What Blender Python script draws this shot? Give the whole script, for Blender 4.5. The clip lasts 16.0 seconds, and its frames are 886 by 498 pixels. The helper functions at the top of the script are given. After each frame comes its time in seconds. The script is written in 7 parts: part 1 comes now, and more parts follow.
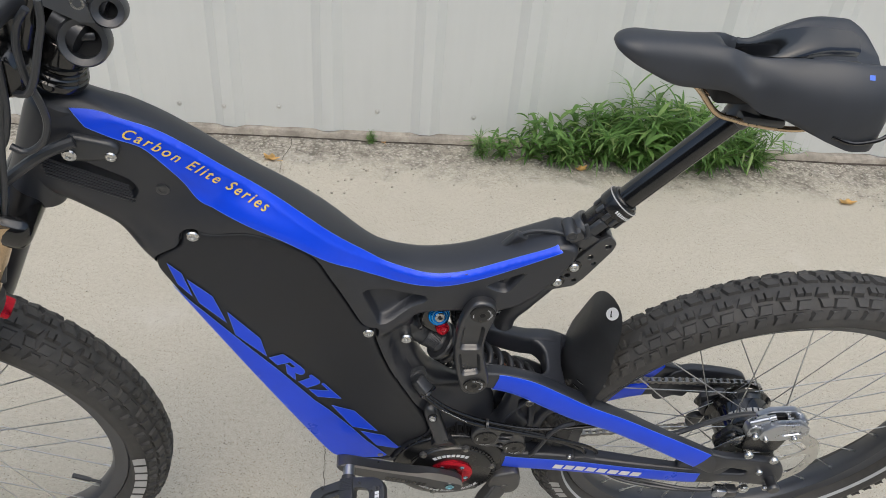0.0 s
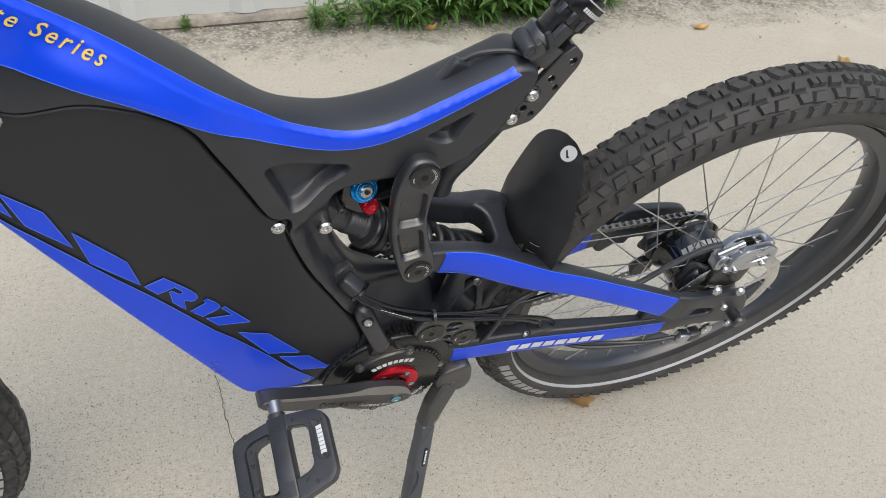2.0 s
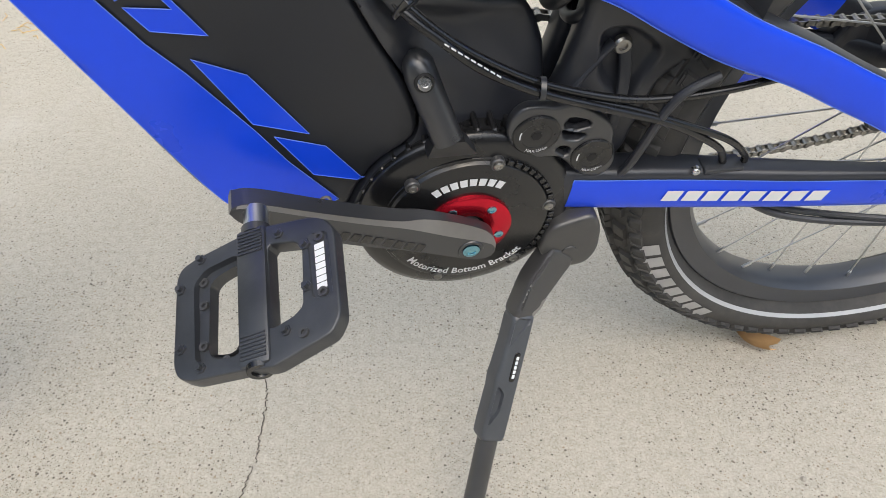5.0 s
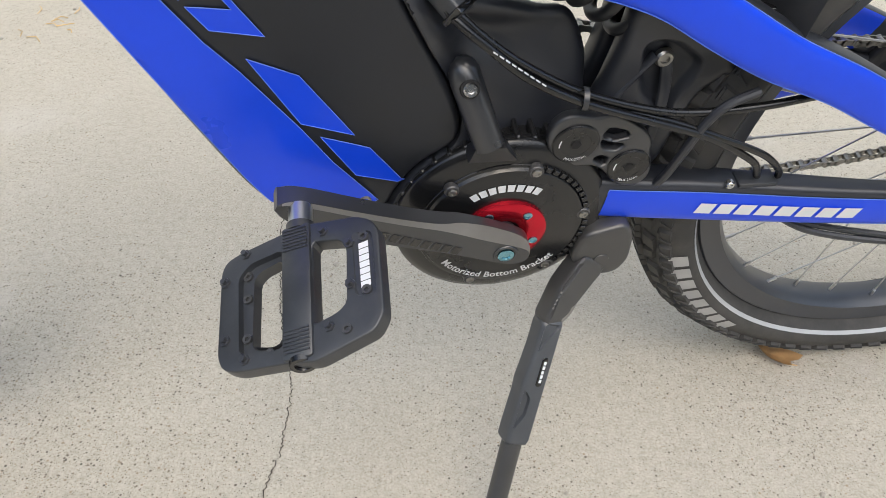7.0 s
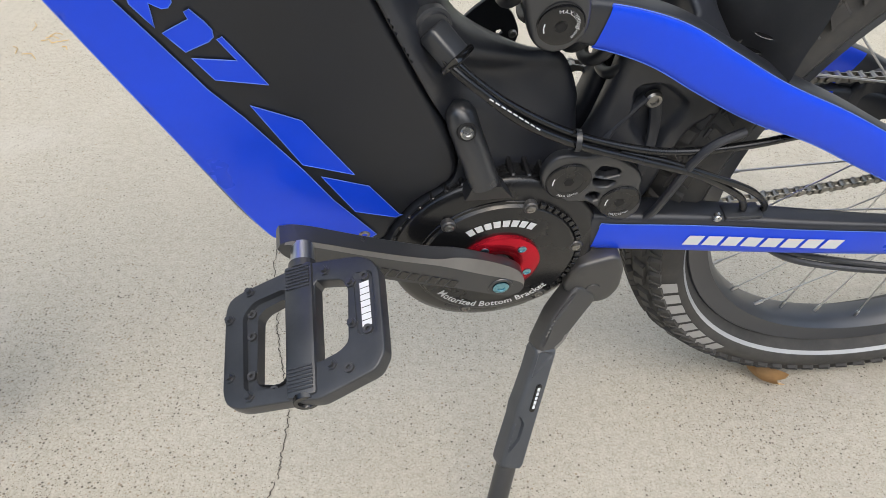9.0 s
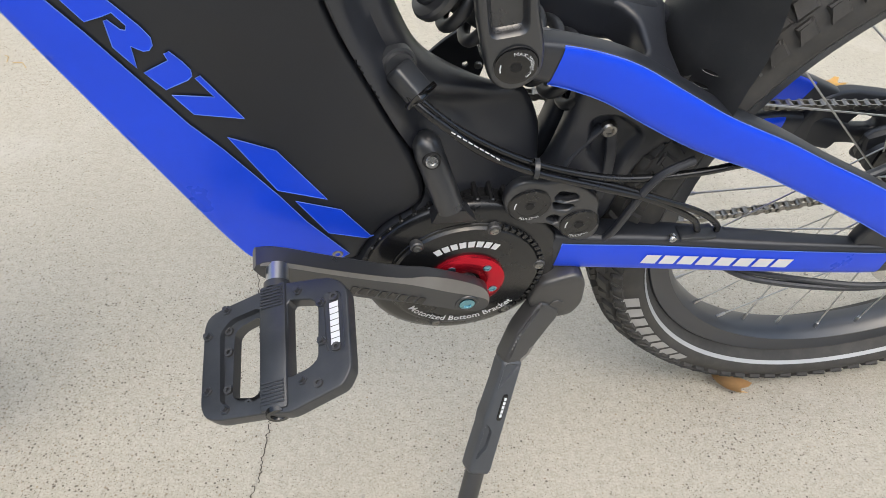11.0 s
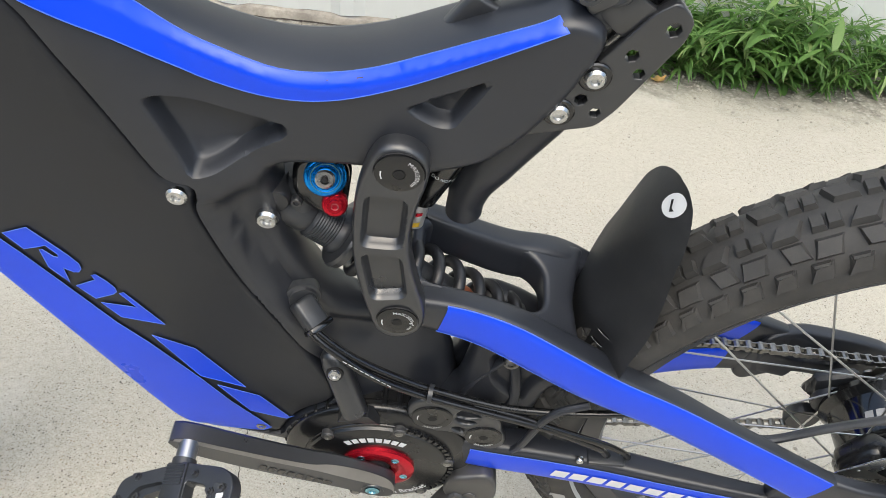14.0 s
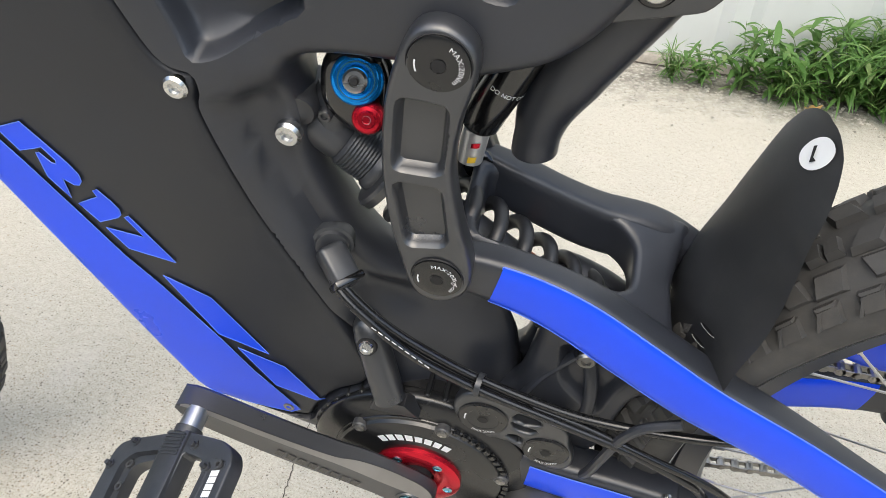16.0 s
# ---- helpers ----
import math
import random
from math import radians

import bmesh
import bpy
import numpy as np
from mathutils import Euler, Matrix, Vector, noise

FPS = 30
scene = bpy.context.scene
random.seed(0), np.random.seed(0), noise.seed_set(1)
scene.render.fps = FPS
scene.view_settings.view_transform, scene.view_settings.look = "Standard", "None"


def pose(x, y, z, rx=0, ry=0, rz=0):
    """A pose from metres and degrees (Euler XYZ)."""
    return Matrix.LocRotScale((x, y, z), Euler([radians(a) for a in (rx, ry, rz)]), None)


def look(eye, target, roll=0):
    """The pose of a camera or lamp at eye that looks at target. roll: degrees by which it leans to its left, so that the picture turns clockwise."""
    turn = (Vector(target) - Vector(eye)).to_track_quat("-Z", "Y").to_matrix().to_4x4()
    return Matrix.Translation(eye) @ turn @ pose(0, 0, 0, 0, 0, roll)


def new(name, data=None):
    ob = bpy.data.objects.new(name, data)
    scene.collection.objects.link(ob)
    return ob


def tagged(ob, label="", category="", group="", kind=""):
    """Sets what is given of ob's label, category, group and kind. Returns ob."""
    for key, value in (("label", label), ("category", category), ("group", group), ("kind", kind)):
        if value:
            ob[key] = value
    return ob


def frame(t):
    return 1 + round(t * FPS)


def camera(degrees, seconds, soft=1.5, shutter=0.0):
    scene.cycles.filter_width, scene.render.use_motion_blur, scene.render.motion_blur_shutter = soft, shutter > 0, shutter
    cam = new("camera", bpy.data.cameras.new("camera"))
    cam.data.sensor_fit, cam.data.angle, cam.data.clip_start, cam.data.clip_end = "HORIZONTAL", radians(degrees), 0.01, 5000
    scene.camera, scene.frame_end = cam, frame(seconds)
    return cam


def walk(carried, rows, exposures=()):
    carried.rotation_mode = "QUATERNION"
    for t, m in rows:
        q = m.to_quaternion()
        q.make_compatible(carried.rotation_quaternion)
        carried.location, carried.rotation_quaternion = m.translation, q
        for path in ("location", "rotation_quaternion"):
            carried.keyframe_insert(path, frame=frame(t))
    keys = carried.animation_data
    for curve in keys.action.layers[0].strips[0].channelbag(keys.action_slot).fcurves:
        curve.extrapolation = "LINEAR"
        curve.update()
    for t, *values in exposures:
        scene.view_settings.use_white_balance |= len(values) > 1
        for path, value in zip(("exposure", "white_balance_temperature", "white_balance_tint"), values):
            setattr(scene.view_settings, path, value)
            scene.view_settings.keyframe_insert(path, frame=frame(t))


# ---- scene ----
cam = camera(59.0, 16.0, 0.5)
PATH = [
    (0, (0.027, 0.083, 1.347), (0.013, 1.71, 0.185), 4.9),
    (0.5, (-0.013, 0.122, 1.323), (0.065, 1.704, 0.102), 1.4),
    (1, (-0.068, 0.16, 1.304), (0.206, 1.688, 0.042), 3.3),
    (1.5, (-0.076, 0.208, 1.238), (0.322, 1.657, -0.082), 5.3),
    (2, (-0.066, 0.259, 1.158), (0.336, 1.689, -0.182), 5.1),
    (2.5, (-0.04, 0.312, 1.038), (0.24, 1.757, -0.315), 3.4),
    (3, (-0.017, 0.358, 0.918), (0.222, 1.82, -0.426), 3.1),
    (3.5, (-0.007, 0.388, 0.833), (0.171, 1.87, -0.498), 1.7),
    (4, (0.002, 0.4, 0.77), (0.133, 1.89, -0.559), 0.9),
    (4.5, (0.016, 0.408, 0.74), (0.112, 1.905, -0.583), 0.4),
    (5, (0.015, 0.414, 0.731), (0.096, 1.906, -0.598), 0.9),
    (7.3, (-0.012, 0.405, 0.739), (0.045, 1.907, -0.58), 2.4),
    (7.5, (-0.015, 0.407, 0.742), (0.053, 1.907, -0.58), 2.6),
    (8, (-0.015, 0.408, 0.744), (0.056, 1.911, -0.574), 2.6),
    (8.5, (-0.01, 0.407, 0.752), (0.065, 1.912, -0.564), 2.7),
    (9, (-0.012, 0.408, 0.767), (0.067, 1.914, -0.546), 2.8),
    (9.2, (-0.013, 0.408, 0.772), (0.064, 1.915, -0.54), 2.8),
    (11.3, (0.018, 0.38, 0.82), (0.128, 1.884, -0.494), 4.0),
    (11.5, (0.032, 0.374, 0.836), (0.141, 1.881, -0.475), 4.5),
    (12, (0.083, 0.374, 0.901), (0.091, 1.881, -0.413), 4.1),
    (12.5, (0.113, 0.376, 0.898), (0.078, 1.892, -0.406), 4.3),
    (13, (0.134, 0.372, 0.926), (0.058, 1.89, -0.374), 4.5),
    (13.5, (0.157, 0.397, 0.985), (0.016, 1.941, -0.278), 4.6),
    (14, (0.159, 0.46, 0.967), (-0.023, 1.999, -0.296), 5.4),
    (14.5, (0.167, 0.511, 0.936), (-0.053, 2.042, -0.332), 6.1),
    (15, (0.193, 0.532, 0.876), (-0.186, 2.019, -0.408), 3.9),
    (15.5, (0.202, 0.54, 0.847), (-0.258, 2.054, -0.375), 3.7),
    (16, (0.201, 0.53, 0.845), (-0.317, 2.047, -0.352), 3.4),
]
walk(cam, [(t, look(eye, target, roll)) for t, eye, target, roll in PATH], [(0, 0.31, 6500, 6), (1.5, 0.41, 6500, 6), (3, 0.60, 6500, 6), (5, 0.70, 6500, 6), (9, 0.67, 6500, 6), (12.5, 0.79, 6500, 5), (14.5, 0.92, 6500, 4), (16, 1.05, 6500, 5)])

# ---- world ----
world = bpy.data.worlds.new("sky")
scene.world = world
world.use_nodes = True
wt = world.node_tree
sky = wt.nodes.new("ShaderNodeTexSky")
sky.sky_type = "NISHITA"
sky.sun_disc = False
sky.sun_elevation, sky.sun_rotation = radians(60), radians(170)
sky.dust_density, sky.air_density = 4.0, 1.0
wt.links.new(sky.outputs[0], wt.nodes["Background"].inputs[0])
wt.nodes["Background"].inputs[1].default_value = 0.14

sun = new("sun", bpy.data.lights.new("sun", "SUN"))
sun.data.energy, sun.data.angle, sun.data.color = 0.9, radians(90), (1.0, 0.97, 0.93)
sun.matrix_world = look((0.3, -1.7, 3.2), (0, 0, 0))

# ---- materials ----


def nodes(name):
    m = bpy.data.materials.new(name)
    m.use_nodes = True
    t = m.node_tree
    return m, t, t.nodes["Principled BSDF"]


def node(t, kind, **values):
    n = t.nodes.new(kind)
    for k, v in values.items():
        n.inputs[k.replace("_", " ")].default_value = v
    return n


def ramp(t, source, stops):
    r = t.nodes.new("ShaderNodeValToRGB")
    e = r.color_ramp.elements
    while len(e) < len(stops):
        e.new(0.5)
    for el, (p, c) in zip(e, stops):
        el.position, el.color = p, (*c, 1) if len(c) == 3 else c
    t.links.new(source, r.inputs[0])
    return r.outputs[0]


def mix(t, fac, a, b, blend="MIX"):
    n = t.nodes.new("ShaderNodeMix")
    n.data_type, n.blend_type = "RGBA", blend
    for i, v in ((0, fac), (6, a), (7, b)):
        if isinstance(v, (float, int)):
            n.inputs[i].default_value = v
        elif isinstance(v, tuple):
            n.inputs[i].default_value = (*v, 1)
        else:
            t.links.new(v, n.inputs[i])
    return n.outputs[2]


def place(t, scale=(1, 1, 1), kind="Object"):
    c = t.nodes.new("ShaderNodeTexCoord")
    mp = t.nodes.new("ShaderNodeMapping")
    mp.inputs[3].default_value = scale
    t.links.new(c.outputs[kind], mp.inputs[0])
    return mp.outputs[0]


def grain(t, where, scale, detail=4.0, rough=0.6):
    n = node(t, "ShaderNodeTexNoise", Scale=scale, Detail=detail, Roughness=rough)
    t.links.new(where, n.inputs[0])
    return n.outputs[0]


def relief(t, b, source, strength, distance=0.001):
    n = node(t, "ShaderNodeBump", Strength=strength, Distance=distance)
    t.links.new(source, n.inputs["Height"])
    t.links.new(n.outputs[0], b.inputs["Normal"])


def surface(name, colour, rough, metal=0.0, vary=0.15, fine=900.0, bump=0.08, coat=0.0, dirt=None, dirt_amount=0.0, shine=0.5):
    """A finish with grain at two scales: broad change of tone and gloss, and a fine relief."""
    m, t, b = nodes(name)
    at = place(t)
    broad = grain(t, at, 14.0, 5.0)
    small = grain(t, at, fine, 2.0)
    low = tuple(c * (1 - vary) for c in colour)
    high = tuple(min(1, c * (1 + vary)) for c in colour)
    tone = ramp(t, broad, [(0.3, low), (0.7, high)])
    if dirt:
        spots = ramp(t, grain(t, at, 45.0, 8.0, 0.7), [(0.5 - 0.1 * dirt_amount, (0, 0, 0)), (0.78, (dirt_amount,) * 3)])
        tone = mix(t, spots, tone, dirt)
    t.links.new(tone, b.inputs["Base Color"])
    r = ramp(t, broad, [(0.25, (max(0, rough - 0.06),) * 3), (0.75, (min(1, rough + 0.08),) * 3)])
    t.links.new(r, b.inputs["Roughness"])
    b.inputs["Metallic"].default_value = metal
    b.inputs["Coat Weight"].default_value = coat
    b.inputs["Specular IOR Level"].default_value = shine
    b.inputs["Coat Roughness"].default_value = 0.2
    if bump:
        relief(t, b, small, bump, 0.0005)
    return m


M_BLACK = surface("satin black carbon", (0.0200, 0.0226, 0.0300), 0.38, vary=0.16, bump=0.05, shine=0.72)
M_COVER = surface("matt black panel", (0.0115, 0.0135, 0.0185), 0.46, vary=0.22, bump=0.06, shine=0.58)
M_ANOD = surface("black anodised metal", (0.026, 0.0275, 0.0315), 0.31, bump=0.04, shine=1.0)
M_PLASTIC = surface("black plastic", (0.0245, 0.0275, 0.0335), 0.40, vary=0.25, bump=0.10, dirt=(0.10, 0.095, 0.09), dirt_amount=0.12, shine=0.8)
M_GLOSS = surface("glossy black", (0.006, 0.006, 0.0065), 0.13, bump=0.0, shine=0.9)
# near-black that paints the shade in sockets, grooves and slots; also colours the brake pads
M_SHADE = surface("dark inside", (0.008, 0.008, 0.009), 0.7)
M_RUBBER = surface("black rubber", (0.052, 0.051, 0.050), 0.66, vary=0.3, fine=500.0, bump=0.2, dirt=(0.13, 0.118, 0.10), dirt_amount=0.3)
M_BLUE = surface("blue paint", (0.0035, 0.066, 0.84), 0.32, metal=0.10, vary=0.05, bump=0.02, coat=0.15, shine=0.5)
M_PIN = surface("pale blue pinstripe", (0.09, 0.19, 0.72), 0.4, bump=0.0)
M_WHITE = surface("white print", (0.72, 0.74, 0.76), 0.5, vary=0.05, bump=0.0)
M_GOLD = surface("gold print", (0.75, 0.56, 0.12), 0.35, vary=0.06, bump=0.0)
M_RAIL = surface("bronze coated steel", (0.66, 0.50, 0.33), 0.25, metal=1.0, bump=0.0)
M_STEEL = surface("bright steel", (0.62, 0.62, 0.61), 0.25, metal=1.0, vary=0.1, bump=0.05)
M_SPOKE = surface("spoke steel", (0.60, 0.60, 0.60), 0.32, metal=1.0, bump=0.0)
M_CHAIN = surface("oiled chain steel", (0.34, 0.33, 0.31), 0.32, metal=1.0, vary=0.25, bump=0.1)
M_SILVER = surface("polished aluminium", (0.52, 0.54, 0.58), 0.27, metal=1.0, vary=0.08, bump=0.04)
M_BLUEMETAL = surface("blue anodised aluminium", (0.012, 0.30, 0.86), 0.20, metal=0.8, bump=0.0)
M_REDMETAL = surface("red anodised aluminium", (0.62, 0.014, 0.035), 0.24, metal=0.75, bump=0.02)
M_COPPER = surface("copper brown bumper", (0.30, 0.10, 0.05), 0.5, bump=0.0)
M_GREY = surface("grey print", (0.42, 0.42, 0.42), 0.6, bump=0.0)
M_REFLECT = surface("grey reflective tape", (0.46, 0.48, 0.50), 0.35, vary=0.04, bump=0.0)
M_STAND = surface("dark grey painted alloy", (0.044, 0.044, 0.045), 0.36, vary=0.15, bump=0.06, shine=0.8)
M_SADDLE = surface("black saddle cover", (0.026, 0.030, 0.038), 0.46, vary=0.2, fine=1400.0, bump=0.15, shine=0.7)
M_SLEEVE = surface("blue grey moulded plastic", (0.052, 0.058, 0.068), 0.42, vary=0.2, bump=0.08, shine=0.8)
M_TEAL = surface("blue steel bolt", (0.25, 0.50, 0.60), 0.25, metal=1.0, bump=0.0)
M_YELLOW = surface("yellow print", (0.70, 0.45, 0.03), 0.5, bump=0.0)
M_MOTOR = surface("glossy black motor paint", (0.008, 0.0083, 0.0092), 0.25, vary=0.2, bump=0.03, shine=0.65)
M_BEVEL = surface("machined bare edge", (0.30, 0.29, 0.28), 0.34, metal=0.8, bump=0.03)
M_NYLON = surface("dusty black nylon", (0.023, 0.0255, 0.030), 0.40, vary=0.3, fine=700.0, bump=0.14, dirt=(0.13, 0.13, 0.13), dirt_amount=0.14, shine=0.9)
M_RIM = surface("satin black rim", (0.034, 0.038, 0.048), 0.33, vary=0.15, bump=0.03, shine=0.9)
M_LABEL = surface("silver label", (0.55, 0.55, 0.55), 0.3, metal=0.6, bump=0.0)


def concrete(name="worn concrete"):
    """Pale warm concrete with dark aggregate, stains, and a coarse weathered strip beside the wall."""
    m, t, b = nodes(name)
    at = place(t)
    broad = grain(t, at, 1.6, 6.0, 0.62)
    mid = grain(t, at, 9.0, 6.0, 0.65)
    tone = ramp(t, broad, [(0.30, (0.40, 0.375, 0.305)), (0.52, (0.49, 0.47, 0.40)), (0.72, (0.56, 0.55, 0.485))])
    tone = mix(t, 0.35, tone, ramp(t, mid, [(0.3, (0.37, 0.34, 0.28)), (0.7, (0.60, 0.57, 0.51))]))
    fine = grain(t, at, 330.0, 3.0, 0.75)
    tone = mix(t, 0.6, tone, ramp(t, fine, [(0.30, (0.20, 0.178, 0.145)), (0.46, (0.46, 0.43, 0.365)), (0.72, (0.76, 0.72, 0.65))]))
    crumbs = grain(t, at, 95.0, 5.0, 0.7)
    tone = mix(t, 0.3, tone, ramp(t, crumbs, [(0.32, (0.31, 0.28, 0.225)), (0.5, (0.49, 0.46, 0.395)), (0.7, (0.66, 0.635, 0.565))]))

    def specks(scale, size, seed):
        v = node(t, "ShaderNodeTexVoronoi", Scale=scale)
        t.links.new(place(t, (1, 1.0 + seed, 1)), v.inputs[0])
        dot = ramp(t, v.outputs["Distance"], [(size * 0.7, (1, 1, 1)), (size, (0, 0, 0))])
        sep = t.nodes.new("ShaderNodeSeparateColor")
        t.links.new(v.outputs["Color"], sep.inputs[0])
        return dot, sep.outputs[0], sep.outputs[1]

    # a worn patch beside the walk shows more of its dark stones
    near = t.nodes.new("ShaderNodeVectorMath")
    near.operation = "DISTANCE"
    near.inputs[1].default_value = (-0.46, 0.90, 0.0)
    t.links.new(at, near.inputs[0])
    worn = t.nodes.new("ShaderNodeMapRange")
    for k, v in ((1, 0.06), (2, 0.34), (3, 0.20), (4, 0.0)):
        worn.inputs[k].default_value = v
    t.links.new(near.outputs["Value"], worn.inputs[0])
    both = t.nodes.new("ShaderNodeMath")
    t.links.new(grain(t, at, 3.2, 4.0), both.inputs[0])
    t.links.new(worn.outputs[0], both.inputs[1])
    density = both.outputs[0]
    for scale, size, seed, cut in ((210.0, 0.31, 0.0, 0.875), (115.0, 0.20, 0.13, 0.945), (430.0, 0.34, 0.31, 0.800)):
        dot, pick, pick2 = specks(scale, size, seed)
        some = t.nodes.new("ShaderNodeMath")
        some.operation = "GREATER_THAN"
        lift = t.nodes.new("ShaderNodeMath")
        lift.operation = "MULTIPLY_ADD"
        t.links.new(density, lift.inputs[0])
        lift.inputs[1].default_value, lift.inputs[2].default_value = -1.05, cut + 0.51
        t.links.new(pick, some.inputs[0])
        t.links.new(lift.outputs[0], some.inputs[1])
        fac = t.nodes.new("ShaderNodeMath")
        fac.operation = "MULTIPLY"
        t.links.new(dot, fac.inputs[0])
        t.links.new(some.outputs[0], fac.inputs[1])
        tone = mix(t, fac.outputs[0], tone, ramp(t, pick2, [(0.0, (0.10, 0.088, 0.078)), (0.6, (0.23, 0.20, 0.165)), (1.0, (0.36, 0.28, 0.20))]))
    # weathered strip with bare stones along the wall's foot
    pos = t.nodes.new("ShaderNodeSeparateXYZ")
    t.links.new(place(t), pos.inputs[0])
    edge = t.nodes.new("ShaderNodeMath")
    edge.operation = "MULTIPLY_ADD"
    t.links.new(mid, edge.inputs[0])
    edge.inputs[1].default_value = 0.55
    t.links.new(pos.outputs[1], edge.inputs[2])
    slope = t.nodes.new("ShaderNodeMath")
    slope.operation = "MULTIPLY_ADD"
    t.links.new(pos.outputs[0], slope.inputs[0])
    slope.inputs[1].default_value = -0.06
    t.links.new(edge.outputs[0], slope.inputs[2])
    scale = t.nodes.new("ShaderNodeMapRange")
    scale.inputs[1].default_value, scale.inputs[2].default_value = 2.66, 2.84
    t.links.new(slope.outputs[0], scale.inputs[0])
    stones = node(t, "ShaderNodeTexVoronoi", Scale=70.0)
    t.links.new(at, stones.inputs[0])
    rocky = mix(t, 0.6, ramp(t, stones.outputs["Distance"], [(0.1, (0.46, 0.44, 0.40)), (0.55, (0.09, 0.08, 0.068))]), ramp(t, stones.outputs["Color"], [(0.1, (0.22,) * 3), (0.9, (0.80,) * 3)]), "SOFT_LIGHT")
    rocky = mix(t, 0.22, rocky, tone)
    weight = t.nodes.new("ShaderNodeMath")
    weight.operation = "MULTIPLY"
    t.links.new(scale.outputs[0], weight.inputs[0])
    t.links.new(ramp(t, grain(t, at, 22.0, 5.0), [(0.35, (0.35,) * 3), (0.58, (1.0,) * 3)]), weight.inputs[1])
    tone = mix(t, weight.outputs[0], tone, rocky)
    # pale lime bloom
    bloom = ramp(t, grain(t, place(t, (1, 1, 1)), 2.3, 8.0, 0.75), [(0.56, (0, 0, 0)), (0.70, (0.5,) * 3)])
    tone = mix(t, bloom, tone, (0.60, 0.58, 0.54))
    tone = mix(t, 1.0, tone, (0.94, 0.94, 0.93), "MULTIPLY")
    t.links.new(tone, b.inputs["Base Color"])
    b.inputs["Roughness"].default_value = 0.88
    b.inputs["Specular IOR Level"].default_value = 0.25
    rough = mix(t, 0.5, fine, mix(t, weight.outputs[0], mid, stones.outputs["Distance"]))
    relief(t, b, rough, 0.75, 0.003)
    return m


def painted_sheet():
    """Off-white painted steel with rain streaks and chalking."""
    m, t, b = nodes("off-white painted sheet steel")
    streak = grain(t, place(t, (9, 9, 0.7)), 3.0, 6.0, 0.6)
    broad = grain(t, place(t), 1.7, 5.0)
    tone = ramp(t, streak, [(0.3, (0.575, 0.595, 0.58)), (0.7, (0.605, 0.625, 0.61))])
    tone = mix(t, 0.4, tone, ramp(t, broad, [(0.3, (0.54, 0.56, 0.55)), (0.7, (0.63, 0.645, 0.63))]))
    dirt = ramp(t, grain(t, place(t, (30, 30, 3)), 3.0, 7.0, 0.7), [(0.64, (0, 0, 0)), (0.84, (0.35,) * 3)])
    tone = mix(t, dirt, tone, (0.33, 0.30, 0.25))
    t.links.new(tone, b.inputs["Base Color"])
    b.inputs["Roughness"].default_value = 0.55
    relief(t, b, grain(t, place(t), 30.0, 3.0), 0.1, 0.002)
    return m


def leaf_green():
    m, t, b = nodes("green leaves")
    info = t.nodes.new("ShaderNodeNewGeometry")
    tone = ramp(t, info.outputs["Random Per Island"], [(0.0, (0.09, 0.19, 0.05)), (0.45, (0.16, 0.31, 0.085)), (0.8, (0.24, 0.41, 0.13)), (1.0, (0.38, 0.47, 0.20))])
    tone = mix(t, 0.2, tone, ramp(t, grain(t, place(t), 90.0), [(0.3, (0.04, 0.11, 0.02)), (0.7, (0.15, 0.27, 0.06))]))
    t.links.new(tone, b.inputs["Base Color"])
    b.inputs["Roughness"].default_value = 0.45
    b.inputs["Transmission Weight"].default_value = 0.0
    b.inputs["Subsurface Weight"].default_value = 0.0
    relief(t, b, grain(t, place(t), 200.0), 0.2, 0.001)
    # thin blades let light through
    thin = t.nodes.new("ShaderNodeBsdfTranslucent")
    t.links.new(tone, thin.inputs[0])
    both = t.nodes.new("ShaderNodeMixShader")
    both.inputs[0].default_value = 0.5
    t.links.new(b.outputs[0], both.inputs[1])
    t.links.new(thin.outputs[0], both.inputs[2])
    t.links.new(both.outputs[0], t.nodes["Material Output"].inputs[0])
    return m


M_CONCRETE = concrete()
M_SHEET = painted_sheet()
M_FOOT = surface("grey footing concrete", (0.34, 0.31, 0.265), 0.9, vary=0.3, fine=220.0, bump=0.6, dirt=(0.12, 0.10, 0.08), dirt_amount=0.6)
M_JOINT = surface("dirt in the joint", (0.06, 0.05, 0.042), 0.95, vary=0.4, fine=200.0, bump=0.6)
M_GUARD = surface("satin polypropylene", (0.0370, 0.0390, 0.0435), 0.47, vary=0.2, fine=1200.0, bump=0.10, dirt=(0.20, 0.19, 0.17), dirt_amount=0.10, shine=0.95)
M_SATIN = surface("satin black enamel", (0.018, 0.019, 0.022), 0.40, vary=0.15, bump=0.04, shine=0.7)
M_GREEN = leaf_green()
M_STEM = surface("green stems", (0.11, 0.17, 0.05), 0.6)
M_DRYLEAF = surface("dry ochre leaf", (0.68, 0.46, 0.18), 0.65, vary=0.35, fine=120.0, bump=0.3)
M_TANLEAF = surface("dry tan leaf", (0.50, 0.33, 0.16), 0.7, vary=0.35, fine=120.0, bump=0.3)
M_STONE = surface("grey brown gravel", (0.36, 0.335, 0.29), 0.85, vary=0.5, fine=200.0, bump=0.4)
# dark tone of the added wall that the black parts mirror
M_FAR = surface("dark unseen wall", (0.060, 0.064, 0.068), 0.8, vary=0.3, fine=120.0, bump=0.3)
M_SCREW = surface("dull white screw head", (0.55, 0.55, 0.53), 0.4, metal=0.4)

# ---- building blocks ----


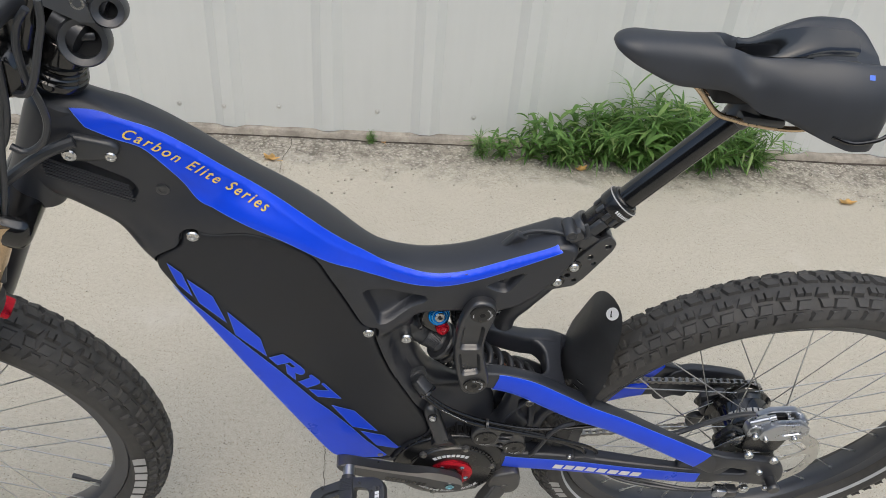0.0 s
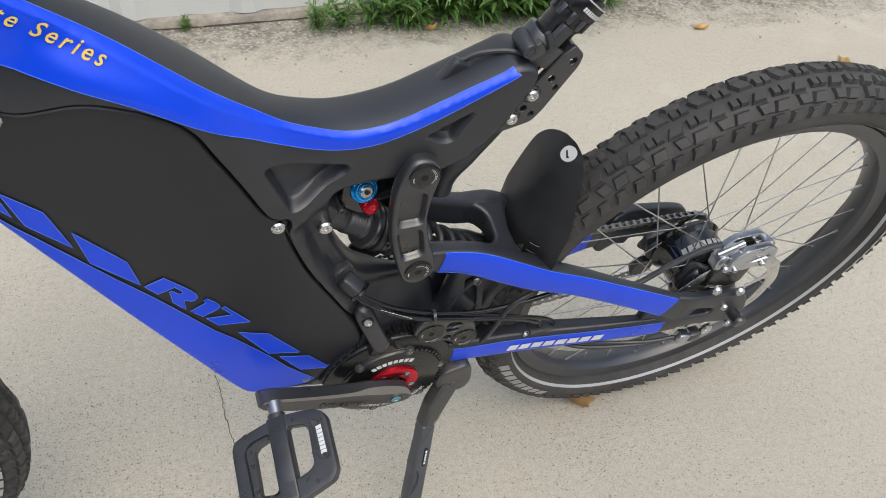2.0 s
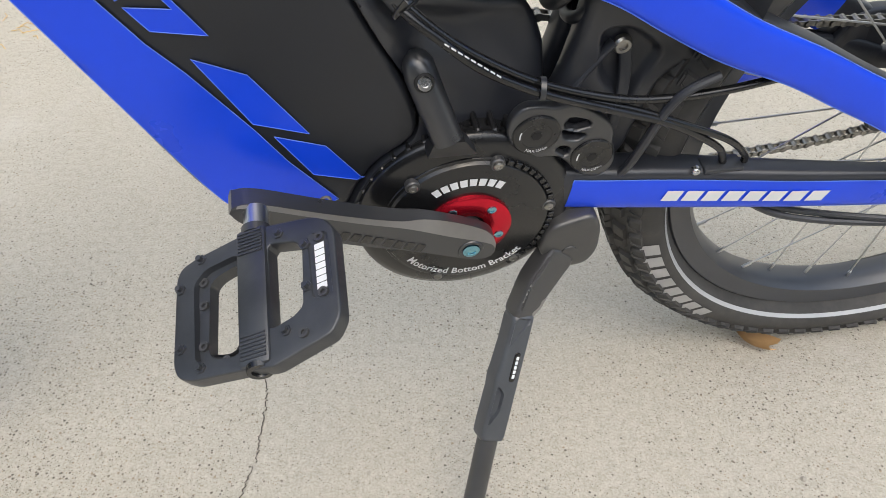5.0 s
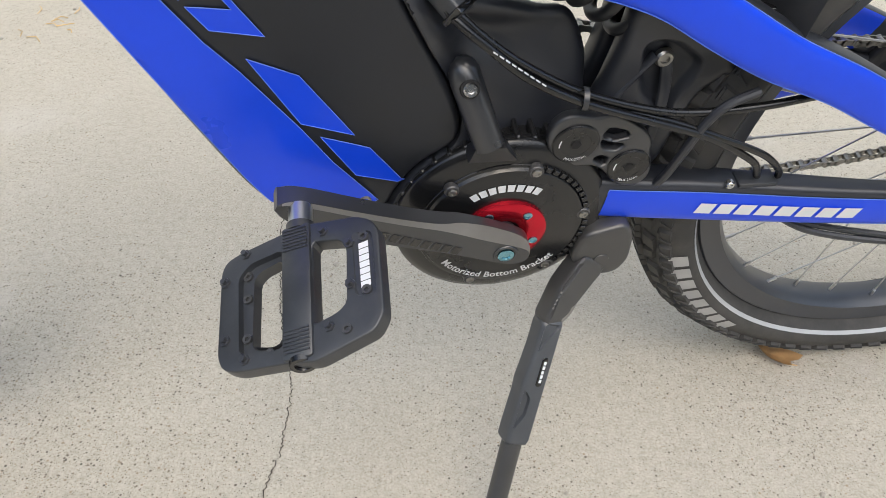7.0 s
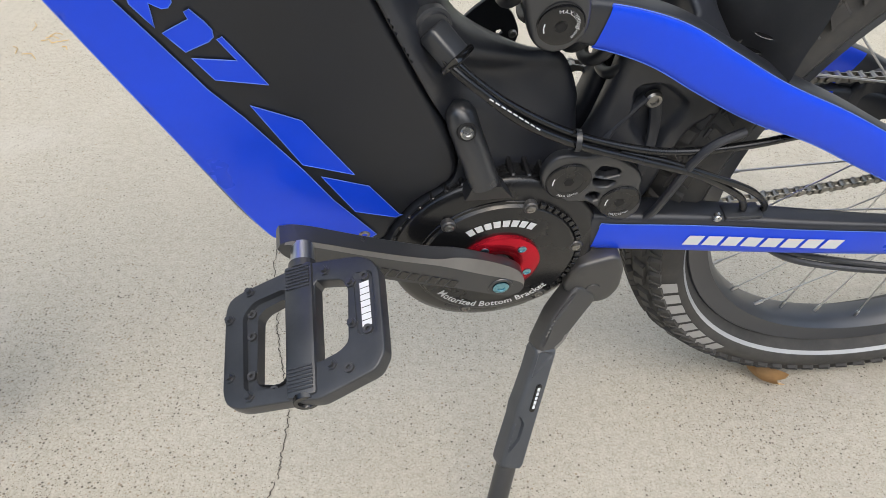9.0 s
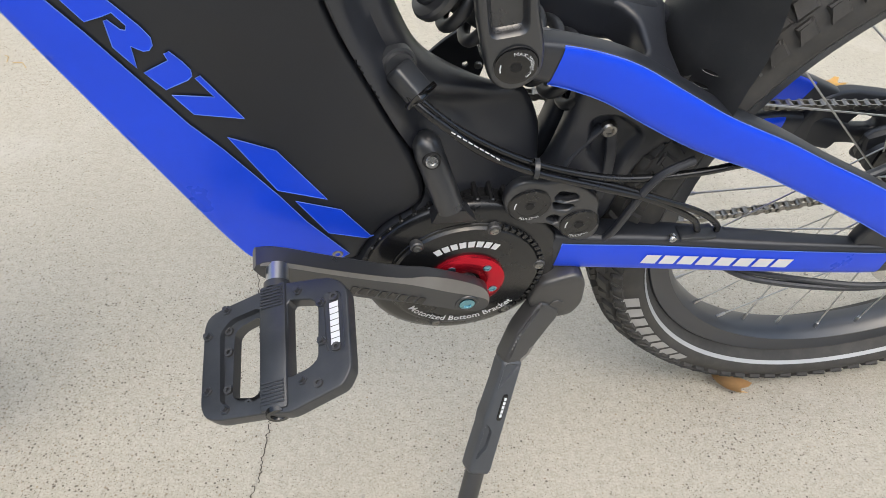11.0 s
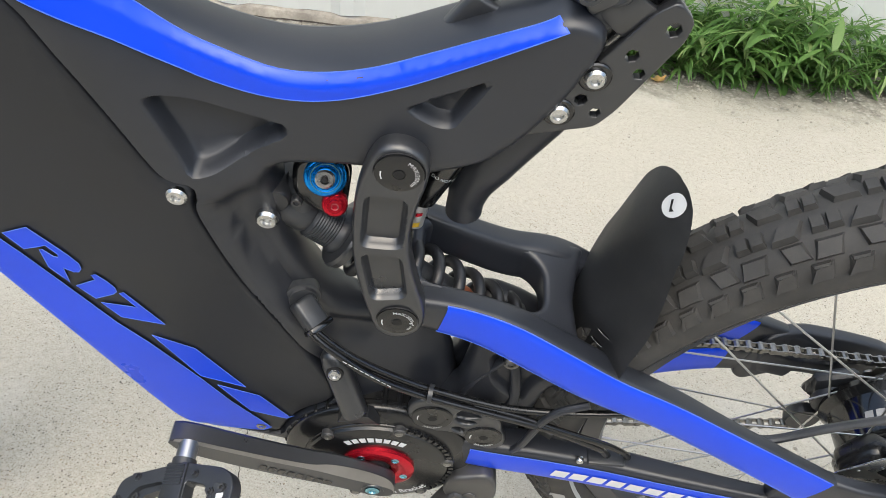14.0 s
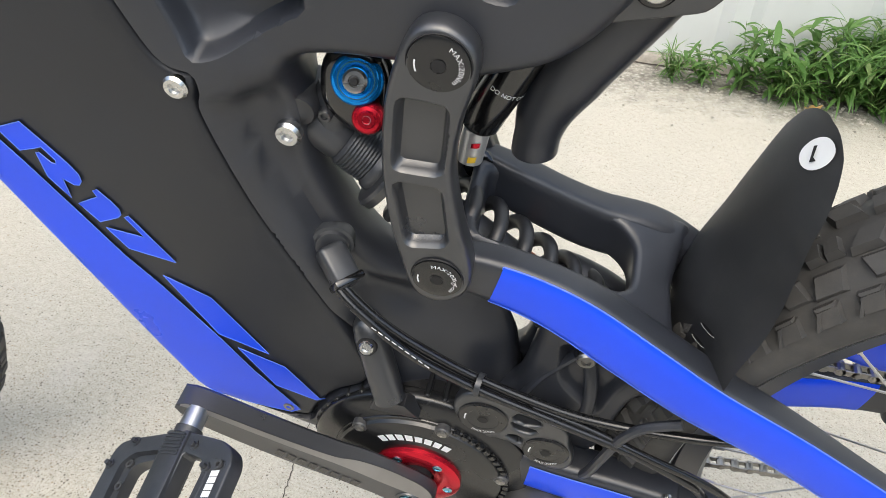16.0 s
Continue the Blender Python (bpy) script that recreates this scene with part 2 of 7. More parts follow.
def smooth_curve(points, n=6, closed=False):
    """Catmull-Rom through the points."""
    p = np.array(points, float)
    k = len(p)
    out = []
    for i in range(k if closed else k - 1):
        if closed:
            a, b, c, d = p[(i - 1) % k], p[i], p[(i + 1) % k], p[(i + 2) % k]
        else:
            a, b, c, d = p[max(i - 1, 0)], p[i], p[i + 1], p[min(i + 2, k - 1)]
        for s in range(n):
            u = s / n
            out.append(0.5 * (2 * b + (c - a) * u + (2 * a - 5 * b + 4 * c - d) * u * u + (3 * b - 3 * c + d - a) * u ** 3))
    if not closed:
        out.append(p[-1])
    return np.array(out)


def even(points, step, closed=True):
    """The same line with points at even steps."""
    p = np.array(points, float)
    if closed:
        p = np.vstack([p, p[:1]])
    seg = np.linalg.norm(np.diff(p, axis=0), axis=1)
    s = np.concatenate([[0], np.cumsum(seg)])
    n = max(3, int(round(s[-1] / step)))
    at = np.linspace(0, s[-1], n + 1)
    q = np.stack([np.interp(at, s, p[:, k]) for k in range(p.shape[1])], 1)
    return q[:-1] if closed else q


def pieces(points, step, closed=True):
    """Cuts long edges into short ones and keeps every corner."""
    p = np.array(points, float)
    out = []
    for i in range(len(p) if closed else len(p) - 1):
        a, b = p[i], p[(i + 1) % len(p)]
        n = max(1, int(np.linalg.norm(b - a) / step))
        out += [a + (b - a) * k / n for k in range(n)]
    return np.array(out if closed else out + [p[-1]])


def rounded(points, r, n=5):
    """A polygon with its corners rounded off."""
    p = np.array(points, float)
    out = []
    for i in range(len(p)):
        a, b, c = p[i - 1], p[i], p[(i + 1) % len(p)]
        u, w = a - b, c - b
        k = min(r, 0.45 * np.linalg.norm(u), 0.45 * np.linalg.norm(w))
        s, e = b + u / np.linalg.norm(u) * k, b + w / np.linalg.norm(w) * k
        for j in range(n + 1):
            f = j / n
            out.append((1 - f) ** 2 * s + 2 * f * (1 - f) * b + f * f * e)
    return np.array(out)


def circle2(x, z, r, n=24):
    a = np.linspace(0, 2 * np.pi, n, endpoint=False)
    return np.stack([x + r * np.cos(a), z + r * np.sin(a)], 1)


def distance(pts, loop, closed=True):
    a = np.array(loop, float)
    b = np.roll(a, -1, 0)
    if not closed:
        a, b = a[:-1], a[1:]
    d = b - a
    l2 = (d ** 2).sum(1) + 1e-12
    best = np.full(len(pts), 1e9)
    for s in range(0, len(pts), 2000):
        q = pts[s:s + 2000]
        t = np.clip(((q[:, None] - a) * d).sum(2) / l2, 0, 1)
        best[s:s + 2000] = np.sqrt((((a + t[..., None] * d) - q[:, None]) ** 2).sum(2).min(1))
    return best


def inside(pts, loop):
    a = np.array(loop, float)
    b = np.roll(a, -1, 0)
    x, y = pts[:, 0:1], pts[:, 1:2]
    cross = ((a[:, 1] > y) != (b[:, 1] > y)) & (x < (b[:, 0] - a[:, 0]) * (y - a[:, 1]) / (b[:, 1] - a[:, 1] + 1e-15) + a[:, 0])
    return cross.sum(1) % 2 == 1


def area2(p):
    q = np.roll(p, -1, 0)
    return 0.5 * (p[:, 0] * q[:, 1] - q[:, 0] * p[:, 1]).sum()


def ease(t):
    t = np.clip(t, 0, 1)
    return t * t * (3 - 2 * t)


def inward(loop, d):
    """Points d inside a loop that runs counter-clockwise."""
    t = np.roll(loop, -1, 0) - np.roll(loop, 1, 0)
    t /= np.linalg.norm(t, axis=1)[:, None] + 1e-12
    return loop + np.stack([-t[:, 1], t[:, 0]], 1) * d


def triangles(pts, loops):
    """Fill the first loop, less the others, with triangles over all the points."""
    from mathutils.geometry import delaunay_2d_cdt
    edges, k = [], 0
    for lo in loops:
        n = len(lo)
        edges += [(k + i, k + (i + 1) % n) for i in range(n)]
        k += n
    v, e, f, ov, oe, of = delaunay_2d_cdt([Vector(p) for p in pts], edges, [], 0, 1e-6)
    q = np.array([tuple(p) for p in v])
    f = np.array([t for t in f if len(t) == 3])
    c = q[f].mean(1)
    keep = inside(c, loops[0])
    for lo in loops[1:]:
        keep &= ~inside(c, lo)
    where = {}
    for i, src in enumerate(ov):
        for s in src:
            where[s] = i
    return q, f[keep], where


class Shell:
    """A body with a flat outline (u, v), a thickness across it and rounded edges, holes and pressed-in fields."""

    def __init__(self, outline, half, r, rim=0.0, holes=(), dents=(), step=0.006, half_at=None, r_at=None):
        self.out = even(outline, step)
        if area2(self.out) < 0:
            self.out = self.out[::-1]
        self.holes = []
        for h in holes:
            q = even(h, min(step, 0.004))
            self.holes.append(q if area2(q) < 0 else q[::-1])
        self.half, self.r, self.rim, self.step, self.half_at, self.r_at = half, r, rim, step, half_at, r_at
        self.dents = []
        for loop, depth, edge in dents:
            q = even(loop, min(step, 0.005))
            self.dents.append((q if area2(q) > 0 else q[::-1], depth, edge))

    def depth(self, p):
        """Half the thickness at the points."""
        p = np.atleast_2d(np.array(p, float))
        h = self.half_at(p) if self.half_at else np.full(len(p), self.half)
        d = distance(p, self.out)
        for q in self.holes:
            d = np.minimum(d, distance(p, q))
        k = np.clip(1 - d / (self.r_at(p) if self.r_at else self.r), 0, 1)
        y = self.rim + (h - self.rim) * np.sqrt(np.clip(1 - k * k, 0, 1))
        for q, deep, edge in self.dents:
            y = y - deep * ease(distance(p, q) / edge) * inside(p, q)
        return y

    def build(self, to, bm=None):
        """to(u, w, v) gives the place; w runs across the body."""
        bm = bm or bmesh.new()
        loops = [self.out, *self.holes]
        pts = [np.vstack(loops)]
        for lo in loops:
            for k in (0.08, 0.16, 0.25, 0.35, 0.48, 0.64, 0.82, 1.0) if self.r > 0.02 else (0.08, 0.3, 0.62, 1.0):
                d = self.r * k
                q = inward(lo, d)
                far = inside(q, self.out)
                for other in loops:
                    far &= distance(q, other) > 0.93 * d
                pts.append(q[far])
        grid_step = self.step * 2.2
        lo, hi = self.out.min(0), self.out.max(0)
        g = np.stack(np.meshgrid(np.arange(lo[0], hi[0], grid_step), np.arange(lo[1], hi[1], grid_step)), -1).reshape(-1, 2)
        ok = inside(g, self.out)
        for other in loops:
            ok &= distance(g, other) > self.r + 0.3 * grid_step
        for q, deep, edge in self.dents:
            rings = [inward(q, edge * k) for k in (-0.08, 0.0, 0.25, 0.5, 0.75, 1.0)]
            ok &= np.minimum(distance(g, q), distance(g, rings[-1])) > 0.35 * grid_step
            for k, ring in zip((-0.08, 0.0, 0.25, 0.5, 0.75, 1.0), rings):
                fit = inside(ring, self.out)
                if k > 0:
                    fit &= distance(ring, q) > 0.93 * edge * k
                for other in loops:
                    fit &= distance(ring, other) > 0.0015
                pts.append(ring[fit])
        pts.append(g[ok])
        allp = np.vstack(pts)
        q, f, where = triangles(allp, loops)
        y = self.depth(q)
        count = sum(len(lo) for lo in loops)
        border = {where[i] for i in range(count)}
        ys = y.copy()
        for i in border:
            ys[i] = self.rim
        left = [bm.verts.new(to(a, -w, b)) for (a, b), w in zip(q, ys)]
        if self.rim > 1e-6:
            right = [bm.verts.new(to(a, w, b)) for (a, b), w in zip(q, ys)]
        else:
            right = [left[i] if i in border else bm.verts.new(to(q[i][0], ys[i], q[i][1])) for i in range(len(q))]
        for a, b, c in f:
            for trio in ((left[a], left[b], left[c]), (right[a], right[c], right[b])):
                if len(set(trio)) == 3:
                    try:
                        bm.faces.new(trio)
                    except ValueError:
                        pass
        if self.rim > 1e-6:
            k = 0
            for lo in loops:
                n = len(lo)
                for i in range(n):
                    a, b = where[k + i], where[k + (i + 1) % n]
                    if a != b:
                        try:
                            bm.faces.new((left[b], left[a], right[a], right[b]))
                        except ValueError:
                            pass
                k += n
        loose = [v for v in bm.verts if not v.link_faces]
        bmesh.ops.delete(bm, geom=loose, context="VERTS")
        bmesh.ops.recalc_face_normals(bm, faces=bm.faces)
        return bm

    def sheet(self, loop, to, lift=0.0006, step=0.005, bm=None, side=-1):
        """A thin film of paint or tape lying on one face of the body."""
        bm = bm or bmesh.new()
        q = pieces(loop, step)
        if area2(q) < 0:
            q = q[::-1]
        lo, hi = q.min(0), q.max(0)
        g = np.stack(np.meshgrid(np.arange(lo[0], hi[0], step), np.arange(lo[1], hi[1], step)), -1).reshape(-1, 2)
        ok = inside(g, q) & (distance(g, q) > 0.4 * step)
        p, f, _ = triangles(np.vstack([q, g[ok]]), [q])
        y = self.depth(p) + lift
        vs = [bm.verts.new(to(a, side * w, b)) for (a, b), w in zip(p, y)]
        for t in f:
            bm.faces.new([vs[i] for i in t])
        bmesh.ops.delete(bm, geom=[v for v in bm.verts if not v.link_faces], context="VERTS")
        return bm

    def line(self, pts, to, r=0.0006, lift=0.0007, closed=True, side=-1, bm=None):
        """A raised hair line on the face."""
        q = pieces(pts, 0.006, closed)
        y = self.depth(q) + lift
        return tube([to(a, side * w, b) for (a, b), w in zip(q, y)], r, 5, closed=closed, bm=bm)


def flat(u, w, v):
    return (u, w, v)


def at_y(y):
    return lambda u, w, v: (u, y + w, v)


def tube(points, radius, n=8, closed=False, bm=None, caps=True, squash=1.0):
    """A round bar along the points; radius is one number or one for each point."""
    bm = bm or bmesh.new()
    p = [Vector(q) for q in points]
    k = len(p)
    rad = [radius] * k if isinstance(radius, (int, float)) else list(radius)
    tang = []
    for i in range(k):
        a = p[(i - 1) % k] if closed else p[max(i - 1, 0)]
        b = p[(i + 1) % k] if closed else p[min(i + 1, k - 1)]
        tang.append((b - a).normalized())
    up = Vector((0, 0, 1)) if abs(tang[0].z) < 0.9 else Vector((0, 1, 0))
    side = tang[0].cross(up).normalized()
    rings = []
    for i in range(k):
        side = (side - tang[i] * side.dot(tang[i])).normalized()
        other = tang[i].cross(side)
        rings.append([bm.verts.new(p[i] + side * (rad[i] * math.cos(2 * math.pi * j / n)) + other * (squash * rad[i] * math.sin(2 * math.pi * j / n))) for j in range(n)])
    for i in range(k if closed else k - 1):
        a, b = rings[i], rings[(i + 1) % k]
        for j in range(n):
            bm.faces.new((a[j], a[(j + 1) % n], b[(j + 1) % n], b[j]))
    if not closed and caps:
        bm.faces.new(rings[0][::-1])
        bm.faces.new(rings[-1])
    return bm


def spin(profile, centre=(0, 0, 0), n=48, bm=None, turn=None, shut=False):
    """Turned body about the y axis: profile of (radius, y). turn: a matrix put before the centre."""
    bm = bm or bmesh.new()
    turn = turn or Matrix.Identity(4)
    m = Matrix.Translation(centre) @ turn
    rings = []
    for r, y in profile:
        if r < 1e-6:
            rings.append([bm.verts.new(m @ Vector((0, y, 0)))])
        else:
            rings.append([bm.verts.new(m @ Vector((r * math.cos(2 * math.pi * j / n), y, r * math.sin(2 * math.pi * j / n)))) for j in range(n)])
    pairs = list(zip(rings, rings[1:])) + ([(rings[-1], rings[0])] if shut else [])
    for a, b in pairs:
        for j in range(n):
            q = [a[j % len(a)], a[(j + 1) % len(a)], b[(j + 1) % len(b)], b[j % len(b)]]
            q = [v for i, v in enumerate(q) if v not in q[:i]]
            if len(q) > 2:
                bm.faces.new(q)
    bmesh.ops.recalc_face_normals(bm, faces=bm.faces)
    return bm


def block(size, m=None, bevel=0.002, bm=None, segments=2):
    """A box with worn edges."""
    one = bmesh.new()
    bmesh.ops.create_cube(one, size=1.0)
    bmesh.ops.scale(one, vec=size, verts=one.verts)
    if bevel:
        bmesh.ops.bevel(one, geom=list(one.edges), offset=bevel, segments=segments, affect="EDGES", profile=0.5)
    if m is not None:
        bmesh.ops.transform(one, matrix=m, verts=one.verts)
    if bm is None:
        return one
    return merge(bm, one)


def merge(bm, other):
    me = bpy.data.meshes.new("joined")
    other.to_mesh(me)
    other.free()
    bm.from_mesh(me)
    bpy.data.meshes.remove(me)
    return bm


def loft(path, high, wide, power=4.0, n=24):
    """Rings of a bar with a rounded oblong section along a path; high and wide are half sizes at each point."""
    rings = []
    k = len(path)
    for i in range(k):
        t = (path[min(i + 1, k - 1)] - path[max(i - 1, 0)])
        t /= np.linalg.norm(t)
        s = np.array([0, 1.0, 0]) - t * t[1]
        s /= np.linalg.norm(s)
        u = np.cross(s, t)
        if u[2] < 0:
            u = -u
        a = np.linspace(0, 2 * np.pi, n, endpoint=False)
        c, d = np.cos(a), np.sin(a)
        c, d = np.sign(c) * np.abs(c) ** (2 / power), np.sign(d) * np.abs(d) ** (2 / power)
        rings.append(path[i] + c[:, None] * s * wide[i] + d[:, None] * u * high[i])
    return np.array(rings)


def skin(rings, bm=None, caps=True):
    bm = bm or bmesh.new()
    vs = [[bm.verts.new(p) for p in ring] for ring in rings]
    n = len(vs[0])
    for a, b in zip(vs, vs[1:]):
        for j in range(n):
            bm.faces.new((a[j], a[(j + 1) % n], b[(j + 1) % n], b[j]))
    if caps:
        bm.faces.new(vs[0][::-1])
        bm.faces.new(vs[-1])
    bmesh.ops.recalc_face_normals(bm, faces=bm.faces)
    return bm


def mesh_of(name, bm, material, angle=35):
    me = bpy.data.meshes.new(name)
    bm.to_mesh(me)
    bm.free()
    me.materials.append(material)
    me.shade_smooth()
    me.set_sharp_from_angle(angle=radians(angle))
    return me


def part(name, bm, material, parent, label="", angle=35):
    """Links a bmesh as one mesh object under a thing or under a part."""
    ob = new(name, mesh_of(name, bm, material, angle))
    ob.parent = parent
    return tagged(ob, label)


def again(ob, m, parent=None):
    """Another object on the same mesh at the pose m."""
    o = new(ob.name.split(".")[0], ob.data)
    o.parent = parent or ob.parent
    o.matrix_basis = m
    for key in ob.keys():
        o[key] = ob[key]
    return o


def thing(name, bm, material, label, category, group="", kind="", angle=35):
    ob = new(name, mesh_of(name, bm, material, angle))
    return tagged(ob, label, category, group, kind)


def letters(text, size, shear=0.0, bold=0.0, spacing=1.0):
    """Flat letters as points (u, v) and faces, with the built-in font."""
    cu = bpy.data.curves.new("letters", "FONT")
    cu.body, cu.size, cu.shear, cu.offset, cu.space_character, cu.resolution_u = text, size, shear, bold, spacing, 3
    ob = bpy.data.objects.new("letters", cu)
    me = bpy.data.meshes.new_from_object(ob)
    pts = np.array([v.co[:2] for v in me.vertices])
    faces = [tuple(p.vertices) for p in me.polygons]
    bpy.data.meshes.remove(me)
    bpy.data.objects.remove(ob)
    bpy.data.curves.remove(cu)
    return pts, faces


def write(text, size, to, bm=None, **style):
    """Letters laid on a surface: to(u, v) gives the place."""
    bm = bm or bmesh.new()
    pts, faces = letters(text, size, **style)
    vs = [bm.verts.new(to(u, v)) for u, v in pts]
    for f in faces:
        try:
            bm.faces.new([vs[i] for i in f])
        except ValueError:
            pass
    return bm


def bars(count, wide, high, slant, gap, to, bm=None):
    """A row of plain slanted blocks."""
    bm = bm or bmesh.new()
    for i in range(count):
        u = i * (wide + gap)
        vs = []
        for a, b in ((0, 0), (wide, 0), (wide, high), (0, high)):
            vs.append(bm.verts.new(to(u + a + slant * b, b)))
        bm.faces.new(vs)
    return bm


def each_bar(name, count, wide, high, slant, gap, to, material, parent, label=""):
    """Plain slanted blocks in a row, each a part of its own."""
    for i in range(count):
        part(name, bars(1, wide, high, slant, gap, lambda u, v, k=i: to(u + k * (wide + gap), v)), material, parent, label)


def round_text(text, size, x, z, r, y, start, bm=None, inner=False, **style):
    """Letters round a centre on the left face. start: the angle of the first letter in degrees; clockwise reading."""
    def to(u, v):
        if inner:
            a = radians(start) + u / r
            q = r - v
        else:
            a = radians(start) - u / r
            q = r + v
        return (x + q * math.cos(a), y, z + q * math.sin(a))
    return write(text, size, to, bm, **style)

# ---- ground and wall ----
bm = bmesh.new()
bmesh.ops.create_grid(bm, x_segments=8, y_segments=8, size=300.0)
ground = thing("ground", bm, M_CONCRETE, "pale worn concrete slab with dark aggregate specks", "ground", kind="structure")
LEVEL = -0.015
ground.location.z = LEVEL

WALL = pose(0, 2.674, LEVEL, 0, 0, 5.2)
RIB, RIB_AT, RISE, HIGH = 0.35, -0.80, 0.018, 3.2


def wall_sheet():
    """Folded sheet: wide flats and raised trapezoid ribs, with a turned, slightly dented lower edge."""
    bm = bmesh.new()
    us = []
    for k in range(-12, 20):
        c = RIB_AT + k * RIB
        us += [(c - 0.052, 0.0), (c - 0.020, -RISE), (c + 0.020, -RISE), (c + 0.052, 0.0)]
        for q in (0.27, 0.5, 0.73):
            us.append((c + 0.052 + q * (RIB - 0.104), 0.0))
    us.sort()
    rng = random.Random(4)
    front, back = [], []
    for u, y in us:
        low = 0.028 + rng.uniform(-0.003, 0.003)
        cols = []
        for off in (0.0, 0.0025):
            cols.append([bm.verts.new((u, y + off + 0.004 + (rng.uniform(-0.002, 0.001) if z == low else 0.0), z)) for z in (low, 0.12, 0.5, 1.2, HIGH)])
        front.append(cols[0])
        back.append(cols[1])
    for rows, flip in ((front, False), (back, True)):
        for a, b in zip(rows, rows[1:]):
            for i in range(4):
                q = (a[i], b[i], b[i + 1], a[i + 1])
                bm.faces.new(q[::-1] if flip else q)
    for i in range(len(front) - 1):
        bm.faces.new((front[i + 1][0], front[i][0], back[i][0], back[i + 1][0]))
        bm.faces.new((front[i][-1], front[i + 1][-1], back[i + 1][-1], back[i][-1]))
    return bm


wall = thing("wall_north", wall_sheet(), M_SHEET, "off-white ribbed steel sheet wall on a low footing", "wall", kind="structure", angle=20)
wall.matrix_world = WALL

head = spin([(0, -0.004), (0.0035, -0.0038), (0.006, -0.002), (0.0065, -0.0004), (0.009, 0.0), (0.009, 0.0015)], n=12)
screw = part("screw", head, M_SCREW, wall, "dull galvanised sheet screw")
places = [(RIB_AT + 0.175 + 0.35 * k, 0.003) for k in range(-3, 9)] + [(RIB_AT - 0.015, -RISE + 0.003)]
for i, (u, y) in enumerate(places):
    m = pose(u, y, 0.105 + 0.004 * math.sin(i * 2.3))
    if i == 0:
        screw.matrix_basis = m
    else:
        again(screw, m)

bm = bmesh.new()
rng = random.Random(9)
prev = None
for k in range(0, 241):
    u = -4 + k * 0.04
    f = -0.022 + 0.003 * math.sin(u * 7) + rng.uniform(-0.002, 0.002)
    ring = [bm.verts.new(v) for v in ((u, 0.25, 0.0), (u, 0.25, 0.027), (u, 0.0, 0.027), (u, f + 0.004, 0.024 + rng.uniform(-0.002, 0.002)), (u, f, 0.018), (u, f - 0.002, 0.0))]
    if prev:
        for a in range(5):
            bm.faces.new((prev[a], prev[a + 1], ring[a + 1], ring[a]))
    prev = ring
footing = thing("footing", bm, M_FOOT, "grey concrete footing strip under the sheet wall", "footing", kind="structure")
footing.matrix_world = WALL

bm = bmesh.new()
prev = None
for k in range(0, 501):
    u = -4 + k * 0.02
    w = rng.uniform(0.004, 0.010) * (0.6 + 0.4 * math.sin(u * 5))
    f = -0.026 + 0.004 * math.sin(u * 7)
    pair = [bm.verts.new((u, f - w, 0.0015)), bm.verts.new((u, f + 0.004, 0.004))]
    if prev:
        bm.faces.new((prev[0], pair[0], pair[1], prev[1]))
    prev = pair
joint = thing("joint", bm, M_JOINT, "dark dirty gap between slab and footing", "joint", kind="structure")
joint.matrix_world = WALL


def crack(points, width, name_label):
    bm = bmesh.new()
    rng = random.Random(len(points) * 7)
    p = smooth_curve(points, 14)
    prev = None
    for i, (x, y) in enumerate(p):
        e = min(1, i / 6, (len(p) - 1 - i) / 6)
        w = width * (0.25 + 0.75 * rng.random()) * e + 0.0003
        x += rng.uniform(-0.0020, 0.0020)
        pair = [bm.verts.new((x - w, y, 0.0012)), bm.verts.new((x + w, y + rng.uniform(-0.001, 0.001), 0.0012))]
        if prev:
            bm.faces.new((prev[0], prev[1], pair[1], pair[0]))
        prev = pair
    line = thing("crack", bm, M_JOINT, name_label, "crack", kind="structure")
    line.location.z = LEVEL
    return line


crack([(-0.185, 0.68), (-0.172, 0.79), (-0.170, 0.86), (-0.159, 0.915), (-0.160, 0.947), (-0.158, 0.988), (-0.164, 1.022), (-0.181, 1.087), (-0.190, 1.13), (-0.196, 1.175), (-0.206, 1.222), (-0.215, 1.28), (-0.212, 1.35)], 0.00045, "fine crack across the concrete slab")
crack([(-0.56, 2.34), (-0.575, 2.44), (-0.565, 2.53), (-0.58, 2.60)], 0.0012, "short crack at the slab's edge")

# plain wall added out of view behind the walk, to darken reflections in the black parts
bm = block((24.0, 0.2, 3.6), Matrix.Translation((0, -5.5, 1.8 + LEVEL)), 0.01)
thing("unseen_wall", bm, M_FAR, "plain dark wall added out of view to darken reflections", "wall", kind="structure")

# loose grit along the wall, and scattered over the slab
bm = bmesh.new()
rng = random.Random(21)
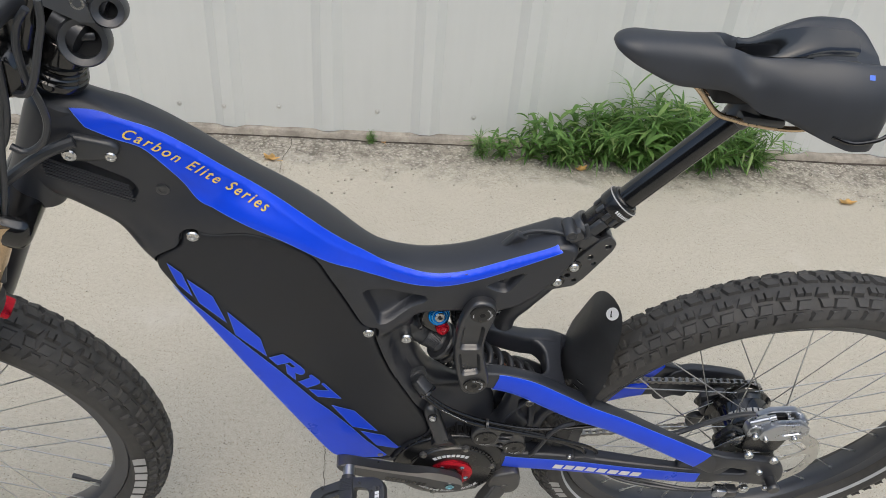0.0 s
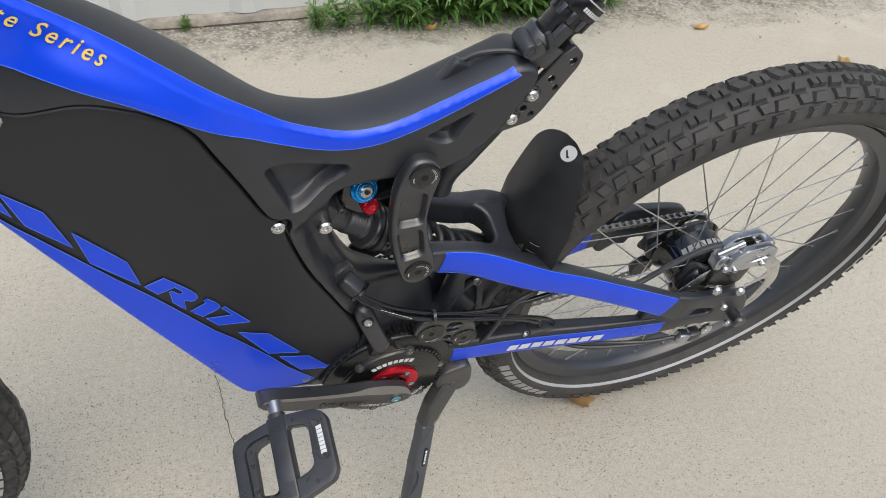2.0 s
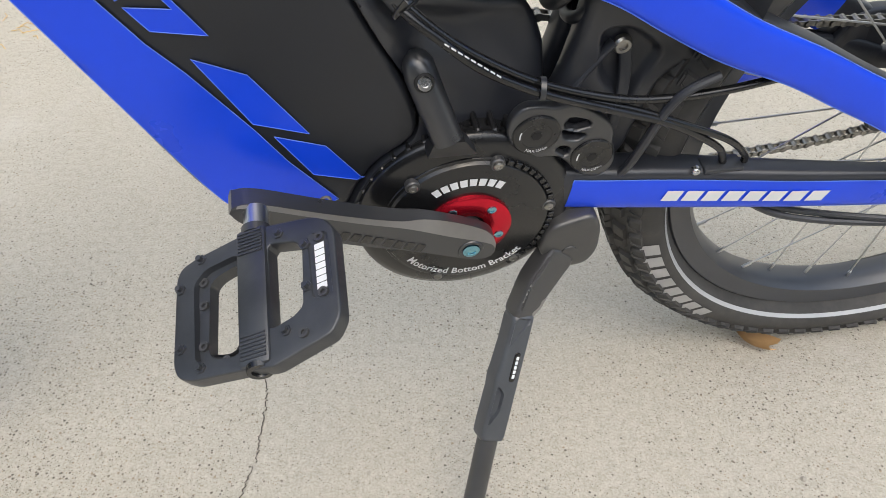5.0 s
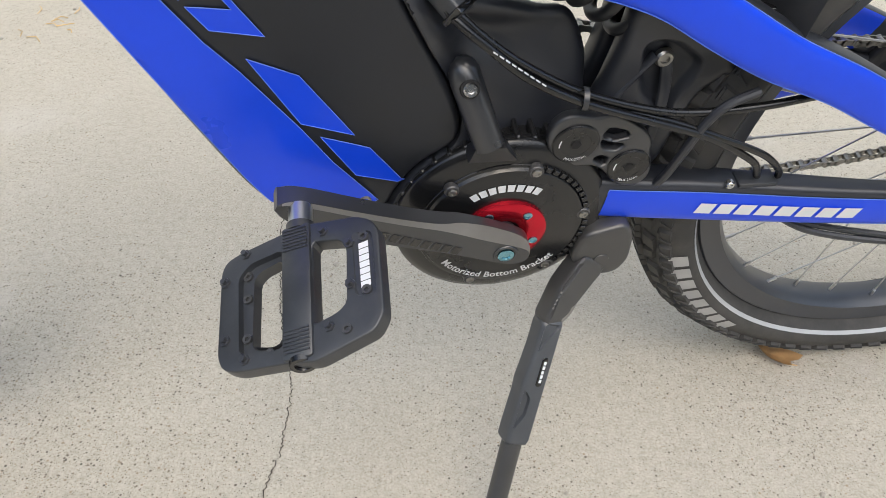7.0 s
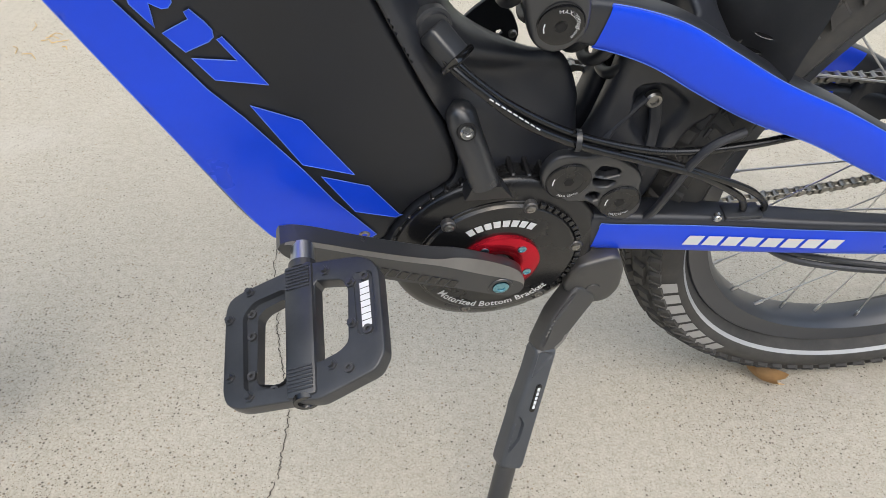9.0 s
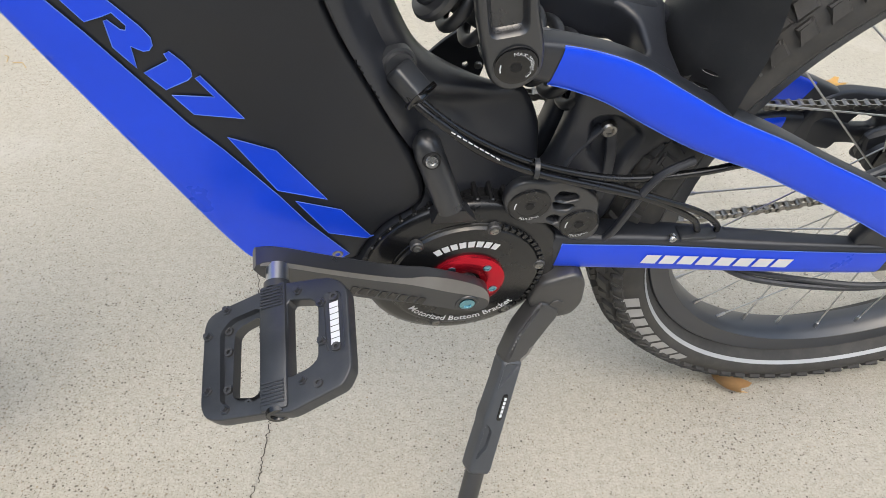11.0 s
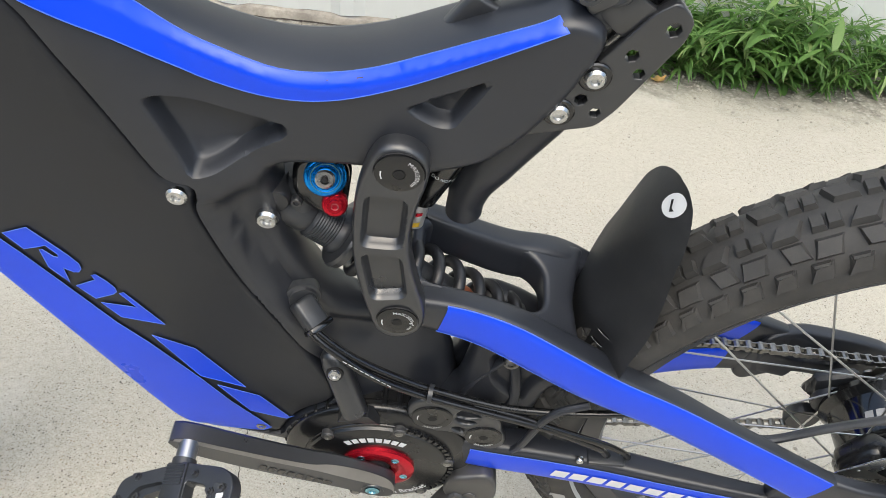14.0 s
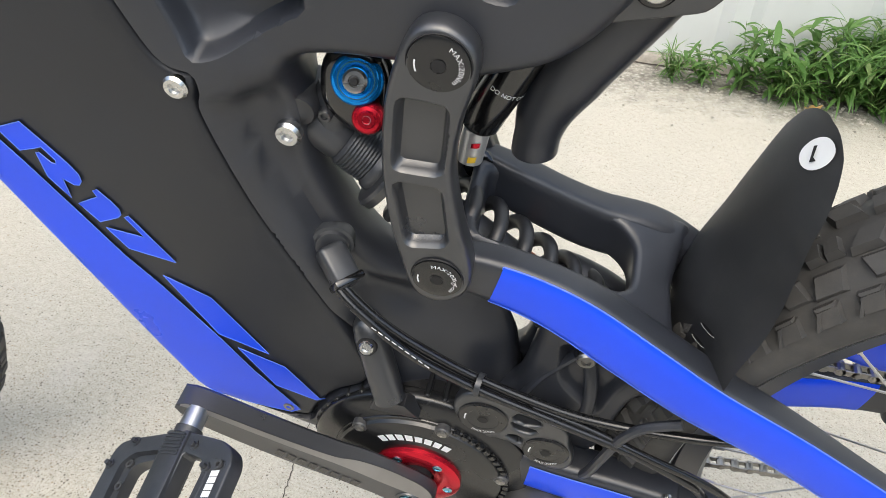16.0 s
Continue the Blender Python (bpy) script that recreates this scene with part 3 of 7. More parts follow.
for k in range(3600):
    x = rng.uniform(-1.6, 2.6)
    y = 2.645 + 0.091 * x - 0.012 - abs(rng.gauss(0, 0.12))
    if k % 40 == 0:
        x, y = rng.uniform(-1.2, 2.2), rng.uniform(0.8, 2.5)
    r = rng.choice((0.0012, 0.0015, 0.002, 0.003, 0.004)) * rng.uniform(0.7, 1.4)
    vs = []
    turn = rng.uniform(0, 6.3)
    for ring, hgt in ((1.0, 0.0), (0.85, 0.55), (0.3, 0.85)):
        vs.append([bm.verts.new((x + r * ring * rng.uniform(0.75, 1.2) * math.cos(turn + a * 1.2566), y + r * ring * rng.uniform(0.75, 1.2) * math.sin(turn + a * 1.2566), r * hgt)) for a in range(5)])
    for a in range(5):
        b = (a + 1) % 5
        bm.faces.new((vs[0][a], vs[0][b], vs[1][b], vs[1][a]))
        bm.faces.new((vs[1][a], vs[1][b], vs[2][b], vs[2][a]))
    bm.faces.new(vs[2])
thing("gravel", bm, M_STONE, "loose grey brown grit on the concrete", "gravel", kind="stuff").location.z = LEVEL


# ---- weeds ----


def blade(bm, base, heading, tilt, length, width, droop, rng, fold=0.25):
    """A pointed leaf that bends over, with a fold along its middle."""
    n = 5
    p = Vector(base)
    rows = []
    t = tilt
    side = Vector((-math.sin(heading), math.cos(heading), 0))
    for i in range(n + 1):
        f = i / n
        w = width * (math.sin(math.pi * min(0.97, 0.12 + 0.86 * f)) ** 0.8)
        fwd = Vector((math.cos(heading) * math.cos(t), math.sin(heading) * math.cos(t), math.sin(t)))
        up = Vector((-math.cos(heading) * math.sin(t), -math.sin(heading) * math.sin(t), math.cos(t)))
        rows.append([bm.verts.new(p + side * w + up * w * fold), bm.verts.new(p), bm.verts.new(p - side * w + up * w * fold)])
        p = p + fwd * (length / n)
        p.z = max(p.z, 0.004)
        t -= droop / n
    for a, b in zip(rows, rows[1:]):
        bm.faces.new((a[0], a[1], b[1], b[0]))
        bm.faces.new((a[1], a[2], b[2], b[1]))


def weed(x, y, size, seed, broad, label):
    rng = random.Random(seed)
    root = tagged(new("weed"), label, "weed", "weeds at the wall's foot")
    root.location = (x, y, LEVEL)
    leaves = bmesh.new()
    for s in range(rng.randint(7, 10)):
        a = rng.uniform(0, 2 * math.pi)
        # stems lean out from the wall
        lean = rng.uniform(0.1, 0.75)
        h = size * rng.uniform(0.55, 1.0)
        out = Vector((math.cos(a), math.sin(a) - 0.35, 0)) * lean
        pts = []
        for i in range(7):
            f = i / 6
            q = Vector((0, 0, 0)) + out * h * f ** 1.3 + Vector((0, 0, h * f * (1 - 0.28 * lean * f)))
            q += Vector((rng.uniform(-1, 1), rng.uniform(-1, 1), 0)) * 0.004
            q.y = min(q.y, 2.645 + 0.091 * x - y)
            pts.append(q)
        part("stem", tube(pts, [0.0022 * (1 - 0.7 * i / 6) for i in range(7)], 5), M_STEM, root)
        for i in range(1, 7):
            for k in range(2 if broad else 4):
                q = pts[i].lerp(pts[i - 1], rng.random())
                ln = size * (rng.uniform(0.22, 0.40) if broad else rng.uniform(0.25, 0.5))
                wd = ln * (rng.uniform(0.075, 0.125) if broad else rng.uniform(0.022, 0.05))
                blade(leaves, q, rng.uniform(0, 6.28), rng.uniform(0.1, 1.1), ln, wd, rng.uniform(0.4, 1.8), rng)
    part("leaves", leaves, M_GREEN, root, angle=60)
    return root


rng = random.Random(5)
spots = [(0.16, 0.10, 0), (0.24, 0.13, 1), (0.34, 0.17, 1), (0.42, 0.19, 1), (0.50, 0.20, 1), (0.58, 0.24, 0), (0.62, 0.22, 1), (0.70, 0.30, 0), (0.76, 0.27, 1), (0.82, 0.27, 0), (0.88, 0.23, 1), (0.95, 0.24, 1), (1.02, 0.22, 0), (1.10, 0.20, 1), (1.18, 0.17, 0), (0.66, 0.18, 1), (0.86, 0.18, 1), (0.98, 0.15, 0), (0.46, 0.15, 0)]
for i, (x, h, broad) in enumerate(spots):
    x -= 0.05
    back = 2.603 + 0.091 * x - (0.06 if i >= 15 else rng.uniform(0.0, 0.04))
    weed(x, back, h * 1.1, 30 + i, bool(broad), "leafy green weed growing at the wall's foot" if broad else "narrow-bladed green grass tuft at the wall's foot")
weed(-0.285, 2.61, 0.05, 77, False, "tiny green tuft in the joint at the wall's foot")


# ---- fallen leaves ----


def fallen(x, y, size, turn, curl, material, label, seed, tip=0.0, z=0.0):
    rng = random.Random(seed)
    bm = bmesh.new()
    n, rings = 22, 5
    rim = [1.0 + 0.22 * math.sin(5 * (2 * math.pi * j / n) + seed) + rng.uniform(-0.1, 0.1) for j in range(n)]
    prev = None
    mid = bm.verts.new((0, 0, 0.001))
    for i in range(1, rings + 1):
        f = i / rings
        ring = []
        for j in range(n):
            a = 2 * math.pi * j / n
            px, py = 0.62 * math.cos(a) * f * rim[j] * size / 2, math.sin(a) * f * rim[j] * size / 2
            ring.append(bm.verts.new((px, py, 0.002 + curl * (px * px + 0.5 * py * py) / size + rng.uniform(0, 0.0012))))
        for j in range(n):
            k = (j + 1) % n
            if prev is None:
                bm.faces.new((mid, ring[j], ring[k]))
            else:
                bm.faces.new((prev[j], ring[j], ring[k], prev[k]))
        prev = ring
    geom = bm.faces[:]
    bmesh.ops.solidify(bm, geom=geom, thickness=0.0005)
    tube([(0, -size * 0.45, 0.003), (0.004, -size * 0.62, 0.004), (0.010, -size * 0.75, 0.001)], [0.0011, 0.0009, 0.0007], 5, bm=bm)
    ob = thing("fallen_leaf", bm, material, label, "leaf", "fallen leaves on the slab")
    ob.matrix_world = pose(x, y, z + LEVEL, tip, 0, turn)
    return ob


fallen(-0.611, 2.429, 0.055, 70, 1.2, M_DRYLEAF, "curled ochre dry leaf lying on the concrete", 1)
fallen(-0.245, 2.622, 0.03, 20, 1.0, M_TANLEAF, "small orange leaf in the joint at the wall's foot", 2)
fallen(0.472, 2.547, 0.045, 130, 1.4, M_DRYLEAF, "small ochre leaf beside the weeds", 3)
fallen(1.396, 2.481, 0.055, 100, 0.9, M_DRYLEAF, "yellow ochre dry leaf lying on the concrete", 4)
fallen(0.925, 1.894, 0.065, 95, 1.1, M_DRYLEAF, "dry ochre leaf lying flat behind the bicycle", 5)
fallen(1.781, 2.211, 0.055, 10, 0.8, M_DRYLEAF, "pale yellow leaf lying on the concrete", 6)
fallen(0.440, 1.062, 0.058, 60, 1.6, M_TANLEAF, "folded tan leaf lying against the rear tyre", 7, tip=14, z=0.004)
# dry straw on the slab
bm = bmesh.new()
rng = random.Random(3)
for k in range(9):
    x, y = -0.759 + rng.gauss(0, 0.05), 1.951 + rng.gauss(0, 0.04)
    a = rng.uniform(0, 3.14)
    l = rng.uniform(0.015, 0.04)
    tube([(x, y, 0.002), (x + l * math.cos(a) * 0.5, y + l * math.sin(a) * 0.5, 0.005), (x + l * math.cos(a + 0.4), y + l * math.sin(a + 0.4), 0.002)], 0.0009, 4, bm=bm)
thing("straw", bm, M_DRYLEAF, "wisps of dry yellow grass on the slab", "straw", kind="stuff").location.z = LEVEL

# ---- bicycle ----
BIKE = pose(0.5555, 1.0934, 0.0165, 9.285, 0.384, 8.48) @ Matrix.Scale(0.9914, 4)
bike = tagged(new("bicycle"), "black and blue full-suspension electric mountain bike leaning on its kickstand", "bicycle")
bike.matrix_world = BIKE
WHEEL_UP, BB_X, BB_Z = 0.360, -0.522, 0.314


def bolt(parent, x, y, z, r=0.007, high=0.004, material=None, label="", slot=True, turn=None):
    """A round-headed socket bolt on the left face."""
    bm = spin([(0, -high * 0.45), (r * 0.45, -high * 0.45), (r * 0.5, -high), (r * 0.8, -high), (r, -high * 0.55), (r, 0.002)] if slot else [(0, -high), (r * 0.75, -high), (r, -high * 0.5), (r, 0.002)], n=18)
    ob = part("bolt", bm, material or M_STEEL, parent, label)
    ob.matrix_basis = Matrix.Translation((x, y, z)) @ (turn or Matrix.Identity(4))
    return ob


# frame
SEAM = [(-0.913, 0.792), (-0.902, 0.803), (-0.884, 0.815), (-0.879, 0.834), (-0.865, 0.842), (-0.845, 0.834), (-0.795, 0.834), (-0.735, 0.802), (-0.709, 0.757), (-0.69, 0.717), (-0.672, 0.677), (-0.662, 0.667), (-0.65, 0.664), (-0.648, 0.652), (-0.6495, 0.636), (-0.6300, 0.574), (-0.6045, 0.519), (-0.5785, 0.465), (-0.5660, 0.436), (-0.5610, 0.412), (-0.5680, 0.395), (-0.592, 0.376), (-0.609, 0.350), (-0.618, 0.332), (-0.645, 0.332), (-0.69, 0.336), (-0.713, 0.346), (-0.732, 0.378), (-0.768, 0.452), (-0.822, 0.566), (-0.889, 0.713), (-0.906, 0.752), (-0.915, 0.775)]
TOP = [(-1.0, 0.998), (-0.965, 0.9965), (-0.920, 0.9765), (-0.890, 0.9605), (-0.860, 0.9400), (-0.830, 0.9165), (-0.800, 0.8940), (-0.770, 0.8710), (-0.740, 0.8455), (-0.710, 0.8190), (-0.680, 0.7935), (-0.650, 0.7715), (-0.620, 0.7590), (-0.590, 0.7515), (-0.560, 0.7525), (-0.530, 0.7595), (-0.500, 0.7715), (-0.470, 0.7845), (-0.440, 0.7975), (-0.424, 0.804)]
OUTLINE = TOP + [(-0.405, 0.800), (-0.398, 0.785), (-0.408, 0.752), (-0.425, 0.722), (-0.442, 0.699), (-0.460, 0.684), (-0.485, 0.674), (-0.505, 0.669), (-0.53, 0.672), (-0.57, 0.672), (-0.597, 0.666), (-0.600, 0.648), (-0.597, 0.628), (-0.5975, 0.608), (-0.5965, 0.592), (-0.5900, 0.572), (-0.5790, 0.547), (-0.5670, 0.526), (-0.5540, 0.513), (-0.535, 0.502), (-0.506, 0.491), (-0.486, 0.489), (-0.475, 0.478), (-0.464, 0.455), (-0.459, 0.435), (-0.454, 0.38), (-0.47, 0.30), (-0.50, 0.26), (-0.56, 0.262), (-0.612, 0.290), (-0.655, 0.308), (-0.703, 0.319), (-0.730, 0.346), (-0.760, 0.405), (-0.811, 0.518), (-0.857, 0.620), (-0.894, 0.702), (-0.917, 0.756), (-0.941, 0.795), (-0.958, 0.820), (-0.982, 0.840), (-1.005, 0.856), (-1.03, 0.866), (-1.052, 0.868), (-1.058, 0.885), (-1.04, 0.93), (-1.015, 0.985)]
seam = smooth_curve(SEAM, 5, True)
outline = smooth_curve(OUTLINE, 5, True)


def frame_half(p):
    """Half width: slim along the top tube and the seat mast, wider round the battery."""
    d = distance(p, seam)
    recess = ease((p[:, 0] + 0.67) / 0.03) * ease((0.665 - p[:, 1]) / 0.03) * ease((p[:, 1] - 0.45) / 0.06)
    into = np.where(inside(p, seam), 1.0, 1 - ease((d - 0.004) / (0.05 - 0.034 * recess)))
    low = ease((0.47 - p[:, 1]) / 0.10)
    wide = 0.031 + 0.015 * into + 0.004 * low * (1 - into)
    scoop = 0.014 * ease((p[:, 0] + 0.592) / 0.030) * ease((0.505 - p[:, 1]) / 0.03) * ease((p[:, 1] - 0.38) / 0.05)
    slim = 0.009 * ease((p[:, 0] + 0.645) / 0.03) * ease((0.665 - p[:, 1]) / 0.03) * ease((p[:, 1] - 0.42) / 0.06) * (1 - into)
    # the top tube narrows towards its flat top
    crest = np.interp(p[:, 0], [q[0] for q in TOP], [q[1] for q in TOP])
    taper = 0.0075 * ease((p[:, 1] - crest + 0.040) / 0.034) * ease((p[:, 0] + 0.98) / 0.05) * (1 - ease((p[:, 0] + 0.66) / 0.10))
    return wide - scoop - slim - taper


def frame_round(p):
    """How broadly the edges are rounded: tighter round the shock's opening."""
    near = ease((p[:, 0] + 0.66) / 0.04) * ease((0.725 - p[:, 1]) / 0.03) * ease((p[:, 1] - 0.47) / 0.04)
    mast = ease((p[:, 0] + 0.475) / 0.03) * ease((0.795 - p[:, 1]) / 0.03)
    # the top tube has a flat top with tight corners
    crest = np.interp(p[:, 0], [q[0] for q in TOP], [q[1] for q in TOP])
    top = ease((p[:, 1] - crest + 0.05) / 0.02) * ease((p[:, 0] + 0.97) / 0.05)
    return 0.034 - np.maximum(0.022 * np.maximum(near, mast), 0.026 * top)


pocket_1 = rounded([(-0.6735, 0.7300), (-0.664, 0.7320), (-0.586, 0.7105), (-0.587, 0.7010), (-0.634, 0.6740), (-0.6500, 0.6705)], 0.006)
pocket_2 = rounded([(-0.516, 0.7310), (-0.463, 0.7585), (-0.461, 0.7550), (-0.482, 0.7185), (-0.494, 0.7190)], 0.004)
vent_field = rounded([(-1.012, 0.930), (-0.99, 0.938), (-0.922, 0.899), (-0.915, 0.884), (-0.926, 0.868), (-1.008, 0.908)], 0.008)
frame_shell = Shell(outline, 0.04, 0.034, dents=[(seam, 0.009, 0.0014), (pocket_1, 0.015, 0.006), (pocket_2, 0.012, 0.006), (vent_field, 0.010, 0.006)], step=0.0055, half_at=frame_half, r_at=frame_round)
frame_ob = part("frame", frame_shell.build(flat), M_BLACK, bike, "satin black moulded carbon main frame", angle=50)


# the seat tube's foot hangs below the mast behind the damper
part("seat_tube_foot", tube(smooth_curve([(-0.398, 0.006, 0.752), (-0.424, 0.008, 0.708), (-0.448, 0.010, 0.668), (-0.461, 0.012, 0.640), (-0.465, 0.012, 0.620), (-0.466, 0.012, 0.607), (-0.466, 0.012, 0.6035), (-0.466, 0.012, 0.6025)], 5), [0.020] * 12 + list(np.linspace(0.0195, 0.0145, 9)) + [0.0142] * 8 + list(0.0142 * np.cos(np.linspace(0.15, 1.45, 7))), 24), M_BLACK, frame_ob, angle=50)

# broad blue flash along the top tube, with its lettering
BLUE_LOW = [(-0.955, 0.968), (-0.932, 0.955), (-0.905, 0.943), (-0.886, 0.924), (-0.870, 0.903), (-0.856, 0.880), (-0.840, 0.868), (-0.81, 0.852), (-0.768, 0.828), (-0.729, 0.801), (-0.688, 0.7735), (-0.646, 0.7465), (-0.602, 0.7335), (-0.56, 0.7345), (-0.518, 0.7480), (-0.474, 0.7690), (-0.424, 0.7955)]
up_line = smooth_curve([(-0.968, 0.986), (-0.945, 0.9815), (-0.920, 0.9725), (-0.890, 0.9578), (-0.860, 0.9373), (-0.830, 0.9138), (-0.800, 0.8913), (-0.770, 0.8683), (-0.740, 0.8428), (-0.710, 0.8163), (-0.680, 0.7908), (-0.650, 0.7688), (-0.620, 0.7563), (-0.590, 0.7488), (-0.560, 0.7498), (-0.530, 0.7568), (-0.500, 0.7688), (-0.470, 0.7818), (-0.440, 0.7948), (-0.430, 0.8000)], 4)
low_line = smooth_curve(BLUE_LOW, 5)
band = np.vstack([up_line, low_line[::-1]])
part("blue_stripe", frame_shell.sheet(band, flat, 0.0020, 0.004), M_BLUE, frame_ob, "glossy blue paint flash along the top tube", angle=60)
part("pinstripe", frame_shell.line(band, flat, 0.00042, 0.0020), M_PIN, frame_ob)


def on_shell(shell, guide, lift):
    """Maps letters onto a guide line drawn on a shell's left face."""
    g = even(smooth_curve(guide, 8), 0.002, False)
    s = np.concatenate([[0], np.cumsum(np.linalg.norm(np.diff(g, axis=0), axis=1))])

    def to(u, v):
        x, z = np.interp(u, s, g[:, 0]), np.interp(u, s, g[:, 1])
        e = 0.004
        tx, tz = np.interp(u + e, s, g[:, 0]) - np.interp(u - e, s, g[:, 0]), np.interp(u + e, s, g[:, 1]) - np.interp(u - e, s, g[:, 1])
        k = math.hypot(tx, tz) or 1
        x, z = x - tz / k * v, z + tx / k * v
        return (x, -float(shell.depth([(x, z)])[0]) - lift, z)
    return to


guide = [(-0.924, 0.957), (-0.90, 0.945), (-0.868, 0.9225), (-0.835, 0.898), (-0.80, 0.873), (-0.77, 0.852), (-0.73, 0.823)]
part("lettering", write("Carbon Elite Series", 0.0158, on_shell(frame_shell, guide, 0.0046), shear=0.42, bold=0.0002, spacing=1.33), M_GOLD, frame_ob, "gold slanted lettering")

bolt(frame_ob, -0.891, -float(frame_shell.depth([(-0.891, 0.887)])[0]) - 0.0004, 0.887, 0.0075, 0.002, M_ANOD, "black recessed plug in the frame")

# blue panel low on the down tube
PANEL = [(-0.880, 0.715), (-0.868, 0.698), (-0.832, 0.6445), (-0.818, 0.6235), (-0.786, 0.578), (-0.763, 0.5425), (-0.737, 0.5015), (-0.717, 0.4765), (-0.681, 0.424), (-0.660, 0.3895), (-0.626, 0.345), (-0.634, 0.339), (-0.66, 0.3385), (-0.69, 0.340), (-0.710, 0.350), (-0.727, 0.379), (-0.763, 0.453), (-0.817, 0.567), (-0.884, 0.712), (-0.899, 0.747)]
cover_shell = Shell(np.vstack([inward(even(seam, 0.004), 0.0024) if area2(seam) > 0 else inward(even(seam, 0.004)[::-1], 0.0024)]), 0.0445, 0.005, rim=0.036, step=0.006)
cover = part("battery_cover", cover_shell.build(flat), M_COVER, bike, "matt black battery cover panel", angle=50)
part("blue_panel", cover_shell.sheet(rounded(PANEL, 0.004), flat, 0.0017), M_BLUE, cover, "glossy blue panel along the down tube", angle=60)
part("pinstripe", cover_shell.line(PANEL, flat, 0.00042, 0.0017), M_PIN, cover)
CHEVRONS = [
    [(-0.900, 0.785), (-0.886, 0.768), (-0.879, 0.728), (-0.893, 0.750)],
    [(-0.881, 0.757), (-0.855, 0.727), (-0.843, 0.677), (-0.872, 0.715)],
    [(-0.840, 0.697), (-0.8035, 0.644), (-0.7975, 0.606), (-0.834, 0.652)],
    [(-0.712, 0.487), (-0.679, 0.4715), (-0.643, 0.4155), (-0.681, 0.4290)],
    [(-0.668, 0.4155), (-0.632, 0.4020), (-0.6040, 0.3620), (-0.643, 0.3740)],
]
for poly in CHEVRONS:
    c = part("chevron", cover_shell.sheet(poly, flat, 0.0014, 0.006), M_BLUE, cover, "blue chevron decal")
    part("pinstripe", cover_shell.line(poly, flat, 0.0004, 0.0014), M_PIN, cover)

# the slanted model sign: a blocky letter and two numerals
SIGN_R = [(-0.7959, 0.5992), (-0.7769, 0.6072), (-0.7659, 0.5936), (-0.7544, 0.5788), (-0.7496, 0.5705), (-0.7495, 0.5646), (-0.7522, 0.5609), (-0.7559, 0.5604), (-0.7628, 0.5646), (-0.7625, 0.5476), (-0.7736, 0.5643), (-0.7746, 0.5835), (-0.7725, 0.5842), (-0.7662, 0.5769), (-0.7632, 0.5764), (-0.7622, 0.5796), (-0.7687, 0.5892), (-0.7746, 0.5868), (-0.7858, 0.5832)]
SIGN_1 = [(-0.7594, 0.5420), (-0.7428, 0.5512), (-0.7444, 0.5564), (-0.7412, 0.5582), (-0.7339, 0.5495), (-0.7299, 0.5431), (-0.7298, 0.5381), (-0.7329, 0.5348), (-0.7481, 0.5276)]
SIGN_7 = [(-0.7458, 0.5212), (-0.7183, 0.5181), (-0.7286, 0.5346), (-0.7253, 0.5365), (-0.7006, 0.4978), (-0.7341, 0.5037)]
for poly, up in ((SIGN_R, 0.003), (SIGN_1, 0.0045), (SIGN_7, 0.006)):
    poly = [(x + 0.4 * up, z + up) for x, z in poly]
    part("model_sign", cover_shell.sheet(poly, flat, 0.0014, 0.004), M_BLUE, cover, "blue model sign lettering")
    part("pinstripe", cover_shell.line(poly, flat, 0.0004, 0.0014), M_PIN, cover)

for x, y, z, r in ((-0.865, -0.0445, 0.830, 0.0075), (-0.662, -0.0440, 0.654, 0.0075)):
    bolt(cover, x, y, z, r, 0.004, label="bright steel socket bolt")
bolt(cover, -0.636, -0.0450, 0.3450, 0.0050, 0.002, M_CHAIN, "dull steel socket bolt")
bolt(frame_ob, -0.609, -0.0235, 0.617, 0.0085, 0.005, label="bright steel socket bolt")

# head tube, steering stack and fork, along the steering axis
AX0, AX1 = Vector((-0.970, 0, 1.004)), Vector((-1.033, 0, 0.868))
ax = (AX0 - AX1).normalized()


def along(d, out=0.0, y=0.0):
    """A place on the steering axis: d metres above the top bearing; out: forwards of it."""
    fwd = Vector((-ax.z, 0, ax.x))
    return AX0 + ax * d + fwd * out + Vector((0, y, 0))


tilt = Matrix.Rotation(math.atan2(ax.x, ax.z), 4, "Y") @ Matrix.Rotation(radians(-90), 4, "X")
# spun profiles below run down the steering axis
part("head_tube", spin([(0.026, 0.016), (0.029, 0.02), (0.029, 0.05), (0.030, 0.10), (0.033, 0.15), (0.033, 0.157)], AX0, 40, turn=tilt), M_BLACK, bike)
headset = part("headset", spin([(0.0, -0.016), (0.0245, -0.016), (0.0255, -0.0145), (0.0255, -0.0125), (0.0245, -0.0115), (0.0265, -0.0105), (0.0275, -0.0085), (0.0265, -0.0070), (0.0285, -0.0055), (0.0295, -0.0030), (0.0285, -0.0010), (0.0305, 0.0005), (0.0310, 0.004), (0.0300, 0.008), (0.0, 0.008)], along(0.008, 0.012), 48, turn=tilt), M_GLOSS, bike, "glossy black headset rings")
for low, high in ((0.015, 0.0415), (0.0420, 0.0645), (0.0650, 0.090)):
    part("spacer", spin([(0.0, -high), (0.0219, -high), (0.0225, -high + 0.0006), (0.0225, -low - 0.0006), (0.0219, -low), (0.0, -low)], along(0.008, 0.012), 40, turn=tilt), M_GLOSS, bike, "glossy black headset spacer")
lean_y = Matrix.Rotation(math.atan2(ax.x, ax.z), 4, "Y")
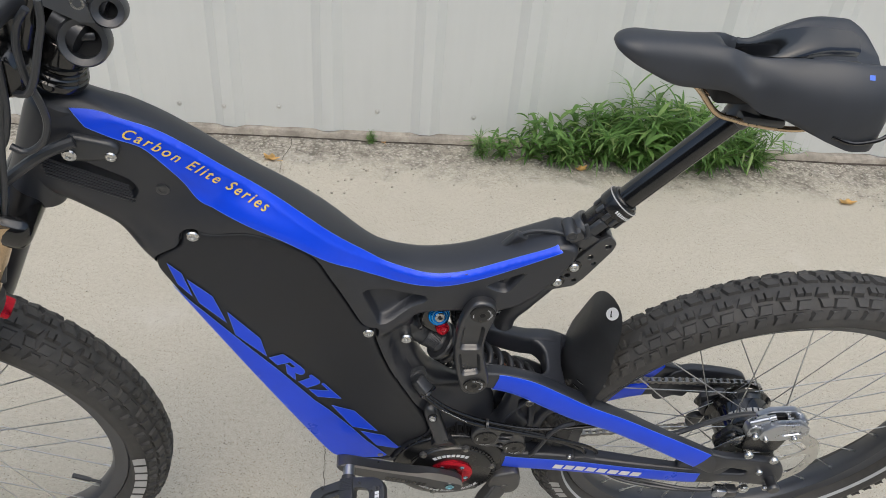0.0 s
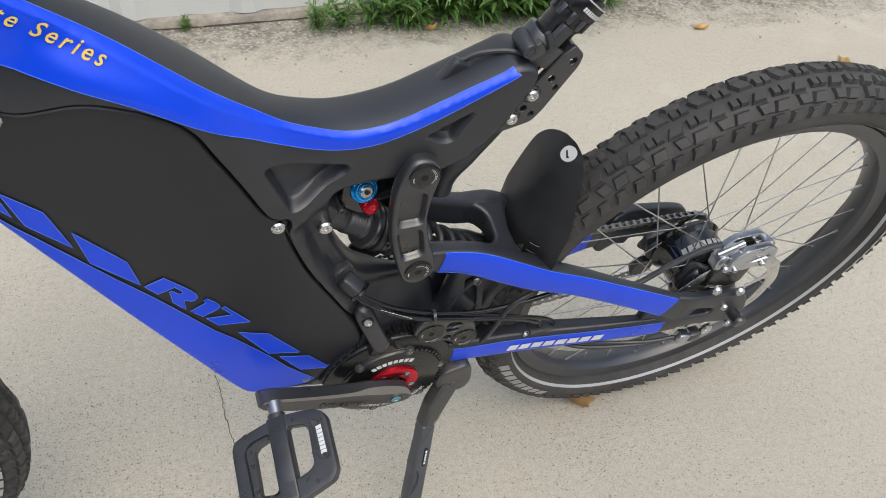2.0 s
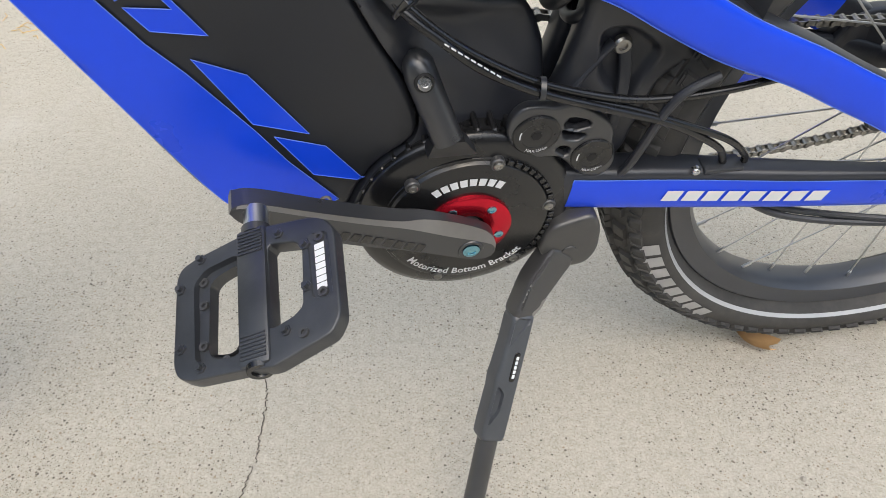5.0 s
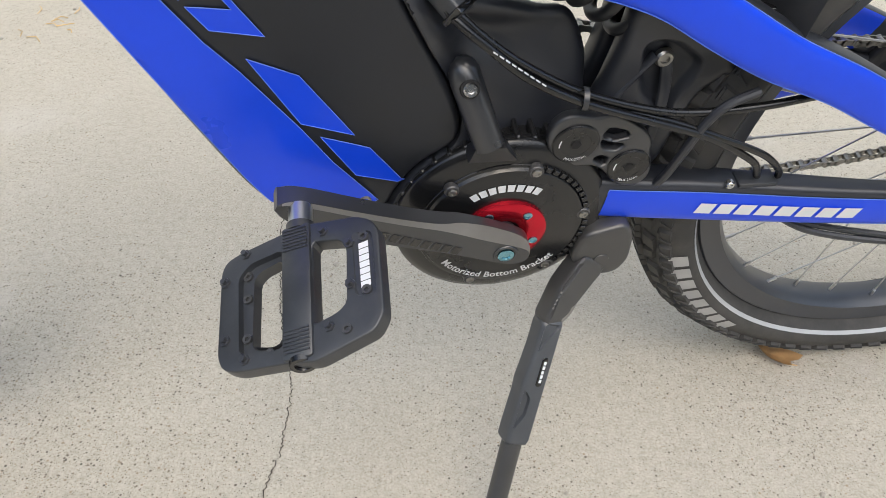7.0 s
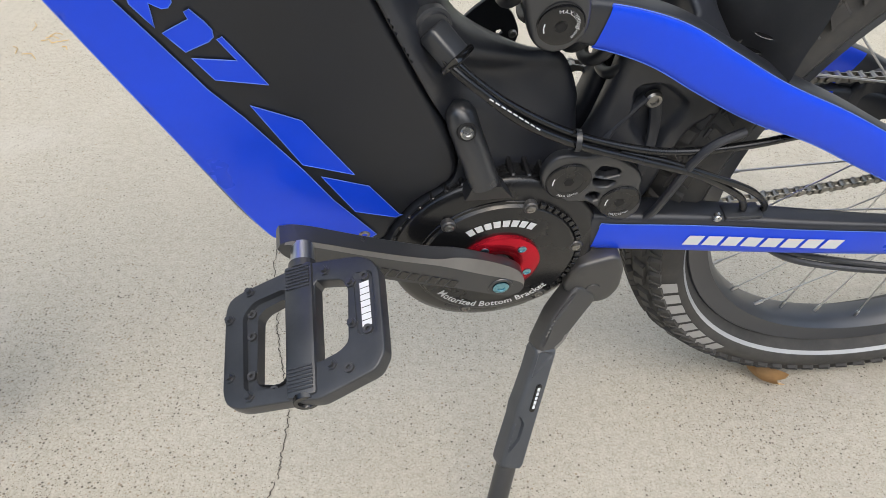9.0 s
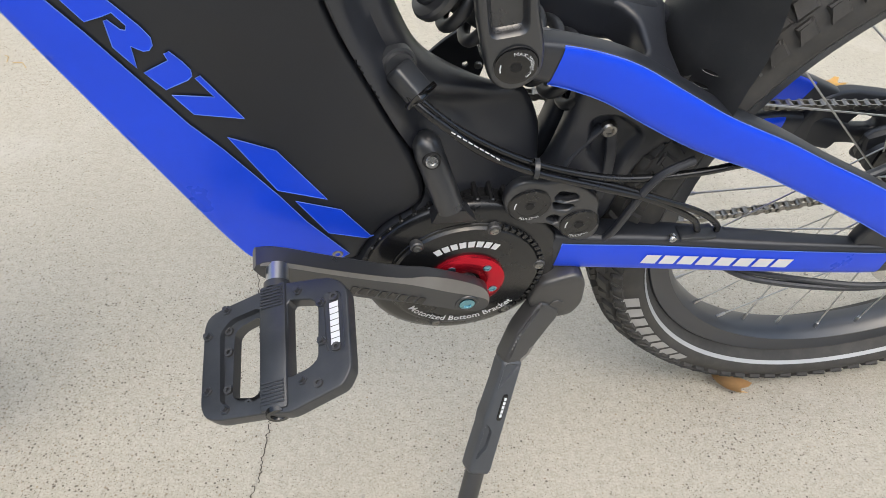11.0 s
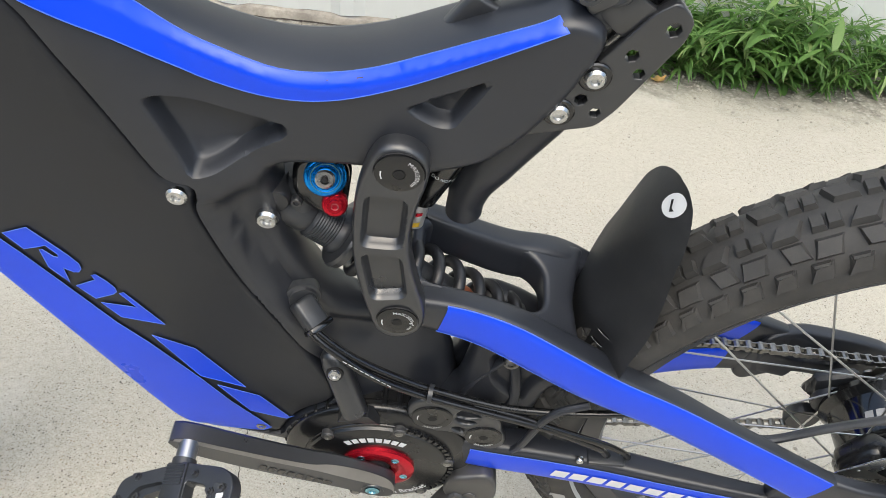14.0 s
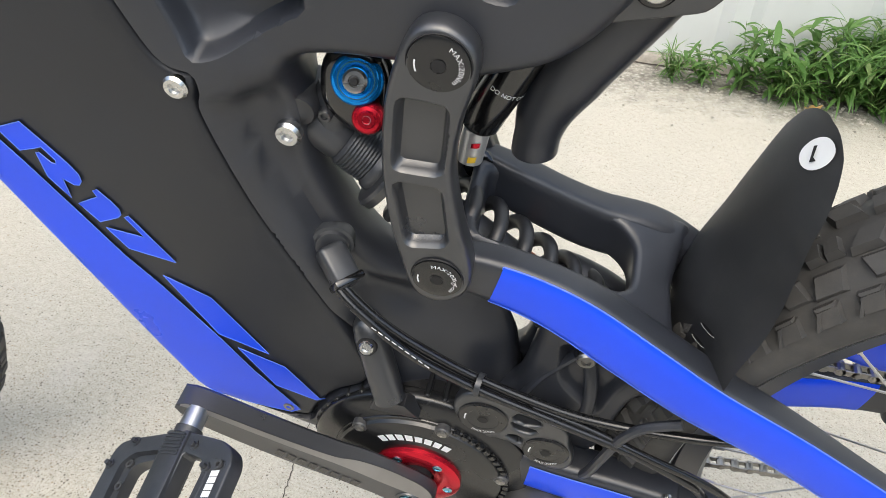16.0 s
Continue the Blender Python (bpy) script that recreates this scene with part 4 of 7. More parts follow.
stem = part("stem", block((0.056, 0.054, 0.040), Matrix.Translation(along(0.118, 0.012)) @ lean_y, 0.008, segments=3), M_ANOD, bike, "black machined stem")
# lit wedge of the black stem: its light is put into a paler colour
part("lit_stem_face", skin(np.array([[tuple(along(d, o, y)) for d, o in ((0.096, 0.034), (0.094, 0.000), (0.100, -0.012), (0.132, 0.014), (0.136, 0.034))] for y in (-0.038, -0.028)])), M_SLEEVE, stem, "lit triangular face of the stem, painted paler blue grey", angle=25)
ring_turn = Vector((-0.14, 0.92, -0.36)).to_track_quat("Y", "Z").to_matrix().to_4x4()
for d, o, yy, rr, tag in ((0.0725, -0.0075, -0.030, 0.0185, "black clamp ring"), (0.114, -0.0194, -0.030, 0.0110, "black clamp ring")):
    c = part("clamp_ring", spin([(rr, -0.012), (rr + 0.003, -0.013), (rr + 0.005, -0.008), (rr + 0.005, 0.010), (rr, 0.012), (rr - 0.003, 0.010), (rr - 0.003, -0.010)], along(d, o, yy), 36, turn=ring_turn, shut=True), M_PLASTIC, stem, tag)
for d, o, rr in ((0.0725, -0.0075, 0.0185), (0.114, -0.0194, 0.0110)):
    part("clamp_core", spin([(0.0, 0.006), (rr - 0.001, 0.006), (rr - 0.001, 0.011), (0.0, 0.011)], along(d, o, -0.030), 30, turn=ring_turn), M_SHADE, stem)
part("core_bolt", block((0.014, 0.012, 0.008), Matrix.Translation(along(0.0745, -0.0085, -0.024)) @ ring_turn, 0.002), M_ANOD, stem)
part("stem_arm", tube([along(0.074, 0.020, -0.012), along(0.0725, -0.0075, -0.022)], [0.020, 0.0215], 24), M_ANOD, stem)
part("stem_arm", tube([along(0.114, 0.020, -0.016), along(0.114, -0.0180, -0.022)], [0.016, 0.0135], 24), M_ANOD, stem)
bolt(stem, -0.929, -0.034, 1.108, 0.008, 0.004, label="steel stem bolt")
bar_pts = [along(0.08, 0.055, y) + Vector((0.05 * abs(y) ** 1.5, 0, 0.03 * min(1, abs(y) / 0.15))) for y in np.linspace(-0.36, 0.36, 25)]
part("handlebar", tube(bar_pts, [0.0155 if abs(y) < 0.06 else 0.0111 for y in np.linspace(-0.36, 0.36, 25)], 14), M_ANOD, bike, "matt black handlebar")

crown_m = Matrix.Translation(along(-0.165, 0.012)) @ Matrix.Rotation(math.atan2(ax.x, ax.z), 4, "Y")
fork = part("fork", block((0.055, 0.165, 0.042), crown_m, 0.016, segments=4), M_GLOSS, bike, "black suspension fork")
for s in (-1, 1):
    part("stanchion", tube([along(-0.15, 0.02, s * 0.066), along(-0.30, 0.02, s * 0.066)], 0.0185, 24), M_RAIL, fork, "bronze-coated fork stanchion")
    part("wiper_seal", spin([(0.019, -0.01), (0.024, -0.009), (0.0265, 0.0), (0.0265, 0.012), (0.0, 0.012)], along(-0.29, 0.02, s * 0.066), 24, turn=tilt), M_RUBBER, fork)
    part("lower_leg", tube([along(-0.30, 0.02, s * 0.066), along(-0.42, 0.022, s * 0.066), along(-0.60, 0.03, s * 0.065), along(-0.675, 0.045, s * 0.062)], [0.0255, 0.025, 0.021, 0.018], 20), M_ANOD, fork)
part("red_bracket", block((0.03, 0.03, 0.012), Matrix.Translation(along(-0.325, 0.0, -0.045)) @ Matrix.Rotation(radians(35), 4, "Y"), 0.005), M_REDMETAL, fork, "red fork brace bracket")
part("brace", tube([along(-0.33, 0.02, -0.066), along(-0.29, 0.06, -0.04), along(-0.285, 0.07, 0), along(-0.29, 0.06, 0.04), along(-0.33, 0.02, 0.066)], 0.011, 12), M_ANOD, fork)

# charge port lid and heat-sink fins on the head
lid_shell = Shell(rounded([(-0.972, 0.962), (-0.93, 0.952), (-0.924, 0.944), (-0.931, 0.929), (-0.982, 0.926), (-0.986, 0.938)], 0.006), 0.007, 0.005, rim=0.001, step=0.004)
lid = part("port_cover", lid_shell.build(at_y(-0.031)), M_PLASTIC, bike, "black cable guide cover")
bolt(lid, -0.975, -0.0385, 0.938, 0.0075, 0.003, label="bright steel bolt")
bolt(lid, -0.934, -0.0385, 0.937, 0.006, 0.003, label="bright steel bolt")
for k in range(6):
    f = k / 5
    part("cooling_fin", tube([(-1.009 + 0.002 * f, -0.033, 0.931 - 0.024 * f), (-0.925 + 0.003 * f, -0.0345, 0.893 - 0.022 * f)], 0.0016, 6), M_ANOD, frame_ob)
bolt(frame_ob, -0.892, -0.030, 0.884, 0.006, 0.001, M_SHADE)

# hoses and cables round the head
HOSES = [
    [(-0.962, -0.065, 1.116), (-0.972, -0.065, 1.103), (-0.979, -0.065, 1.084), (-0.981, -0.065, 1.061), (-0.980, -0.064, 1.040), (-0.976, -0.063, 1.018), (-0.976, -0.062, 0.996), (-0.983, -0.062, 0.976), (-0.994, -0.062, 0.964), (-1.006, -0.062, 0.959), (-1.018, -0.06, 0.964)],
    [(-0.950, -0.066, 1.125), (-0.952, -0.068, 1.104), (-0.959, -0.069, 1.084), (-0.966, -0.069, 1.064), (-0.973, -0.069, 1.046), (-0.984, -0.066, 1.030), (-1.004, -0.05, 1.02)],
    [(-1.005, -0.06, 1.06), (-1.013, -0.062, 1.014), (-1.023, -0.064, 0.974), (-1.035, -0.064, 0.924), (-1.051, -0.066, 0.862), (-1.075, -0.07, 0.78)],
    [(-1.02, -0.055, 1.05), (-1.028, -0.062, 1.0), (-1.036, -0.068, 0.95), (-1.048, -0.070, 0.90), (-1.075, -0.075, 0.80)],
    [(-1.000, -0.058, 1.10), (-1.006, -0.060, 1.03), (-1.014, -0.062, 0.99), (-1.030, -0.06, 0.96), (-1.06, -0.05, 0.95)],
]
for h in HOSES:
    part("hose", tube(smooth_curve(h, 8), 0.0036, 10), M_PLASTIC, bike, "black brake hose")
part("hose", tube(smooth_curve([(-1.09, -0.055, 0.865), (-1.050, -0.052, 0.904), (-1.008, -0.050, 0.938), (-0.985, -0.048, 0.952), (-0.965, -0.042, 0.958)], 8), 0.0062, 10), M_PLASTIC, bike, "thick black cable sheath")
# made-up body, added for the darkness among the hoses
part("dark_filler", spin([(0, -0.03), (0.022, -0.028), (0.031, -0.015), (0.031, 0.02), (0.024, 0.03), (0, 0.032)], (-1.012, -0.028, 1.040), 20), M_GLOSS, bike, "rounded black body added to fill the dark space ahead of the head tube")
part("lever_clamp", block((0.06, 0.05, 0.075), Matrix.Translation((-1.000, -0.015, 1.092)) @ Matrix.Rotation(radians(20), 4, "Y"), 0.012, segments=3), M_GLOSS, bike, "glossy black brake lever clamp")


# ---- wheels ----
def wheel(x, y, z, name, label, tread_turn, stripe, seed, size, lean=0.0, turn=0.0):
    rim = part(name, spin([(0.288, 0.0), (0.2885, -0.010), (0.294, -0.0190), (0.304, -0.0192), (0.3145, -0.0220), (0.3165, -0.0200), (0.314, -0.018), (0.306, 0.0), (0.314, 0.018), (0.3165, 0.0200), (0.3145, 0.0220), (0.304, 0.0192), (0.294, 0.0190), (0.2885, 0.010)], n=120, shut=True), M_RIM, bike, label)
    rim.matrix_basis = pose(x, y, z, lean, 0, turn) @ Matrix.Scale(size, 4)
    # tyre with its knobs
    prof = []
    for i in range(15):
        a = math.pi * (-0.5 + i / 14)
        prof.append((0.3345 + 0.0400 * math.cos(a), 0.0430 * math.sin(a)))
    bead = [(0.3165, 0.0192), (0.3200, 0.0300), (0.3260, 0.0385)]
    prof = [(r, -y) for r, y in bead] + prof + bead[::-1]
    bm = spin(prof, n=120)
    rng = random.Random(seed)

    def knob(mid, y, long, wide, high, lean, skew=0.0):
        """A tapered block on the crown; mid is its angle, y its place across, lean how far it tips to the side."""
        c = []
        for top in (0, 1):
            k = 1 - 0.22 * top
            for du, dv in ((-1, -1), (1, -1), (1, 1), (-1, 1)):
                u, v = du * long / 2 * k + skew * dv * wide, dv * wide / 2 * k
                rr = 0.3345 + (0.0400 - 0.002 + top * high) * math.cos(lean) - v * math.sin(lean)
                yy = 0.0430 * math.sin(lean) * (1 + 0.03 * top) + math.sin(lean) * (top * high) + v * math.cos(lean) + y
                an = mid + u / 0.365
                c.append(bm.verts.new((rr * math.cos(an), yy, rr * math.sin(an))))
        for f in ((4, 5, 6, 7), (0, 1, 5, 4), (1, 2, 6, 5), (2, 3, 7, 6), (3, 0, 4, 7)):
            bm.faces.new([c[i] for i in f])

    n = 88
    for i in range(n):
        a = 2 * math.pi * (i + tread_turn) / n
        half = math.pi / n
        for s in (-1, 1):
            shift = half * 0.9 if s > 0 else 0.0
            if i % 2 == 0:
                # a slit pair of blocks
                knob(a + shift - half * 0.42, s * 0.0072, 0.0102, 0.0128, 0.0060, s * 0.06)
                knob(a + shift + half * 0.42, s * 0.0072, 0.0102, 0.0128, 0.0060, s * 0.06)
            else:
                knob(a + shift, s * 0.0078, 0.0190, 0.0145, 0.0058, s * 0.08, 0.22 * s)
            if i % 2 == 0:
                knob(a + shift + half * 0.2, 0.0, 0.0200, 0.0150, 0.0050, s * 0.63, 0.12 * s)
            else:
                knob(a + shift - half * 0.1, 0.0, 0.0165, 0.0145, 0.0052, s * 0.60, -0.12 * s)
            # low shoulder blocks, each with an angled ridge
            knob(a + shift + half * 0.9, 0.0, 0.0165, 0.0130, 0.0030, s * 1.03, 0.1 * s)
            knob(a + shift + half * 1.35, 0.0, 0.0030, 0.0135, 0.0050, s * 1.03, 0.25 * s)
            knob(a + shift + half * 0.85, 0.0, 0.0140, 0.0026, 0.0048, s * 0.88, 0.0)
    bmesh.ops.recalc_face_normals(bm, faces=bm.faces)
    part("tyre", bm, M_RUBBER, rim, "knobbly black off-road tyre with dusty tread", angle=40)
    for s in (-1,):
        out = [(0.3226, 0.0344), (0.3256, 0.0387)] if stripe else []
        if stripe:
            b = bmesh.new()
            spin([(r, s * y) for r, y in out], n=120, bm=b)
            part("reflective_stripe", b, M_REFLECT, rim, "grey reflective stripe round the sidewall")
        for a0 in ((radians(201), radians(-14)) if stripe else (radians(-32), radians(88), radians(208))):

            def to(u, v, a0=a0):
                r = (0.3345 if stripe else 0.3290) + v
                lean = math.acos(min(1, max(-1, (r - 0.3345) / 0.0400)))
                an = a0 + u / 0.35
                return (r * math.cos(an), -0.0436 * math.sin(lean) - 0.0012, r * math.sin(an))
            each_bar("sidewall_mark", 8, 0.0190, 0.0185, 0.0, 0.0055, to, M_GREY, rim, "grey block mark on the sidewall")
    # spokes, crossed over one another
    flange = 0.052 if stripe else 0.031
    for s in (-1, 1):
        for sweep in (-1, 1):
            first = None
            for k in range(8):
                m = Matrix.Rotation(-(k + (0.5 if s > 0 else 0) + 0.25 * (sweep > 0)) * math.pi / 4, 4, "Y")
                if first is None:
                    a1 = 0.0
                    a0 = a1 + sweep * 0.95
                    p0 = Vector((flange * math.cos(a0), s * (0.030 if stripe else 0.029), flange * math.sin(a0)))
                    p1 = Vector((0.291, s * 0.004, 0.0))
                    q = p1.lerp(p0, 0.05)
                    b = tube([p0, p0.lerp(p1, 0.5), q], 0.00105, 6)
                    tube([q, p1], 0.0021, 6, bm=b)
                    first = part("spoke", b, M_SPOKE, rim, "thin steel spoke with its nipple")
                    first.matrix_basis = m
                else:
                    again(first, m)
    # valve
    if not stripe:
        m = Matrix.Rotation(0.575, 4, "Y")
        b = tube([(0.290, 0, 0), (0.262, 0, 0)], 0.0026, 8)
        tube([(0.270, 0, 0), (0.240, 0, 0)], 0.0042, 8, bm=b)
        part("valve", b, M_PLASTIC, rim, "black valve cap").matrix_basis = m
    return rim


rear = wheel(-0.0064, 0.0004, 0.3437, "rear_wheel", "black rear wheel rim", 0.2, True, 1, 0.997, 1.94, -0.46)
front = wheel(-1.352, 0.0, WHEEL_UP - 0.012, "front_wheel", "black front wheel rim", 0.6, False, 2, 1.008, 1.0)
part("front_hub", spin([(0, -0.05), (0.012, -0.05), (0.014, -0.034), (0.034, -0.032), (0.034, -0.026), (0.02, -0.02), (0.018, 0.0), (0.02, 0.02), (0.034, 0.026), (0.034, 0.032), (0.014, 0.034), (0.012, 0.05), (0, 0.05)], n=32), M_ANOD, front)

# geared rear hub, brake disc
part("hub", spin([(0, -0.052), (0.014, -0.052), (0.016, -0.046), (0.030, -0.045), (0.034, -0.040), (0.047, -0.037), (0.057, -0.034), (0.058, -0.028), (0.055, -0.025), (0.0505, -0.02), (0.051, 0.02), (0.055, 0.025), (0.058, 0.028), (0.057, 0.034), (0.040, 0.038), (0.03, 0.05), (0, 0.052)], n=64), M_GLOSS, rear, "large glossy black geared hub")


def hub_mark(u, v):
    a = 2.45 - u / 0.052
    return (0.0515 * math.cos(a), -0.012 + v, 0.0515 * math.sin(a))


part("hub_mark", bars(8, 0.008, 0.013, 0.15, 0.0028, hub_mark), M_GREY, rear, "grey block mark on the hub")

disc_out = np.array([(r * math.cos(a), r * math.sin(a)) for a in np.linspace(0, 2 * math.pi, 144, endpoint=False) for r in (0.1025 + 0.0010 * math.sin(12 * a),)])
holes = []
for k in range(6):
    a = k * math.pi / 3 + 0.2
    pts = [(0.081, 0.05), (0.082, 0.50), (0.080, 0.86), (0.05, 0.95), (0.034, 0.80), (0.034, 0.30), (0.05, 0.12)]
    holes.append(smooth_curve([(r * math.cos(a + s + 0.25 * (r - 0.034) / 0.04), r * math.sin(a + s + 0.25 * (r - 0.034) / 0.04)) for r, s in pts], 5, True))
for k in range(30):
    a = k * 2 * math.pi / 30
    rr = 0.0875 if k % 2 else 0.0935
    holes.append(circle2(rr * math.cos(a), rr * math.sin(a), 0.0021, 8))
disc_shell = Shell(disc_out, 0.0009, 0.0007, rim=0.0006, holes=holes, step=0.004)
part("brake_disc", disc_shell.build(at_y(-0.072)), M_STEEL, rear, "slotted steel brake disc")

# ---- swingarm ----
def stay(rows, sign, n=7):
    """Centre line, half heights and half widths of a stay; sign mirrors it to the other side."""
    c = smooth_curve(rows, n)
    p = c[:, :3].copy()
    p[:, 1] *= sign
    return p, c[:, 3], c[:, 4]


def loft_strip(rings, i0, i1, j0, j1, lift, bm=None):
    """A film on part of a loft: rings i0..i1, section points j0..j1."""
    bm = bm or bmesh.new()
    rows = []
    for i in range(i0, i1 + 1):
        ring = rings[i]
        mid = ring.mean(0)
        row = []
        for j in range(j0, j1 + 1):
            q = ring[j % len(ring)]
            row.append(bm.verts.new(q + (q - mid) / np.linalg.norm(q - mid) * lift))
        rows.append(row)
    for a, b in zip(rows, rows[1:]):
        for k in range(len(a) - 1):
            bm.faces.new((a[k], a[k + 1], b[k + 1], b[k]))
    bmesh.ops.recalc_face_normals(bm, faces=bm.faces)
    return bm


UPPER = [(-0.512, -0.040, 0.548, 0.015, 0.009), (-0.480, -0.036, 0.5415, 0.018, 0.012), (-0.450, -0.037, 0.534, 0.0195, 0.012), (-0.42, -0.040, 0.5235, 0.0205, 0.013), (-0.38, -0.044, 0.5015, 0.021, 0.014), (-0.335, -0.050, 0.4785, 0.0205, 0.014), (-0.280, -0.058, 0.457, 0.019, 0.012), (-0.235, -0.065, 0.4355, 0.019, 0.010), (-0.195, -0.073, 0.418, 0.0195, 0.009), (-0.150, -0.080, 0.396, 0.0205, 0.0085), (-0.11, -0.0845, 0.374, 0.0215, 0.008), (-0.075, -0.087, 0.353, 0.022, 0.0075)]
# crest of the far arm beside the spring
FAR_X, FAR_Z = [-0.515, -0.477, -0.447, -0.4195, -0.392, -0.360, -0.330], [0.5830, 0.5735, 0.5600, 0.5490, 0.5425, 0.5330, 0.5090]
LOWER = [(-0.455, -0.036, 0.334, 0.022, 0.016), (-0.42, -0.040, 0.331, 0.0225, 0.016), (-0.36, -0.044, 0.326, 0.0235, 0.015), (-0.30, -0.050, 0.322, 0.023, 0.0135), (-0.24, -0.060, 0.322, 0.022, 0.012), (-0.18, -0.071, 0.324, 0.021, 0.010), (-0.125, -0.079, 0.325, 0.020, 0.009), (-0.08, -0.083, 0.325, 0.019, 0.008)]
swing = tagged(new("swingarm"), "satin black swingarm with blue panels")
swing.parent = bike
for side in (-1, 1):
    for rows, what in ((UPPER, "upper_stay"), (LOWER, "lower_stay")):
        if side > 0 and what == "lower_stay":
            # the stay beside the chain runs higher
            rows = [(x, y, z + 0.042 * max(0.0, 1 - ((x + 0.25) / 0.19) ** 2), h, w) for x, y, z, h, w in rows]
        if side > 0 and what == "upper_stay":
            # the far arm stands higher round the spring
            rows = [(x, y, z + (float(np.interp(x, FAR_X, FAR_Z)) - h - z) * float(np.interp(x, [-0.36, -0.29], [1.0, 0.0])), h, w) for x, y, z, h, w in rows]
        p, hi, wi = stay(rows, -side)
        rings = loft(p, hi, wi, 4.2, 32)
        arm = part(what, skin(rings), M_BLACK, swing, angle=45)
        # section points run from the right (0) over the top (8) to the left (16) and below (24)
        mid = 16 if side < 0 else 0
        last = len(rings) - 1
        if what == "upper_stay":
            i0, i1 = 8, int(last * 0.885)
            film = loft_strip(rings, i0 if side < 0 else 30, i1, mid - 5, mid + (5 if side < 0 else 3), 0.0007)
        else:
            i0, i1 = 5, int(last * 0.90)
            j0, j1 = (mid - 2, mid + 6) if side < 0 else (mid - 6, mid + 2)
            film = loft_strip(rings, i0, i1, j0, j1, 0.0007)
        if side > 0:
            first_ring, last_ring = (42, 62) if what == "upper_stay" else (16, 36)
            part("blue_panel", loft_strip(rings, first_ring, last_ring, 11, 21, 0.0007), M_BLUE, swing, "glossy blue paint panel on the stay", angle=60)
        panel = part("blue_panel", film, M_BLUE, swing, "glossy blue paint panel on the stay", angle=60)
        if side < 0:
            js = (mid - 5, mid + 5) if what == "upper_stay" else (mid - 2, mid + 6)
            edge = [tuple(rings[i][js[0]] + np.array([0, -0.0009, 0.0004])) for i in range(i0, i1 + 1)] + [tuple(rings[i][js[1]] + np.array([0, -0.0009, -0.0004])) for i in range(i1, i0 - 1, -1)]
            part("pinstripe", tube(edge, 0.0005, 5, closed=True), M_PIN, swing)
            if what == "lower_stay":
                lower_rings = rings


def on_lower(u, v):
    """Places on the outer face of the left lower stay: u from the first block, v up."""
    x = -0.352 + u
    xs = lower_rings[:, 16, 0]
    y = np.interp(x, xs, lower_rings[:, 16, 1])
    z = np.interp(x, xs, lower_rings[:, 16, 2])
    return (x, y - 0.0016, z - 0.009 + v)


each_bar("name_block", 8, 0.0150, 0.0125, 0.3, 0.0035, on_lower, M_WHITE, swing, "white block mark")

# yoke that joins the stays ahead of the wheel, round the spring's well
yoke_shell = Shell(rounded([(-0.505, -0.030), (-0.505, 0.044), (-0.45, 0.046), (-0.350, 0.052), (-0.360, 0.03), (-0.365, 0.0), (-0.360, -0.03), (-0.350, -0.046), (-0.40, -0.040)], 0.006), 0.0188, 0.006, rim=0.012, holes=[rounded([(-0.494, -0.0245), (-0.494, 0.026), (-0.405, 0.028), (-0.392, 0.016), (-0.392, -0.016), (-0.402, -0.0245)], 0.009)], step=0.005)
crest_x, crest_z = [r[0] for r in UPPER], [r[2] for r in UPPER]


def yoke_to(u, w, v):
    # the far arm stands higher than the near one
    near = float(np.interp(u, crest_x, crest_z))
    far = max(near, float(np.interp(u, FAR_X, FAR_Z)) - 0.0188)
    return (u, v, near + w + (far - near) * min(1.0, max(0.0, (v + 0.030) / 0.070)))


part("yoke", yoke_shell.build(yoke_to), M_BLACK, swing, "black forked yoke round the spring", angle=40)

# side plates between the lower pivots and the upper stays
plate_out = smooth_curve([(-0.470, 0.395), (-0.450, 0.352), (-0.40, 0.345), (-0.385, 0.352), (-0.378, 0.385), (-0.368, 0.425), (-0.345, 0.442), (-0.345, 0.458), (-0.375, 0.478), (-0.41, 0.500), (-0.44, 0.505), (-0.447, 0.46), (-0.455, 0.42)], 5, True)
recess = rounded([(-0.432, 0.478), (-0.405, 0.480), (-0.372, 0.455), (-0.384, 0.430), (-0.392, 0.395), (-0.425, 0.43)], 0.012)
side_shell = Shell(plate_out, 0.013, 0.008, rim=0.002, dents=[(recess, 0.009, 0.008)], step=0.005)
for s in (-1, 1):
    part("side_plate", side_shell.build(at_y(s * 0.019)), M_BLACK, swing, angle=50)
bolt(swing, -0.409, -0.0265, 0.459, 0.0075, 0.004, M_CHAIN, "dull steel socket bolt")
part("web", tube(smooth_curve([(-0.406, -0.027, 0.456), (-0.402, -0.029, 0.436), (-0.400, -0.031, 0.410), (-0.404, -0.036, 0.385)], 6), 0.005, 10, squash=0.6), M_BLACK, swing)
part("web", tube(smooth_curve([(-0.416, -0.027, 0.462), (-0.436, -0.029, 0.435), (-0.448, -0.034, 0.412), (-0.454, -0.038, 0.400)], 6), 0.005, 10, squash=0.6), M_BLACK, swing)
# slim brace from the lower stay up to the upper one
part("brace_rib", tube(smooth_curve([(-0.394, -0.052, 0.345), (-0.389, -0.056, 0.362), (-0.384, -0.060, 0.39), (-0.375, -0.060, 0.42), (-0.362, -0.059, 0.437), (-0.34, -0.058, 0.448)], 6), 0.0038, 10), M_BLACK, swing)
part("brace_rib", tube(smooth_curve([(-0.394, 0.052, 0.345), (-0.384, 0.060, 0.39), (-0.362, 0.059, 0.437), (-0.34, 0.058, 0.448)], 6), 0.0038, 10), M_BLACK, swing)

